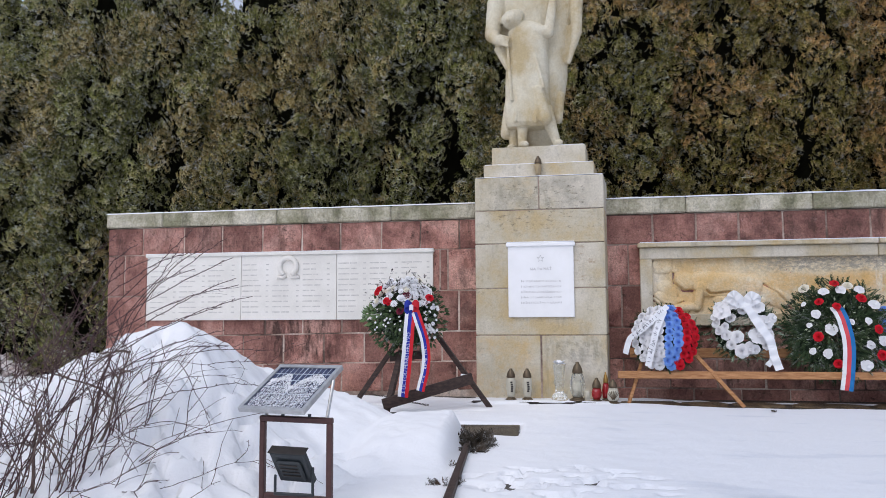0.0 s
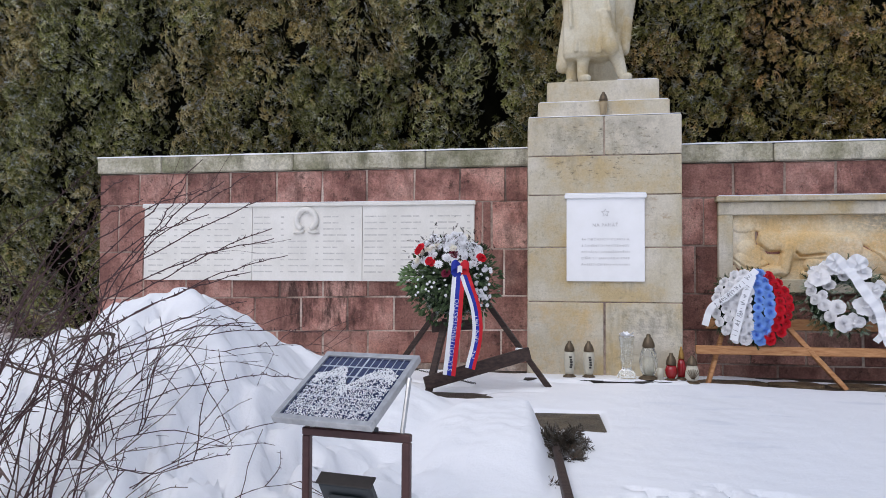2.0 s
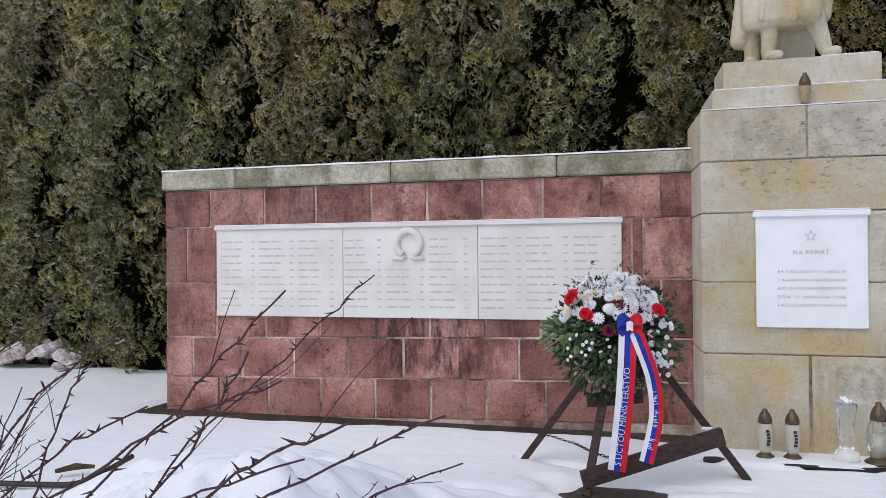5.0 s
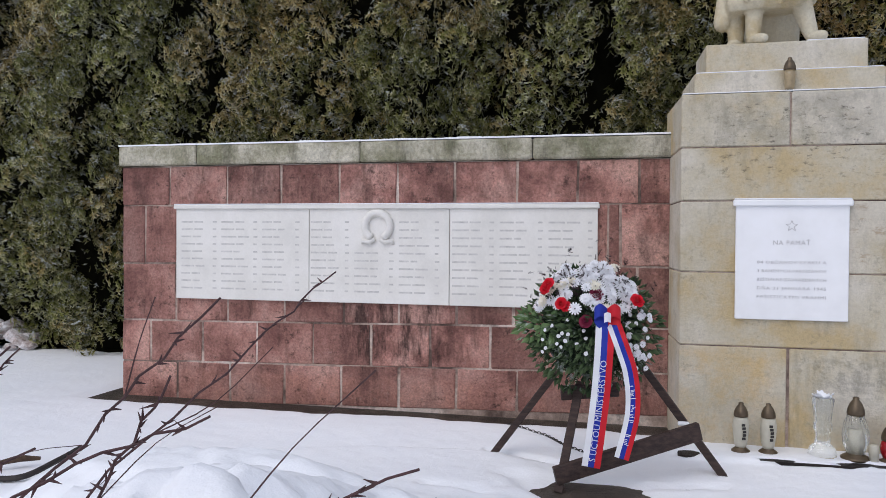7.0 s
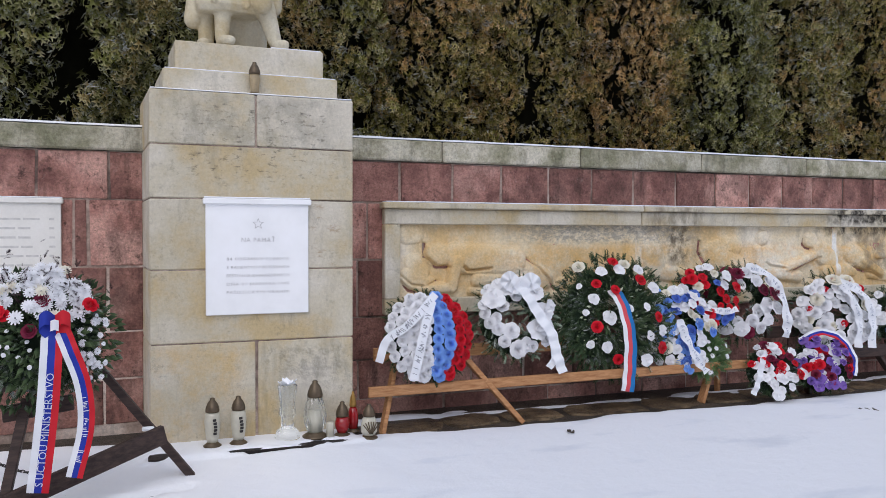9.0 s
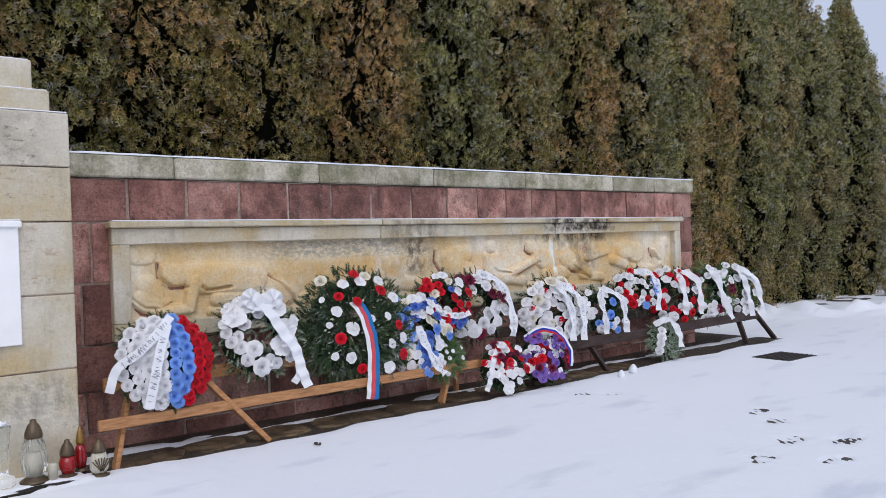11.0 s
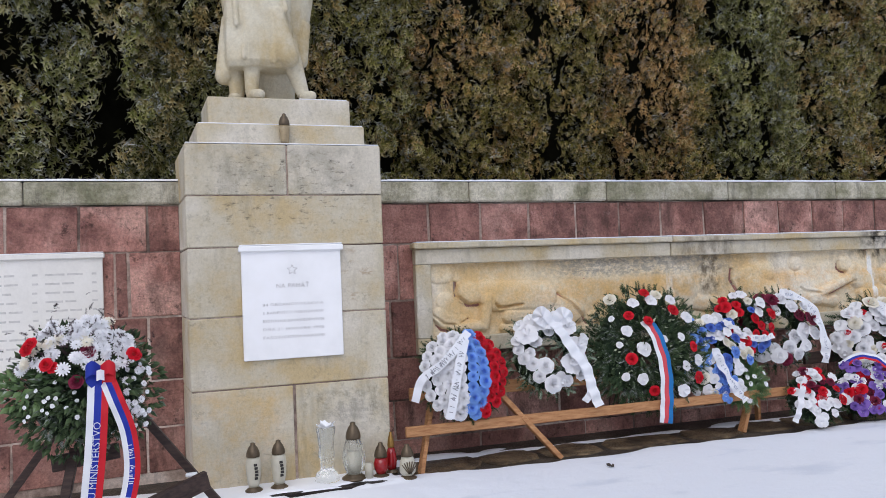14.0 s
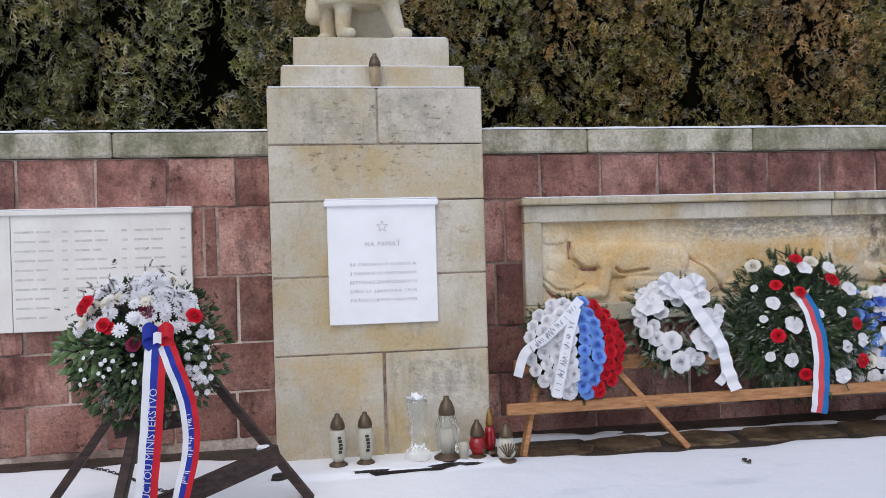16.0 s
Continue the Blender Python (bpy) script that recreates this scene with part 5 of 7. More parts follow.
# white ring with bow
R = 0.305
w = wreath_base(1.87, 0.10, 0.33, R, 14, -12, "ring wreath of white orchids and roses with a white bow")
greens(w, R, 0.10, 200, 0.07, FIR, 2)
greens(w, R, 0.12, 260, 0.06, SILVER, 2)
blooms(w, R, "lily", "w", 1.5, -0.13, ((-0.17, 0.13), (-0.06, 0.20), (0.12, -0.10), (0.19, 0.03), (0.20, -0.08), (0.13, 0.17)))
blooms(w, R, "lily", "w", 1.05, -0.10, ((-0.21, 0.20), (-0.13, 0.24), (0.05, -0.20), (0.25, 0.08), (0.07, 0.26), (-0.24, 0.09)))
blooms(w, R, "rose", "w", 1.45, -0.10, ((-0.05, -0.10), (-0.01, -0.23)))
blooms(w, R, "rose", "w", 1.05, -0.10, ((-0.15, 0.0), (-0.10, -0.17), (-0.14, -0.08), (-0.23, 0.03), (-0.20, -0.04), (0.10, -0.21), (0.0, 0.15), (-0.1, 0.08), (0.2, -0.17)))
for c, d in ((-0.07, 0.30), (0.10, 0.29)):
    ribbon(w, [(0.03, -0.16, R + 0.20), (c * 0.8, -0.22, R + d - 0.02), (c * 1.35, -0.20, R + d - 0.05), (c * 0.7, -0.17, R + 0.21), (0.03, -0.16, R + 0.19)], 0.075, [C_WHITE], "white bow loop", flat=True)
ribbon(w, [(0.02, -0.17, R + 0.22), (0.07, -0.21, R + 0.12), (0.15, -0.20, R - 0.02), (0.23, -0.19, R - 0.14), (0.26, -0.17, R - 0.28), (0.30, -0.16, R - 0.41)], 0.072, [C_WHITE], "broad white ribbon tail", 0.010, flat=True)
ribbon(w, [(0.06, -0.15, R + 0.18), (0.16, -0.17, R + 0.02), (0.22, -0.17, R - 0.14), (0.245, -0.16, R - 0.30), (0.20, -0.15, R - 0.37)], 0.05, [C_WHITE], "narrow white ribbon tail", 0.006, flat=True)

# large fir wreath with red roses and white lilies
R = 0.455
w = wreath_base(2.68, 0.09, 0.165, R, 12, -14, "large fir wreath with red roses and white lilies")
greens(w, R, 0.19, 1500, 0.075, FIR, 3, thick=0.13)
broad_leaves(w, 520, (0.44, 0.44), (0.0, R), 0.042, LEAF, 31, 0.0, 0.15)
broad_leaves(w, 200, (0.43, 0.43), (0.0, R), 0.036, VARIEGATED, 32, 0.0, 0.16)
blooms(w, R, "rose", "r", 1.02, -0.17, ((-0.13, 0.235), (0.21, 0.26), (-0.15, -0.09), (0.0, -0.33), (0.34, -0.25), (0.0, 0.40), (0.33, -0.02)))
blooms(w, R, "rose", "c", 1.15, -0.13, ((-0.25, 0.37), (0.11, 0.39)))
blooms(w, R, "lily", "w", 1.0, -0.16, ((-0.09, 0.33), (0.05, 0.34), (-0.16, 0.12), (-0.04, -0.02), (-0.08, -0.24), (0.26, -0.16), (0.36, -0.12), (0.31, 0.2), (0.2, 0.34), (0.22, -0.34)))
blooms(w, R, "lily", "w", 0.6, -0.15, ((-0.22, 0.02), (0.12, 0.05), (-0.2, -0.22), (0.1, -0.3), (0.26, 0.06), (-0.26, 0.22)))
blooms(w, R, "rose", "r", 0.8, -0.17, ((0.01, 0.19),))
ribbon(w, [(0.0, -0.15, R + 0.20), (0.05, -0.20, R + 0.08), (0.09, -0.21, R - 0.15), (0.075, -0.20, R - 0.40), (0.05, -0.19, R - 0.57)], 0.105, [C_WHITE, C_PINK, C_SKY], "white, red and blue striped ribbon", yaw=0.2)

# blue and white spray, and the small red one beside it
R = 0.32
w = wreath_base(3.22, 0.06, 0.20, R, 12, -16, "wreath of blue and white flowers with a white ribbon")
greens(w, R, 0.13, 320, 0.075, BOX_GREEN, 4)
ring_of(w, R, 0.13, [("rose", "n"), ("lily", "w"), ("rose", "b"), ("rose", "c"), ("lily", "w")], 40, 0.95)
for i in range(24):
    bloom(w, "lily", "b" if i % 3 else "w", -0.03 + rand(-0.06, 0.06) + 0.004 * i, R + 0.16 - 0.022 * i, -0.12, 0.55, R=R)
tail = [(0.02, -0.16, R + 0.05), (0.06, -0.19, R - 0.12), (0.14, -0.19, R - 0.28), (0.20, -0.17, R - 0.36)]
ribbon(w, tail, 0.09, [C_WHITE], "white ribbon with faded print")
faint_print(w, tail, 0.010)
R = 0.25
w = wreath_base(3.58, 0.10, 0.50, R, 14, -18, "small wreath of red and cream roses with fir tips")
greens(w, R, 0.11, 340, 0.075, FIR, 5)
ring_of(w, R, 0.10, [("rose", "r"), ("lily", "w"), ("rose", "c"), ("rose", "r"), ("rose", "n")], 28, 0.95)
tail = [(-0.14, -0.13, R - 0.02), (-0.05, -0.16, R - 0.11), (0.08, -0.17, R - 0.14), (0.20, -0.15, R - 0.12)]
ribbon(w, tail, 0.075, [C_WHITE], "white ribbon draped across")
faint_print(w, tail, 0.010)
R = 0.18
w = wreath_base(3.47, 0.0, 0.12, R, 14, -16, "drooping bunch of fir and small white flowers")
greens(w, R, 0.1, 380, 0.08, BOX_GREEN, 6, hole=False)
ring_of(w, R, 0.10, [("daisy", "w")], 9, 0.6)

# white ring with printed ribbon arch
R = 0.31
w = wreath_base(3.98, 0.15, 0.375, R, 12, -20, "ring wreath of white roses with a printed ribbon")
greens(w, R, 0.11, 420, 0.075, FIR, 7)
ring_of(w, R, 0.11, [("rose", "w"), ("lily", "w"), ("rose", "w"), ("rose", "k")], 28, 1.3)
tail = [(0.02, -0.14, R * 2 - 0.03), (0.17, -0.16, R * 2 - 0.08), (0.28, -0.17, R + 0.08), (0.32, -0.17, R - 0.16), (0.30, -0.16, R - 0.30)]
ribbon(w, tail, 0.10, [C_WHITE], "broad white ribbon with print")
faint_print(w, tail, 0.011)

# white roses, high and full
R = 0.335
w = wreath_base(4.93, 0.10, 0.24, R, 12, -26, "full wreath of white and cream roses with ribbons")
greens(w, R, 0.15, 420, 0.075, FIR, 8)
ring_of(w, R, 0.16, [("rose", "w"), ("lily", "w"), ("rose", "c"), ("rose", "w"), ("lily", "w")], 56, 1.25)
ring_of(w, R, 0.2, [("rose", "r"), ("rose", "w")], 10, 0.8)
for dx in (0.08, 0.19):
    tail = [(0.02, -0.15, R * 2 - 0.06), (dx + 0.02, -0.20, R * 1.4), (dx + 0.08, -0.20, R * 0.8), (dx + 0.06, -0.18, 0.02)]
    ribbon(w, tail, 0.085, [C_WHITE], "white ribbon with print")
    faint_print(w, tail, 0.010)

# green and white one with long ribbon
R = 0.27
w = wreath_base(5.72, 0.15, 0.24, R, 12, -28, "small green wreath with white roses and long ribbon")
greens(w, R, 0.12, 420, 0.075, FIR, 9)
ring_of(w, R, 0.12, [("rose", "w"), ("lily", "w"), ("rose", "b")], 14, 1.0)
for dx, low in ((-0.04, 0.0), (0.18, 0.02)):
    tail = [(0.0, -0.14, R * 2 - 0.04), (dx, -0.18, R * 1.4), (dx + 0.03, -0.18, R * 0.7), (dx + 0.03, -0.16, low)]
    ribbon(w, tail, 0.085, [C_WHITE], "white ribbon with blue print")
    faint_print(w, tail, 0.010)

R = 0.24
w = wreath_base(6.30, 0.17, 0.44, R, 12, -30, "small wreath of red and white roses, set high")
greens(w, R, 0.1, 260, 0.07, FIR, 10)
ring_of(w, R, 0.1, [("rose", "w"), ("rose", "r"), ("lily", "b"), ("rose", "w")], 22, 1.0)
tail = [(0.0, -0.12, R * 2 - 0.04), (0.16, -0.15, R * 1.7), (0.24, -0.15, R), (0.22, -0.13, 0.0)]
ribbon(w, tail, 0.09, [C_WHITE], "white ribbon arched over the flowers")
faint_print(w, tail, 0.010)

R = 0.33
w = wreath_base(7.0, 0.16, 0.24, R, 12, -32, "wreath of red and white roses with a white sash")
greens(w, R, 0.13, 360, 0.075, FIR, 11)
ring_of(w, R, 0.13, [("rose", "r"), ("rose", "w"), ("lily", "w"), ("rose", "r")], 26, 1.1)
for dx in (0.02, 0.2):
    ribbon(w, [(0.05, -0.14, R * 2 - 0.03), (dx + 0.05, -0.18, R * 1.5), (dx + 0.08, -0.18, R * 0.8), (dx + 0.07, -0.16, 0.1)], 0.1, [C_WHITE], "white sash")

R = 0.36
w = wreath_base(7.66, 0.16, 0.20, R, 12, -34, "leafy wreath of white and pink roses with ribbon")
greens(w, R, 0.14, 420, 0.085, BOX_GREEN, 12)
ring_of(w, R, 0.13, [("rose", "w"), ("rose", "w"), ("rose", "k"), ("lily", "w")], 26, 1.1)
ribbon(w, [(0.03, -0.14, R * 2 - 0.05), (0.12, -0.18, R * 1.4), (0.18, -0.18, R * 0.7), (0.26, -0.16, 0.03)], 0.11, [C_WHITE], "white ribbon")
R = 0.34
w = wreath_base(8.24, 0.16, 0.22, R, 12, -34, "white wreath with green leaves and long ribbon ends")
greens(w, R, 0.14, 380, 0.085, BOX_GREEN, 13)
ring_of(w, R, 0.13, [("lily", "w"), ("rose", "w"), ("lily", "w")], 22, 1.2)
for dx in (0.06, 0.2):
    ribbon(w, [(0.02, -0.14, R * 2 - 0.03), (dx + 0.05, -0.18, R * 1.4), (dx + 0.1, -0.18, R * 0.7), (dx + 0.12, -0.16, 0.0)], 0.09, [C_WHITE], "white ribbon")

# three wreaths set on the ground
gz = -0.055
R = 0.225
w = wreath_base(3.98, -0.22, gz, R, 24, -24, "low wreath of white, red and blue flowers on the ground")
greens(w, R, 0.12, 260, 0.06, FIR, 14, hole=False)
ring_of(w, R, 0.13, [("rose", "w"), ("rose", "r"), ("lily", "w"), ("rose", "k"), ("lily", "w")], 22, 0.85)
ring_of(w, R, 0.2, [("lily", "w"), ("rose", "r"), ("lily", "w")], 10, 0.8)
ribbon(w, [(-0.03, -0.13, R * 2 - 0.04), (-0.11, -0.16, R * 1.2), (-0.16, -0.16, R * 0.5), (-0.21, -0.14, 0.01)], 0.06, [C_WHITE], "white ribbon")
R = 0.24
w = wreath_base(4.50, -0.20, gz, R, 24, -26, "low wreath of purple and white flowers, ribbon round it")
greens(w, R, 0.12, 260, 0.06, FIR, 15, hole=False)
ring_of(w, R, 0.12, [("lily", "p"), ("rose", "p"), ("lily", "w"), ("rose", "k")], 30, 0.85)
ring_of(w, R, 0.2, [("lily", "w"), ("rose", "r"), ("lily", "p")], 14, 0.85)
ribbon(w, [(-0.16, -0.12, R * 1.75), (0.0, -0.14, R * 2.05), (0.16, -0.13, R * 1.85), (0.24, -0.12, R * 1.2), (0.22, -0.11, R * 0.6)], 0.06, [C_RED, C_BLUE, C_WHITE], "red, blue and white ribbon")
R = 0.2
w = wreath_base(6.42, -0.12, -0.05, R, 20, -30, "silvery green ring wreath leaning on the ground")
greens(w, R, 0.09, 420, 0.06, SILVER, 16)
for i in range(4):
    bloom(w, "rose", "w", -0.08 + 0.02 * i, 0.08 + 0.07 * i, -0.08, 1.1, R=R)
ribbon(w, [(-0.1, -0.1, R * 1.8), (0.05, -0.13, R * 2.0), (0.15, -0.12, R * 1.4), (0.16, -0.1, R * 0.5)], 0.09, [C_WHITE], "pale green-white ribbon")


# ---- stands ----
def plank(parent, name, p, q, wide, thick, material, up=(0, 0, 1), label=""):
    """A board from p to q: wide across, thick along its flat normal."""
    p, q = Vector(p), Vector(q)
    d = (q - p).normalized()
    side = d.cross(Vector(up)).normalized()
    top = side.cross(d)
    m = Matrix((d, side, top)).transposed().to_4x4()
    m.translation = (p + q) / 2
    ln = (q - p).length / 2
    g = Geo().box(-ln, ln, -thick / 2, thick / 2, -wide / 2, wide / 2, 0.004)
    return part(name, g, material, parent, label, m=parent.matrix_basis.inverted() @ m)


stand = empty("wreath_bench", 2.3, 0.0, -0.06, "long low bench of bare orange pine boards", "bench")
plank(stand, "front_rail", (0.715, -0.06, 0.212), (3.88, -0.05, 0.217), 0.068, 0.03, PINE)
plank(stand, "back_rail", (0.85, 0.30, 0.40), (3.85, 0.30, 0.40), 0.09, 0.03, PINE)
plank(stand, "leg", (0.80, -0.085, -0.07), (1.0, 0.20, 0.46), 0.065, 0.03, PINE, (0, 1, 0))
plank(stand, "leg", (1.82, -0.10, -0.07), (1.42, 0.0, 0.40), 0.075, 0.035, PINE, (0, 1, 0))
plank(stand, "leg", (3.42, -0.03, -0.07), (3.66, 0.06, 0.40), 0.07, 0.03, PINE, (0, 1, 0))
plank(stand, "leg", (3.86, 0.3, -0.07), (3.86, 0.3, 0.44), 0.05, 0.03, PINE, (0, 1, 0))
dark = empty("wreath_bench", 6.5, 0.1, -0.06, "long low bench of dark stained boards", "bench")
plank(dark, "front_rail", (4.45, 0.02, 0.235), (8.55, 0.02, 0.245), 0.10, 0.035, DARKWOOD)
plank(dark, "back_rail", (4.4, 0.33, 0.40), (8.6, 0.33, 0.40), 0.10, 0.035, DARKWOOD)
for xf, xt in ((5.55, 5.3), (8.18, 8.2), (8.85, 8.5), (4.5, 4.7)):
    plank(dark, "leg", (xf, -0.05, -0.08), (xt, 0.14, 0.42), 0.06, 0.035, DARKWOOD, (0, 1, 0))

easel = empty("wreath_easel", -1.1, -0.75, -0.06, "dark stained wooden tripod easel holding a wreath", "easel")
plank(easel, "leg", (-1.72, -0.50, -0.07), (-1.06, -0.55, 0.84), 0.055, 0.04, DARKWOOD, (0, 1, 0))
plank(easel, "leg", (-0.41, -0.60, -0.07), (-1.04, -0.60, 0.78), 0.06, 0.04, DARKWOOD, (0, 1, 0))
plank(easel, "leg", (-1.275, -1.02, -0.08), (-1.18, -0.82, 0.46), 0.08, 0.045, DARKWOOD, (0, 1, 0))
plank(easel, "rest_board", (-1.28, -0.86, 0.405), (-0.98, -0.80, 0.43), 0.075, 0.035, DARKWOOD)
plank(easel, "foot_board", (-1.29, -1.05, 0.015), (-0.56, -0.74, 0.22), 0.095, 0.035, DARKWOOD)
part("snow_patch", Geo().box(-0.03, 0.03, -0.02, 0.02, 0, 0.018, 0.006), SNOW, easel, "scrap of snow", m=easel.matrix_basis.inverted() @ pose(-0.64, -0.70, 0.235))

R = 0.315
w = wreath_base(-1.12, -0.86, 0.455, R, 12, 3, "full fir wreath with white chrysanthemums and tricolour ribbon")
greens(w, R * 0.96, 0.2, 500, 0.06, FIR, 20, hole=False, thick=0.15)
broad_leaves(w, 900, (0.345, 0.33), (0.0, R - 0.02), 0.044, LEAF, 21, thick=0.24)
broad_leaves(w, 110, (0.14, 0.10), (-0.25, R - 0.02), 0.06, BOX_GREEN, 22, thick=0.2)
for i in range(96):
    a = radians(rand(0, 180))
    q = 0.265 * math.sqrt(rand(0.0, 1.0))
    x, z = q * math.cos(a) - 0.015, R + 0.05 + q * math.sin(a) * 1.02
    bloom(w, "daisy", "w" if i % 9 else "c", x, z, -0.15 - 0.10 * (1 - (q / 0.27) ** 2), 0.78, R=R)
for x, z, c in ((-0.13, 0.385, "r"), (-0.155, 0.40, "r"), (-0.22, 0.50, "r"), (-0.235, 0.475, "r"), (0.22, 0.42, "r"), (-0.03, 0.31, "k"), (0.02, 0.45, "k")):
    bloom(w, "rose", c, x, z, -0.235, 0.72, R=R)
for i in range(34):
    bloom(w, "daisy", "w", rand(0.18, 0.29), rand(0.08, 0.40), -0.19, rand(0.3, 0.5), R=R)
for i in range(16):
    bloom(w, "lily", "w", rand(-0.26, 0.02), rand(0.14, 0.34), -0.22, 0.2, R=R)
rr = np.random.default_rng(6)
tips = np.stack([rr.normal(0, 0.13, 170), rr.uniform(-0.25, -0.16, 170), R + 0.19 + rr.normal(0, 0.07, 170)], 1)
part("dark_sprig", spray_mesh("dark_sprig", tips, np.stack([rr.normal(0, 0.6, 170), np.full(170, -0.5), rr.uniform(0.0, 1, 170)], 1), rr.uniform(0.02, 0.042, 170), SPRIG, 6), None, w, "dark leaf sprigs among the blooms")
knot = Geo()
for s, c in ((-1, 1), (1, 2)):
    line = bezier([(0.075, -0.27, 0.345), (0.075 + s * 0.035, -0.30, 0.365), (0.075 + s * 0.065, -0.28, 0.34), (0.075 + s * 0.03, -0.27, 0.30), (0.075, -0.26, 0.315)], 4)
    knot.strip(line, [(0.0, 0, 0.032)] * len(line), c)
knot.strip([(0.058, -0.30, 0.325), (0.075, -0.312, 0.33), (0.092, -0.30, 0.325)], [(0, 0, 0.024)] * 3, 0)
part("ribbon_knot", knot, [C_WHITE, C_BLUE, C_RED], w, "white, blue and red ribbon knot", True)
tail2 = [(0.095, -0.26, 0.33), (0.135, -0.28, 0.22), (0.19, -0.25, 0.05), (0.20, -0.20, -0.14), (0.15, -0.15, -0.36)]
ribbon(w, tail2, 0.072, [C_WHITE, C_BLUE, C_RED], "white, blue and red ribbon with print", 0.004)
handwriting(w, [(a - 0.002, b - 0.006, c) for a, b, c in tail2[2:]], 0.03, C_WHITE, 0.1)
tail1 = [(0.065, -0.26, 0.33), (0.06, -0.28, 0.18), (0.045, -0.25, -0.04), (0.02, -0.19, -0.26), (0.0, -0.14, -0.41)]
ribbon(w, tail1, 0.092, [C_WHITE, C_BLUE, C_RED], "white, blue and red ribbon with print", 0.003)
band_words(w, "S \u00daCTOU MINISTERSTVO", 0.046, C_WHITE, 0.017, 0.03)


# ---- grave lanterns before the plinth ----
CRUST = stone("dirty_snow_crust", (0.9, 0.88, 0.89, 1), (0.78, 0.72, 0.71, 1), (0.5, 0.4, 0.36, 1), (0.2, 0.15, 0.12, 1), 0.8, patch=9)


def lantern(x, y, h, body, body_prof, lid_h, label, flute=0.0, flutes=8, twist=0.0, lid=PEWTER, base=PEWTER, z=None):
    z = snow_z(x, y) - 0.004 if z is None else z
    o = empty("grave_lantern", x, y, z, label, "lantern", "grave lanterns", rz=rand(0, 90))
    r = max(p[0] for p in body_prof)
    b0 = 0.10 * h
    if base:
        part("base", Geo().lathe([(r * 1.12, 0), (r * 1.14, 0.03 * h), (r * 1.0, 0.05 * h), (r * 0.7, 0.085 * h), (r * 0.66, b0)], 20), base, o, smooth=True)
    else:
        b0 = 0.0
    top = h - lid_h
    prof = [(a, b0 + (top - b0) * t) for a, t in body_prof]
    if twist:
        zs = np.linspace(prof[0][1], prof[-1][1], 22)
        prof = list(zip(np.interp(zs, [b for a, b in prof], [a for a, b in prof]).tolist(), zs.tolist()))
    ob = part("glass_body", Geo().lathe(prof, 54 if flute else 28, flute=flute, flutes=flutes, twist=twist), body, o, smooth=True)
    if body == GLASS:
        ob.visible_shadow = False
    if body == GLASS and lid_h > 0:
        part("candle", Geo().lathe([(r * 0.45, 0), (r * 0.45, (top - b0) * 0.6), (0.003, (top - b0) * 0.61)], 14), WAX, o, m=pose(0, 0, b0 + 0.004), smooth=True)
    if lid_h > 0:
        q = prof[-1][0] * 1.12
        part("lid", Geo().lathe([(q, top), (q * 1.04, top + 0.12 * lid_h), (q * 0.95, top + 0.35 * lid_h), (q * 0.68, top + 0.66 * lid_h), (q * 0.36, top + 0.84 * lid_h), (q * 0.38, top + 0.95 * lid_h), (q * 0.2, h)], 18), lid, o, smooth=True)
    return o, top


random.seed(8)
slim = [(0.030, 0.0), (0.036, 0.12), (0.044, 0.45), (0.047, 0.7), (0.043, 0.9), (0.036, 1.0)]
for x, y in ((-0.278, -0.15), (-0.125, -0.145)):
    o, top = lantern(x, y, 0.295, WAX, slim, 0.085, "slim milky glass grave candle with dark cap", z=-0.026)
    for k in range(5):
        a = rand(-0.4, 0.4)
        part("print_mark", Geo().box(-0.010, 0.010, -0.0495, -0.0465, 0.080 + 0.020 * k, 0.095 + 0.020 * k), IRON, o, m=pose(0, 0, 0, 0, 0, -math.degrees(o.matrix_basis.to_euler().z) + 14 + 5 * math.sin(k)))
o, top = lantern(0.175, -0.12, 0.34, GLASS, [(0.074, 0.0), (0.076, 0.05), (0.066, 0.15), (0.040, 0.22), (0.040, 0.42), (0.050, 0.45), (0.050, 0.56), (0.044, 0.6), (0.052, 0.8), (0.060, 0.98), (0.056, 1.0)], 0.0, "pressed clear glass grave lantern topped with snow", 0.04, 10, base=None, z=-0.027)
snowcap = Geo()
for k in range(9):
    a = k * 0.7
    petal_patch(snowcap, a, 0.005, 0.058, 0.05, 0.014 * (1 + k % 3), 0.0)
part("snow_top", snowcap, SNOW, o, "frosted crown of snow", m=pose(0, 0, 0.325))
lantern(0.343, -0.15, 0.36, GLASS, [(0.044, 0.0), (0.064, 0.22), (0.070, 0.5), (0.058, 0.8), (0.042, 1.0)], 0.105, "tall swirled glass grave lantern with dark cap", 0.06, 11, 34.0, z=-0.026)
lantern(0.43, -0.185, 0.10, WAX, [(0.026, 0.0), (0.027, 0.9), (0.02, 1.0)], 0.0, "short plain white candle", base=None, z=-0.027)
lantern(0.515, -0.16, 0.22, REDGLASS, [(0.03, 0.0), (0.044, 0.3), (0.048, 0.6), (0.036, 1.0)], 0.095, "red glass grave candle with dark cap", z=-0.030)
lantern(0.60, -0.10, 0.265, REDGLASS, [(0.03, 0.0), (0.036, 0.4), (0.03, 0.75), (0.02, 1.0)], 0.10, "red grave candle with brass top", lid=GOLD, z=-0.028)
o, top = lantern(0.66, -0.27, 0.215, WAX, [(0.034, 0.0), (0.05, 0.2), (0.048, 0.6), (0.035, 1.0)], 0.075, "pale grave candle with rayed pattern and dark cap", 0.06, 12)
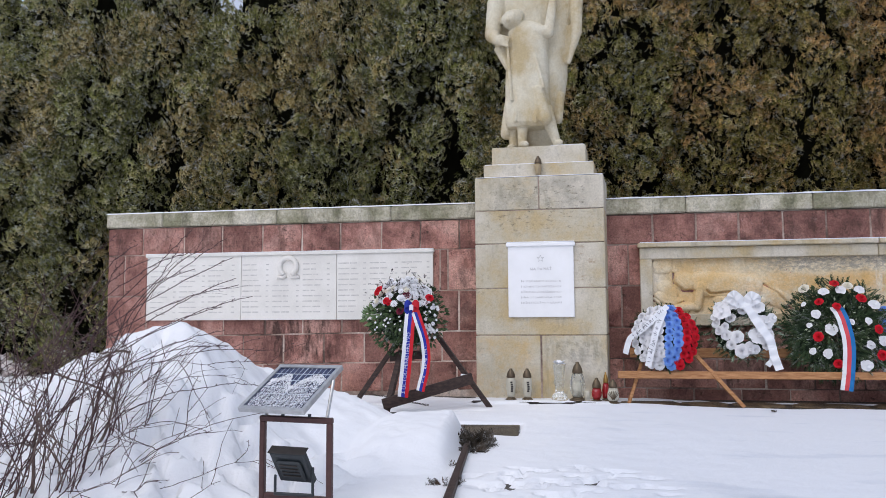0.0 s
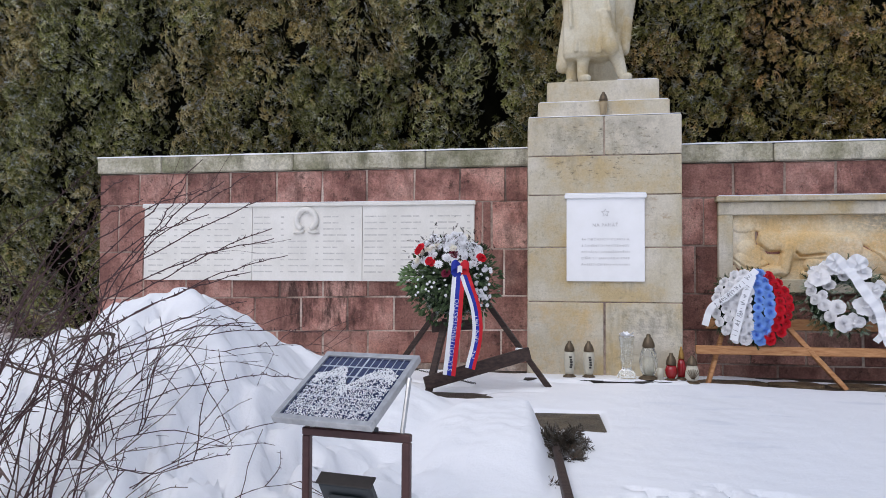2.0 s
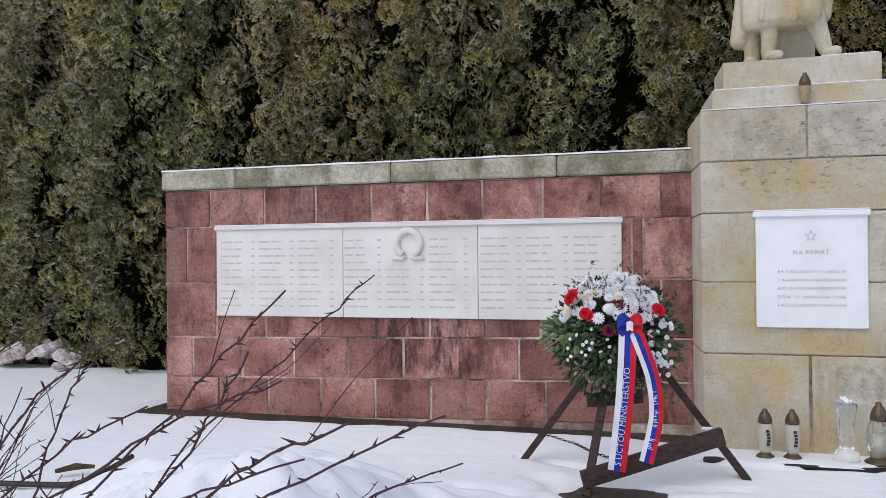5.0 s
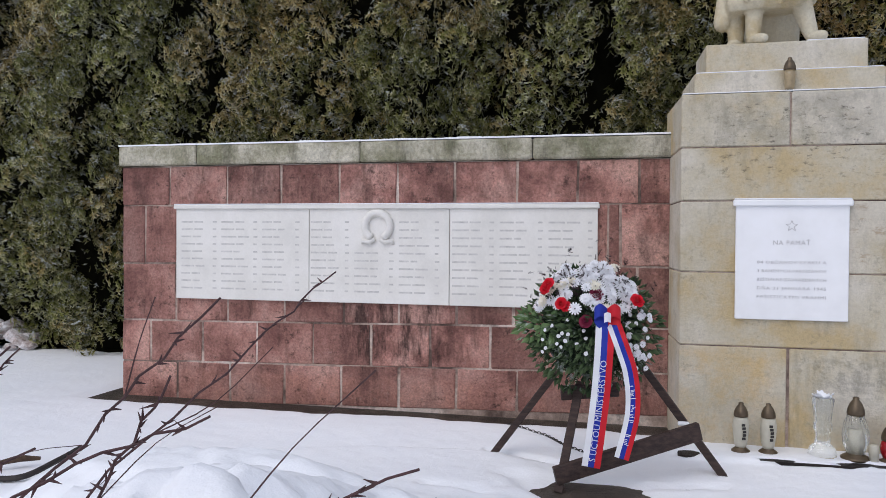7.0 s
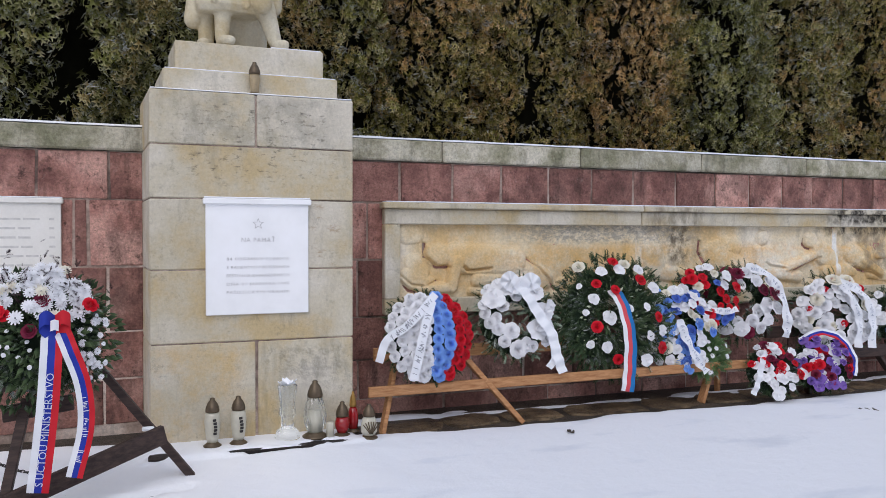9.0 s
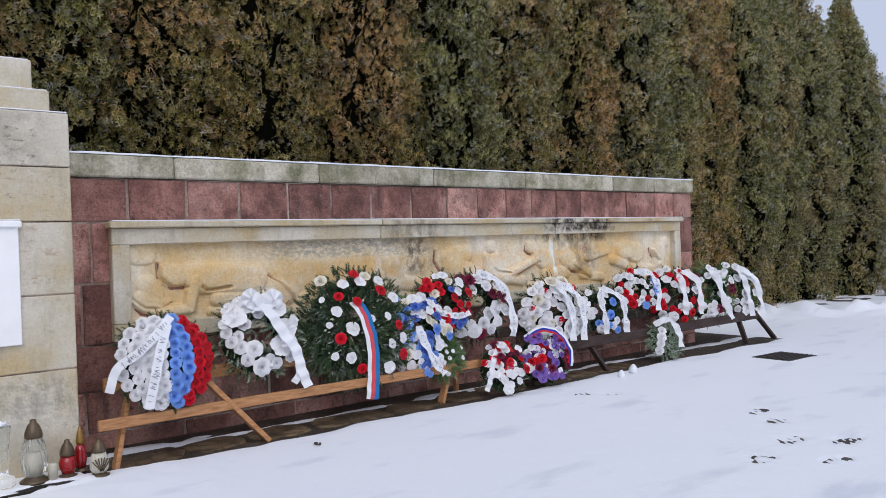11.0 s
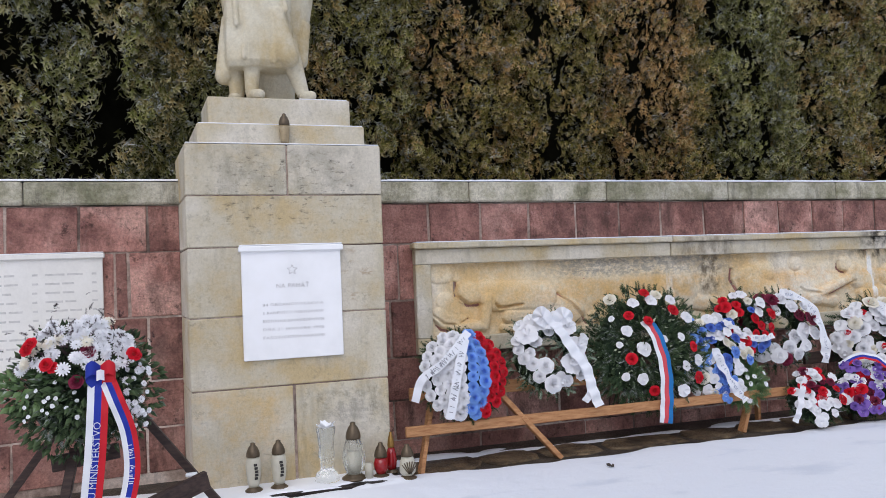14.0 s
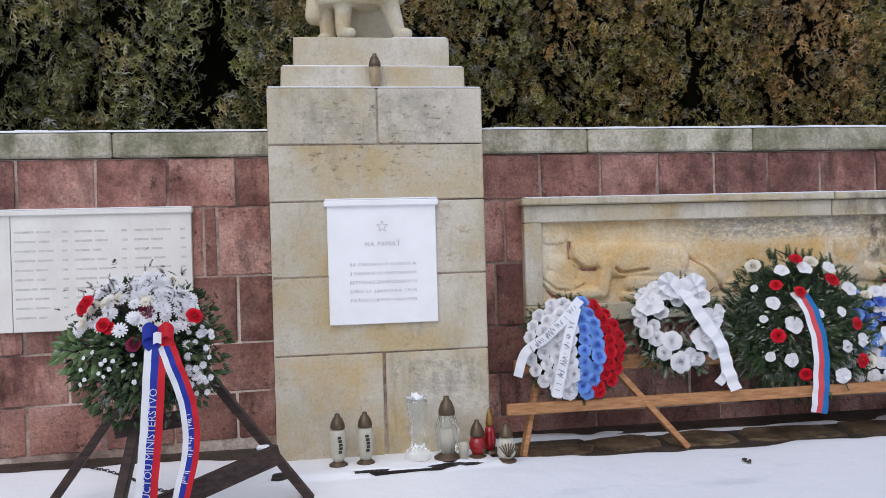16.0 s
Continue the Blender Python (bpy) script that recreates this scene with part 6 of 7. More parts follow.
for k in range(7):
    m = pose(0, 0, 0, 0, 0, -math.degrees(o.rotation_euler.z)) @ pose(0, -0.05, 0.03, 0, -36 + 12 * k, 0)
    part("ray", Geo().box(-0.003, 0.003, -0.003, 0.003, 0.01, 0.085), PEWTER, o, m=m)
lantern(0.0, 0.035, 0.195, plain("browned_candle_glass", (158, 140, 108), 0.3, vary=0.25), [(0.026, 0.0), (0.028, 0.2), (0.034, 0.75), (0.031, 1.0)], 0.078, "small weathered grave lantern on the plinth ledge", z=2.14, base=None)
# scraps of snow and dark litter lie along the foot of the plinth
for k, (x, y, s) in enumerate(((1.98, -0.5, 0.03),)):
    g = Geo()
    for i in range(9):
        a = i * 0.7
        g.box(-s * 0.16, s * 0.16, -0.008, 0.008, -0.003, 0.007, 0.002, m=pose(s * 0.7 * math.cos(a) * rand(0.3, 1), 0.03 * math.sin(a), 0.006, 0, 0, rand(-30, 30)))
    o = part("leaf_litter", g, GROUND, m=pose(x, y, snow_z(x, y) + 0.004))
    tagged(o, "scrap of dark wet leaf litter on snow", "litter", kind="stuff")


# ---- solar panel and floodlight on a steel frame ----
solar = empty("solar_lamp_stand", -0.86, -4.22, -0.09, "small solar panel and floodlight on brown steel stand", "lamp stand")
inv = solar.matrix_basis.inverted()
fx0, fx1 = Vector((-1.03, -4.19, 0)), Vector((-0.695, -4.25, 0))


def bar(name, p, q, s, material, label=""):
    return plank(solar, name, p, q, s, s, material, (0.1, 1, 0.05), label)


bar("post", (fx0.x, fx0.y, -0.14), (fx0.x, fx0.y, 0.29), 0.026, STEEL)
bar("post", (fx1.x, fx1.y, -0.14), (fx1.x, fx1.y, 0.29), 0.026, STEEL)
bar("top_bar", (fx0.x - 0.013, fx0.y, 0.302), (fx1.x + 0.013, fx1.y, 0.302), 0.026, STEEL)
bar("lower_bar", (fx0.x + 0.013, fx0.y, -0.038), (fx1.x - 0.013, fx1.y, -0.038), 0.026, STEEL)
bar("strut", (-0.712, -4.24, 0.31), (-0.705, -4.17, 0.475), 0.014, ALU, "thin white strut")
bar("strut", (-1.01, -4.2, 0.31), (-1.04, -4.16, 0.40), 0.014, ALU, "thin white strut")
for k in (0.3, 0.7):
    p = fx0.lerp(fx1, k)
    part("bolt", Geo().lathe([(0.008, 0), (0.008, 0.012), (0.003, 0.014)], 8), BLACK, solar, m=inv @ pose(p.x, p.y, 0.315))
TL, TR, BL = Vector((-1.035, -3.978, 0.522)), Vector((-0.688, -4.085, 0.526)), Vector((-1.062, -4.275, 0.348))
ex, ey = (TR - TL), (BL - TL)
pw, ph = ex.length, ey.length
ez = ex.cross(ey).normalized()
ey2 = ez.cross(ex.normalized())
pm = Matrix((ex.normalized(), ey2, ez)).transposed().to_4x4()
pm.translation = TL
up = -1 if ez.z > 0 else 1
panel = part("panel", Geo().box(0.02, pw - 0.02, 0.02, ph - 0.02, -0.004, 0.004), CELL, solar, "dark blue solar cells behind glass", m=inv @ pm)
top = 0.005 * (1 if ez.z > 0 else -1)
for a, b, c, d in ((0, pw, 0, 0.022), (0, pw, ph - 0.022, ph), (0, 0.02, 0.022, ph - 0.022), (pw - 0.02, pw, 0.022, ph - 0.022)):
    part("panel_frame", Geo().box(a, b, c, d, -0.012, 0.012, 0.002), ALU, panel)
for i in range(1, 12):
    x = 0.02 + (pw - 0.04) * i / 12
    part("grid_line", Geo().box(x - 0.0012 - 0.002 * (i == 6), x + 0.0012 + 0.002 * (i == 6), 0.022, ph - 0.022, top - 0.0008, top + 0.0008), GRID, panel)
for j in range(1, 6):
    y = 0.02 + (ph - 0.04) * j / 6
    part("grid_line", Geo().box(0.02, pw - 0.02, y - 0.002, y + 0.002, top - 0.001, top + 0.001), GRID, panel)
flakes = Geo()
random.seed(3)
for k in range(10000):
    x, y = rand(0.03, pw - 0.03), rand(0.06, ph - 0.024)
    edge = 0.09 + 0.06 * math.exp(-((x - pw * 0.47) / 0.03) ** 2) + 0.02 * math.sin(x * 40)
    if y < edge or (y > edge + 0.05 and random.random() < 0.62):
        continue
    s = rand(0.0007, 0.0018)
    flakes.box(-s, s, -s * 0.6, s * 0.6, -0.001, 0.0012, 0, m=pose(x, y, top * 1.3, rand(-25, 25), rand(-25, 25), rand(0, 180)))
tagged(part("snow_crust", flakes, SNOW, panel, "crust of frozen snow on the cells"), kind="stuff")
flood = part("floodlight", Geo().box(-0.09, 0.09, -0.014, 0.014, -0.085, 0.085, 0.006), BLACK, solar, "black floodlight housing seen from behind", m=inv @ pose(-0.868, -4.235, 0.10, 35, 0, -11))
part("back_box", Geo().box(-0.062, 0.062, -0.028, -0.014, -0.06, 0.05, 0.008), BLACK, flood)
for z in (-0.03, -0.01, 0.01, 0.03):
    part("cooling_rib", Geo().box(-0.045, 0.045, -0.033, -0.028, z, z + 0.004), IRON, flood)
part("visor", Geo().box(-0.094, 0.094, -0.016, 0.03, 0.0855, 0.0905, 0.002), IRON, flood)
bar("bracket", (-0.955, -4.225, -0.03), (-0.955, -4.225, 0.06), 0.012, BLACK)
bar("bracket", (-0.775, -4.24, -0.03), (-0.775, -4.24, 0.10), 0.012, BLACK)
bar("cross_bar", (-0.96, -4.228, -0.022), (-0.77, -4.242, -0.022), 0.014, BLACK)

# ---- bent iron rod left in the snow, heap of snow and litter at the hedge foot ----
rod = part("bent_rod", Geo().tube(bezier([(-4.5, -1.79, -0.015), (-4.1, -1.75, -0.01), (-3.92, -1.71, 0.0), (-3.9, -1.5, 0.02), (-3.92, -1.27, 0.035)], 5), 0.016, 8), IRON)
tagged(rod, "bent dark iron rod lying on the snow", "rod")
stick = part("broken_stick", Geo().tube([(-4.22, -1.55, 0.0), (-4.15, -1.47, 0.012), (-4.06, -1.42, 0.005)], [0.012, 0.02, 0.010], 6), BARK)
tagged(stick, "short dark stick on the snow", "stick")
heap = Geo()
random.seed(12)
for k in range(60):
    r = rand(0.05, 0.13)
    a, q = rand(0, 6.28), 0.62 * math.sqrt(random.random())
    h = 0.34 * (1 - (q / 0.68) ** 2) * rand(0.5, 1)
    heap.lathe([(0.01, -r * 0.6), (r, -r * 0.1), (r * 0.7, r * 0.5), (0.01, r * 0.6)], 7, m=pose(q * math.cos(a) * 1.2, q * math.sin(a) * 0.5, h, rand(-30, 30), rand(-30, 30), rand(0, 90)))
heap_ob = part("snow_heap", heap, CRUST, m=pose(-8.0, 2.35, -0.05))
tagged(heap_ob, "old crusted snow heap speckled with needles", "snow heap", kind="stuff")

# ---- flower bed edge with dried plants ----
edge = empty("timber_edging", -0.26, -3.4, -0.08, "dark weathered timber edging of a flower bed", "edging")
plank(edge, "board", (-0.335, -2.42, -0.035), (-0.16, -4.4, -0.035), 0.07, 0.035, DARKWOOD)


def dry_shrub(x, y, r, n, hgt, seed):
    rr = np.random.default_rng(seed)
    a = rr.uniform(0, 2 * math.pi, n)
    q = r * np.sqrt(rr.random(n))
    p = np.stack([q * np.cos(a), q * np.sin(a), rr.uniform(0, hgt * 0.5, n)], 1)
    f = np.stack([np.cos(a) * 0.8, np.sin(a) * 0.8, rr.uniform(0.1, 1.0, n)], 1)
    o = empty("dried_shrub", x, y, ground_z(x, y), "low dried brown shrub with snow on it", "shrub", "dried shrubs")
    part("dry_foliage", spray_mesh("dry_foliage", p, f, hgt * rr.uniform(0.5, 1.0, n), DRY, seed), None, o)
    g = Geo()
    for k in range(10):
        b = rr.uniform(0, 6.28)
        g.tube([(0, 0, 0), (r * 0.5 * math.cos(b), r * 0.5 * math.sin(b), hgt * 0.5), (r * math.cos(b), r * math.sin(b), hgt * rr.uniform(0.6, 1))], [0.006, 0.004, 0.002], 4)
    part("twig_frame", g, BARK, o)


for k, (x, y, r, n, h) in enumerate(((-0.28, -2.58, 0.05, 150, 0.10), (-0.26, -2.70, 0.055, 170, 0.10), (-0.25, -2.82, 0.05, 140, 0.08), (-0.24, -2.95, 0.05, 90, 0.07), (-0.31, -3.4, 0.05, 60, 0.06), (-0.26, -3.85, 0.05, 60, 0.06))):
    dry_shrub(x, y, r, n, h, k + 1)

# flat slab in the snow, and the drain cover further off
sl = Geo().add([(-0.90, -1.76, 0), (-0.075, -1.68, 0), (-0.045, -2.22, 0), (-0.86, -2.30, 0), (-0.90, -1.76, 0.05), (-0.075, -1.68, 0.05), (-0.045, -2.22, 0.05), (-0.86, -2.30, 0.05)], [(3, 2, 1, 0), (4, 5, 6, 7), (0, 1, 5, 4), (1, 2, 6, 5), (2, 3, 7, 6), (3, 0, 4, 7)])
tagged(part("stone_slab", sl, SLAB, m=pose(0, 0, -0.098)), "flat wet brown slab lying clear of snow", "slab")
drain = empty("drain_cover", 7.4, -0.92, snow_z(7.4, -0.92) - 0.02, "dark iron drain cover set in the snowy paving", "drain cover", rz=-4)
part("frame", Geo().box(-0.27, 0.27, -0.22, 0.22, 0, 0.022, 0.004), IRON, drain)
for k in range(7):
    part("grate_bar", Geo().box(-0.24, 0.24, -0.19 + 0.056 * k, -0.16 + 0.056 * k, 0.022, 0.03, 0.003), IRON, drain)

# ---- flagstones laid bare along the right wall ----
pavement = new("pavement")
tagged(pavement, "irregular wet brown flagstones along the wall", "pavement", kind="structure")
random.seed(17)
x = 0.72
while x < 5.6:
    ln = rand(0.38, 0.75)
    yb = -0.04 + rand(-0.02, 0.03)
    pts = []
    for k in range(9):
        a = 2 * math.pi * k / 9
        pts.append((x + ln / 2 + ln * 0.49 * math.copysign(abs(math.cos(a)) ** 0.6, math.cos(a)) * rand(0.88, 1.02), yb + 0.08 + 0.19 * math.copysign(abs(math.sin(a)) ** 0.6, math.sin(a)) * rand(0.72, 1.1)))
    z0, z1 = -0.10, -0.058 + rand(-0.008, 0.006)
    n = len(pts)
    vs = [(p[0], p[1], z0) for p in pts] + [(p[0], p[1], z1 - 0.008) for p in pts] + [(x + ln / 2 + (p[0] - x - ln / 2) * 0.95, yb + 0.1 + (p[1] - yb - 0.1) * 0.92, z1) for p in pts]
    fs = [tuple(range(2 * n, 3 * n))] + [(i, (i + 1) % n, n + (i + 1) % n, n + i) for i in range(n)] + [(n + i, n + (i + 1) % n, 2 * n + (i + 1) % n, 2 * n + i) for i in range(n)]
    part("flagstone", Geo().add(vs, fs), FLAG, pavement)
    x += ln - 0.004

# ---- bare thorny bush ----
TWIG = plain("dark_twig_bark", (76, 52, 52), 0.8, vary=0.35, scale=60)
TWIG_OLD = plain("grey_old_cane", (104, 88, 80), 0.9, vary=0.3, scale=40)
bush = empty("thorny_bush", -2.1, -4.42, 0.0, "bare thorny rose bush with dark arching canes", "bush")
binv = bush.matrix_basis.inverted()
random.seed(41)


def cane(pts, r0, old=False, twigs=5, name="cane"):
    line = bezier(pts, 7)
    n = len(line)
    line = [p + Vector((rand(-1, 1), rand(-1, 1), rand(-1, 1))) * 0.005 * (0 < i < n - 1) for i, p in enumerate(line)]
    g = Geo().tube(line, [r0 * (1 - 0.8 * i / n) + 0.0009 for i in range(n)], 5)
    for i in range(2, n - 1):
        for k in range(2):
            p = line[i].lerp(line[i - 1], rand(0, 1))
            d = Vector((rand(-1, 1), rand(-1, 1), rand(-0.4, 1))).normalized()
            g.tube([p, p + d * rand(0.010, 0.018)], [0.0024, 0.0003], 3, cap=False)
    for k in range(twigs):
        i = random.randrange(n // 3, n - 2)
        p, d = line[i], (line[i + 1] - line[i]).normalized()
        o = (d + 0.6 * Vector((rand(-1, 1), rand(-1, 1), rand(-0.5, 0.8)))).normalized()
        ln = rand(0.08, 0.22)
        q = [p, p + o * ln * 0.5, p + o * ln + Vector((0, 0, rand(-0.04, 0.03)))]
        g.tube(bezier(q, 3), [r0 * 0.42] * 3 + [r0 * 0.3] * 3 + [0.0007], 4)
    part(name, g, TWIG_OLD if old else TWIG, bush, m=binv)


base = Vector((-2.1, -4.42, 0.02))
for tip, lift in (((-1.11, -4.36, 1.02), 0.55), ((-1.27, -4.40, 0.97), 0.5), ((-1.41, -3.80, 1.17), 0.6), ((-1.15, -4.55, 1.05), 0.55), ((-1.33, -4.34, 1.05), 0.62), ((-1.02, -4.52, 0.92), 0.6),
                  ((-1.07, -4.54, 0.80), 0.62), ((-1.08, -4.36, 0.90), 0.6), ((-1.19, -3.97, 0.86), 0.6), ((-1.27, -4.06, 0.62), 0.72), ((-1.2, -3.75, 0.40), 0.9), ((-1.44, -3.75, 0.69), 0.7),
                  ((-1.37, -4.25, 1.16), 0.5), ((-1.40, -4.30, 1.08), 0.55), ((-1.49, -4.39, 1.02), 0.5), ((-1.62, -4.28, 1.10), 0.55), ((-1.78, -4.2, 1.16), 0.6), ((-1.86, -4.0, 1.05), 0.6), ((-1.05, -4.0, 0.60), 0.75)):
    b0 = base + Vector((rand(-0.1, 0.3), rand(-0.15, 0.12), -0.08))
    tip = Vector(tip)
    mid = b0.lerp(tip, rand(0.36, 0.46))
    mid.z = b0.z + (tip.z - b0.z) * (0.35 + 0.62 * lift)
    cane([b0, b0.lerp(mid, 0.5) + Vector((0, 0, 0.06)), mid, mid.lerp(tip, 0.6) + Vector((rand(-0.03, 0.03), rand(-0.03, 0.03), rand(0.0, 0.05))), tip], rand(0.0015, 0.0025), twigs=2)


def sprig(g, p, d, length, r, depth, arch):
    """A wavering thorny shoot that forks as it goes."""
    drift = Vector((rand(-1, 1), rand(-1, 1), rand(-0.8, 0.5))) * 0.045
    step = 0.045
    n = max(3, int(length / step))
    line, dirs = [p.copy()], []
    for i in range(n):
        d = (d + Vector((rand(-1, 1), rand(-1, 1), rand(-1, 1))) * 0.20 + drift + Vector((0, 0, arch * (0.30 - i / n)))).normalized()
        p = p + d * step
        if p.x > -1.15 and p.y < -4.1 or p.z > (0.98 if p.x + 0.97 < -0.94 * (p.y + 5.03) else 0.66):
            break
        line.append(p.copy())
        dirs.append(d.copy())
        if depth and i > 1 and random.random() < (0.34, 0.34, 0.22)[depth - 1]:
            o = Vector((rand(-1, 1), rand(-1, 1), rand(-0.6, 1)))
            o = (o - d * o.dot(d)).normalized()
            sprig(g, p.copy(), (d + o * rand(0.6, 1.3)).normalized(), length * rand(0.25, 0.6), r * rand(0.5, 0.75), depth - 1, arch)
    m = len(line)
    if m < 3:
        return
    g.tube(line, [r * (1 - 0.75 * i / m) + 0.0007 for i in range(m)], 5 if r > 0.003 else 4)
    for i in range(m - 1):
        if random.random() < 0.75:
            q = line[i].lerp(line[i + 1], rand(0, 1))
            o = Vector((rand(-1, 1), rand(-1, 1), rand(-0.5, 1))).normalized()
            g.tube([q, q + o * rand(0.007, 0.014)], [0.0017, 0.0003], 3, cap=False)


for k in range(38):
    b0 = base + Vector((rand(-0.42, 0.34), rand(-0.22, 0.30), -0.10))
    el, az = radians(rand(30, 74)), rand(-0.35, 1.7)
    d = Vector((math.cos(az) * math.cos(el), math.sin(az) * math.cos(el) * 0.8, math.sin(el)))
    g = Geo()
    sprig(g, b0, d, rand(0.55, 1.2), rand(0.0015, 0.0026), 3 if k % 2 == 0 else 2, rand(0.10, 0.26))
    part("cane", g, TWIG_OLD if k % 5 == 0 else TWIG, bush, m=binv)
for p, d in (((-2.06, -4.36, -0.03), (0.10, 0.05, 1)), ((-2.24, -4.4, -0.03), (-0.05, 0.1, 1)), ((-1.95, -4.2, -0.02), (0.3, 0.2, 0.9))):
    g = Geo()
    sprig(g, Vector(p), Vector(d).normalized(), 0.75, 0.0085, 3, 0.0)
    part("old_stem", g, TWIG_OLD, bush, m=binv)

# ---- garden wall, houses and hill beyond the hedge ----
gw = empty("garden_wall", 18.6, -8.0, -0.3, "plain grey rendered garden wall capped with snow", "wall", kind="structure")
part("tall_panel", Geo().box(-0.12, 0.12, 8.85, 14.5, 0, 2.32, 0.01), CONCRETE, gw)
part("low_panel", Geo().box(-0.12, 0.12, -14, 8.85, 0, 1.95, 0.01), CONCRETE, gw)
part("coping", Geo().box(-0.17, 0.17, -14, 8.85, 1.952, 2.02, 0.01), CONCRETE, gw, "overhanging grey coping")
part("snow_cap", Geo().box(-0.11, 0.11, 8.85, 14.5, 2.322, 2.37, 0.02), SNOW, gw, "snow on the wall")
part("snow_cap", Geo().box(-0.16, 0.16, -14, 8.8, 2.022, 2.07, 0.02), SNOW, gw, "snow on the wall")
garden = sheet("garden_ground", lambda x, y: 1.9 + 0.085 * (x - 18) + 0.12 * noise.noise((x, y, 2)), axis_steps([(18.73, 34, 0.6), (34, 120, 8)]), axis_steps([(-30, 0, 3), (0, 8, 0.6), (8, 60, 6)]), SNOW)
tagged(garden, "raised snowy garden behind the wall", "garden", kind="structure")
random.seed(77)
PALLET = wood("grey_weathered_boards", (150, 146, 142), (96, 90, 86))
pile = empty("board_stack", 21.3, 1.8, 2.15, "stack of grey boards under a sheet of snow", "board stack", rz=-14)
for k in range(9):
    part("board", Geo().box(-0.5, 0.5, -0.6, 0.6, 0.09 * k, 0.09 * k + 0.065, 0.006), PALLET, pile)
part("sheet", Geo().box(-0.55, 0.55, -0.65, 0.65, 0.81, 0.86, 0.02), SNOW, pile, "snow on the stack")
pile = empty("timber_stack", 21.8, 3.5, 2.2, "dark stack of old timber with snow on it", "timber stack", rz=-10)
for k in range(5):
    for j in range(5):
        part("beam", Geo().box(-0.6, 0.6, -0.75 + 0.3 * j, -0.5 + 0.3 * j, 0.16 * k, 0.16 * k + 0.13, 0.01, m=pose(0, 0, 0, 0, 0, rand(-4, 4))), DARKWOOD, pile)
part("snow_top", Geo().box(-0.65, 0.65, -0.8, 0.8, 0.80, 0.88, 0.03), SNOW, pile, "snow on the stack")

PLASTER = plain("cream_plaster", (206, 202, 188), 0.9, vary=0.06)
TILE_RED = plain("red_roof_tiles", (176, 84, 72), 0.8, vary=0.15)
PANE = plain("dark_window_pane", (92, 100, 110), 0.1, vary=0.1)
GUTTER = plain("brown_gutter", (92, 78, 70), 0.5)


def house(x, y, z, w, d, h, rise, roof, rz, label):
    o = empty("house", x, y, z, label, "house", "houses beyond the garden", rz=rz)
    part("wall", Geo().box(-w / 2, w / 2, -d / 2, d / 2, 0, h), PLASTER, o)
    e = 0.5
    vs = [(-w / 2 - e, -d / 2 - e, h), (w / 2 + e, -d / 2 - e, h), (w / 2 + e, d / 2 + e, h), (-w / 2 - e, d / 2 + e, h), (-w / 4, 0, h + rise), (w / 4, 0, h + rise)]
    part("roof", Geo().add(vs, [(0, 1, 5, 4), (2, 3, 4, 5), (1, 2, 5), (3, 0, 4), (3, 2, 1, 0)]), roof, o)
    part("gutter", Geo().box(-w / 2 - e, w / 2 + e, -d / 2 - e - 0.1, -d / 2 - e, h - 0.1, h + 0.05), GUTTER, o)
    part("gutter", Geo().box(-w / 2 - e - 0.1, -w / 2 - e, -d / 2 - e, d / 2 + e, h - 0.1, h + 0.05), GUTTER, o)
    for k in range(3):
        for side in (0, 1):
            m = pose(-w / 3 + k * w / 3, -d / 2, h * 0.42) if side == 0 else pose(-w / 2, -d / 3 + k * d / 3, h * 0.42, 0, 0, -90)
            win = part("window", Geo().box(-0.4, 0.4, -0.06, 0.02, 0, 0.95, 0.01), GRID, o, "white window frame", m=m)
            for s in (-1, 1):
                part("pane", Geo().box(min(0.04 * s, 0.34 * s), max(0.04 * s, 0.34 * s), -0.075, -0.05, 0.08, 0.87), PANE, win)
    return o


house(60, 15.8, 5.3, 7.5, 8, 2.85, 1.7, SNOW, 18, "single-storey house with a snow-covered hipped roof")
house(78, 18.4, 6.8, 9, 9, 3.4, 2.4, TILE_RED, 24, "far house with a red tiled roof")

# the pale blue-grey base colour carries the haze of distance
HILL = plain("haze_tinted_wooded_hill", (158, 164, 175), 1.0, vary=0.12, scale=0.06)


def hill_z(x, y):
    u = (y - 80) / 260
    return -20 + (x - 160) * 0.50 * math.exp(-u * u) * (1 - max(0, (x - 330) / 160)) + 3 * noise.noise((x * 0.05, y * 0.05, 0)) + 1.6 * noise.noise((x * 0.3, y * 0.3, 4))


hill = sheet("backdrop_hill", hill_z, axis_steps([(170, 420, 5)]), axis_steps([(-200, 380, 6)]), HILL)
tagged(hill, "distant wooded hill with grey winter haze in its colour", "hill", kind="structure")


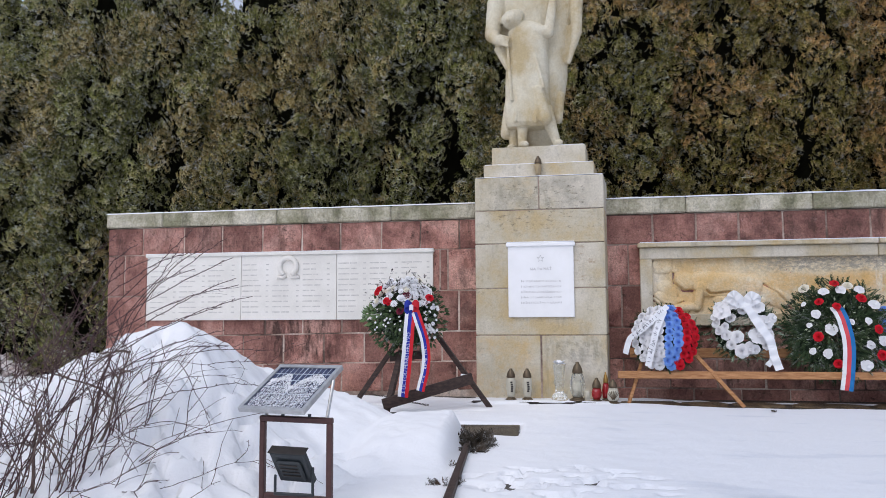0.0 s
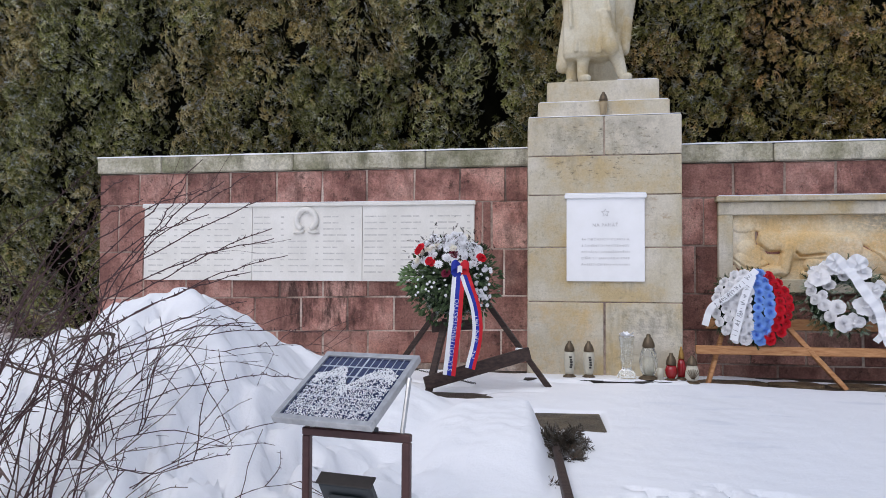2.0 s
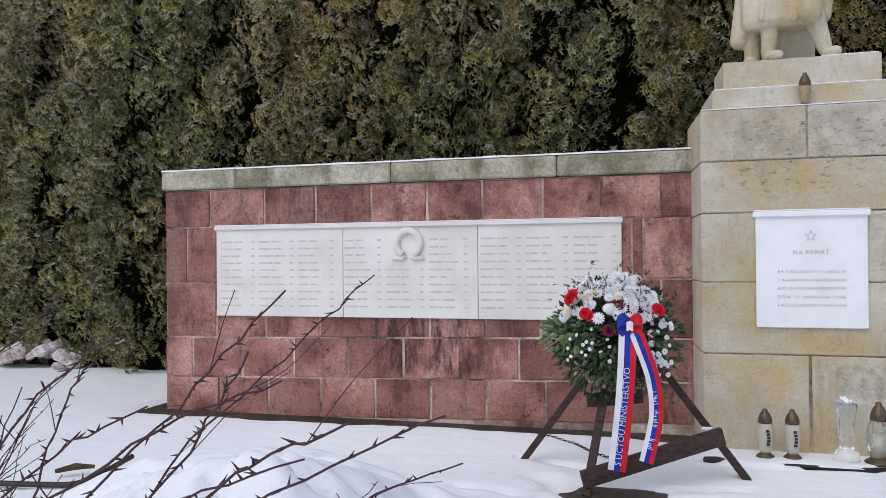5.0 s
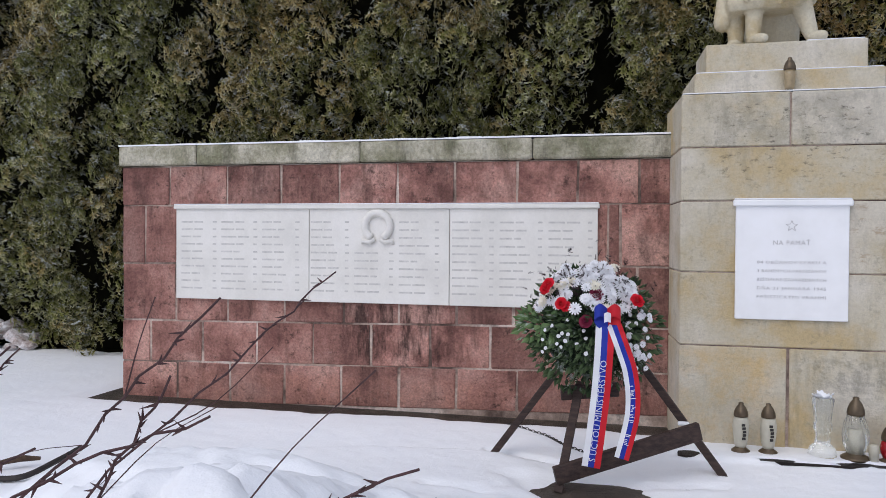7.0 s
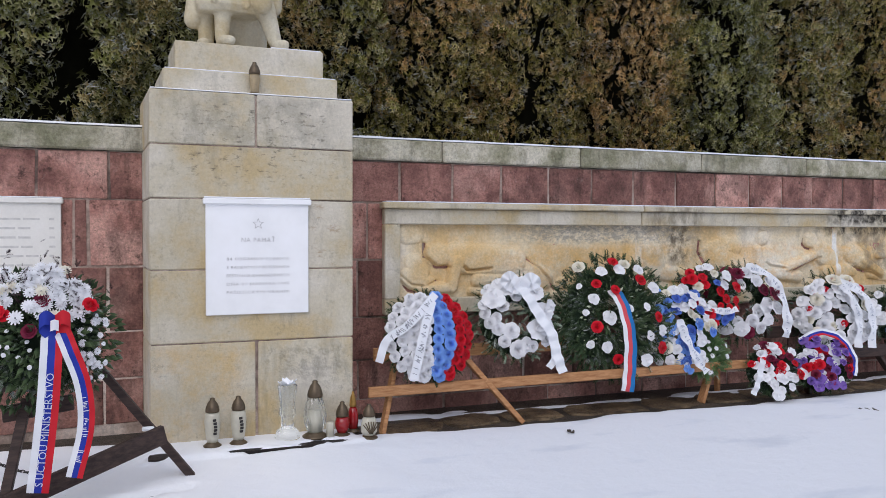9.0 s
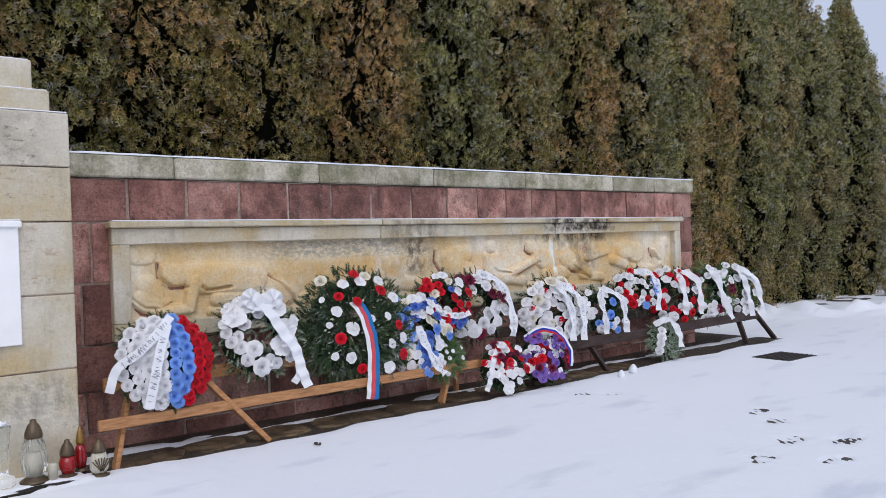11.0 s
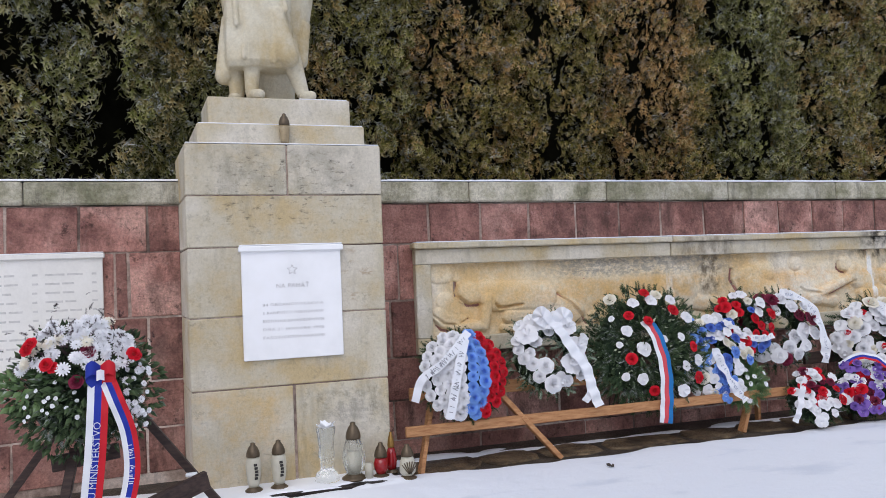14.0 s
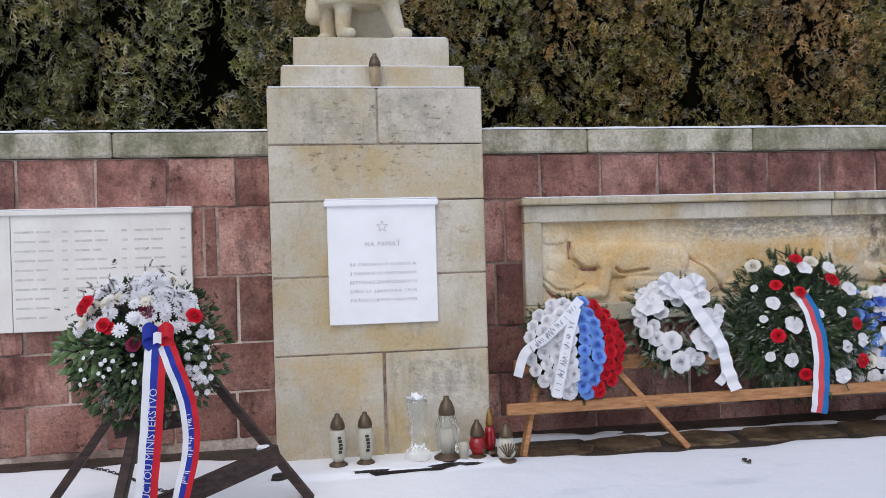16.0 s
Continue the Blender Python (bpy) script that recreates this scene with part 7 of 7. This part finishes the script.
def bare_tree(x, y, z, h, seed):
    random.seed(seed)
    o = empty("bare_tree", x, y, z, "leafless garden tree with fine grey branches", "tree", "bare garden trees")
    g = Geo()
    g.tube([(0, 0, -0.2), (0.1, 0, h * 0.3), (0.05, 0.1, h * 0.6), (0.1, 0, h)], [0.12, 0.09, 0.05, 0.01], 6)
    part("trunk", g, BARK, o)
    g = Geo()
    for k in range(26):
        t = rand(0.25, 0.95)
        a = rand(0, 6.28)
        p = Vector((0.08, 0, h * t))
        ln = h * rand(0.25, 0.45) * (1.1 - t * 0.6)
        q = p + Vector((math.cos(a) * ln, math.sin(a) * ln, ln * rand(0.3, 0.8)))
        g.tube(bezier([p, p.lerp(q, 0.5) + Vector((0, 0, -0.05 * ln)), q], 3), 0.016, 4)
        for j in range(7):
            s = p.lerp(q, rand(0.3, 1))
            b = rand(0, 6.28)
            e = s + Vector((math.cos(b), math.sin(b), rand(0.1, 1.0))) * ln * rand(0.2, 0.4)
            g.tube([s, s.lerp(e, 0.5) + Vector((0, 0, 0.03)), e], [0.009, 0.007, 0.004], 3)
    part("branches", g, BARK, o)


bare_tree(40, 6.3, 3.7, 6.8, 5)
bare_tree(36.0, 9.4, 3.4, 4.0, 6)

# ---- chain and ice lumps lying on the snow ----
chain = empty("chain", -1.4, -0.1, snow_z(-1.4, -0.1), "thin rusty chain lying on the snow", "chain")
path = bezier([(-1.80, 0.27, 0), (-1.62, 0.12, 0), (-1.43, -0.06, 0), (-1.31, -0.22, 0), (-1.15, -0.36, 0), (-1.0, -0.54, 0)], 9)
for i, p in enumerate(path):
    d = path[min(i + 1, len(path) - 1)] - path[max(i - 1, 0)]
    ring = [(0.017 * math.cos(a), 0.008 * math.sin(a), 0) for a in [2 * math.pi * k / 10 for k in range(11)]]
    m = pose(p.x, p.y, snow_z(p.x, p.y) + 0.006, 70 * (i % 2), 0, math.degrees(math.atan2(d.y, d.x)))
    part("link", Geo().tube(ring, 0.0026, 5, cap=False), IRON, chain, m=chain.matrix_basis.inverted() @ m)
random.seed(2)
for x, y, s in ((5.30, -0.42, 0.035), (5.56, -0.36, 0.045)):
    g = Geo().lathe([(s * 0.7, 0), (s, s * 0.5), (s * 0.85, s * 1.2), (s * 0.4, s * 1.9), (0.004, s * 2.1)], 9, flute=0.12, flutes=3)
    tagged(part("ice_lump", g, SNOW, smooth=True, m=pose(x, y, snow_z(x, y) - 0.005)), "small lump of ice on the snow", "ice")

# ---- blocks of the memorial walls ----
random.seed(21)
masonry(wall_left, [(1.475, 1.79, L1), (1.006, 1.475, L2), (0.545, 1.006, L3), (0.212, 0.545, L4), (-0.112, 0.212, L5)], WY, WY + 0.3, RED, 0.07)
masonry(wall_right, [(1.485, 1.79, R1), (1.065, 1.485, R2), (0.645, 1.065, R3), (0.33, 0.645, R4), (0.04, 0.33, R3), (-0.25, 0.04, R4)], WY, WY + 0.3, RED)
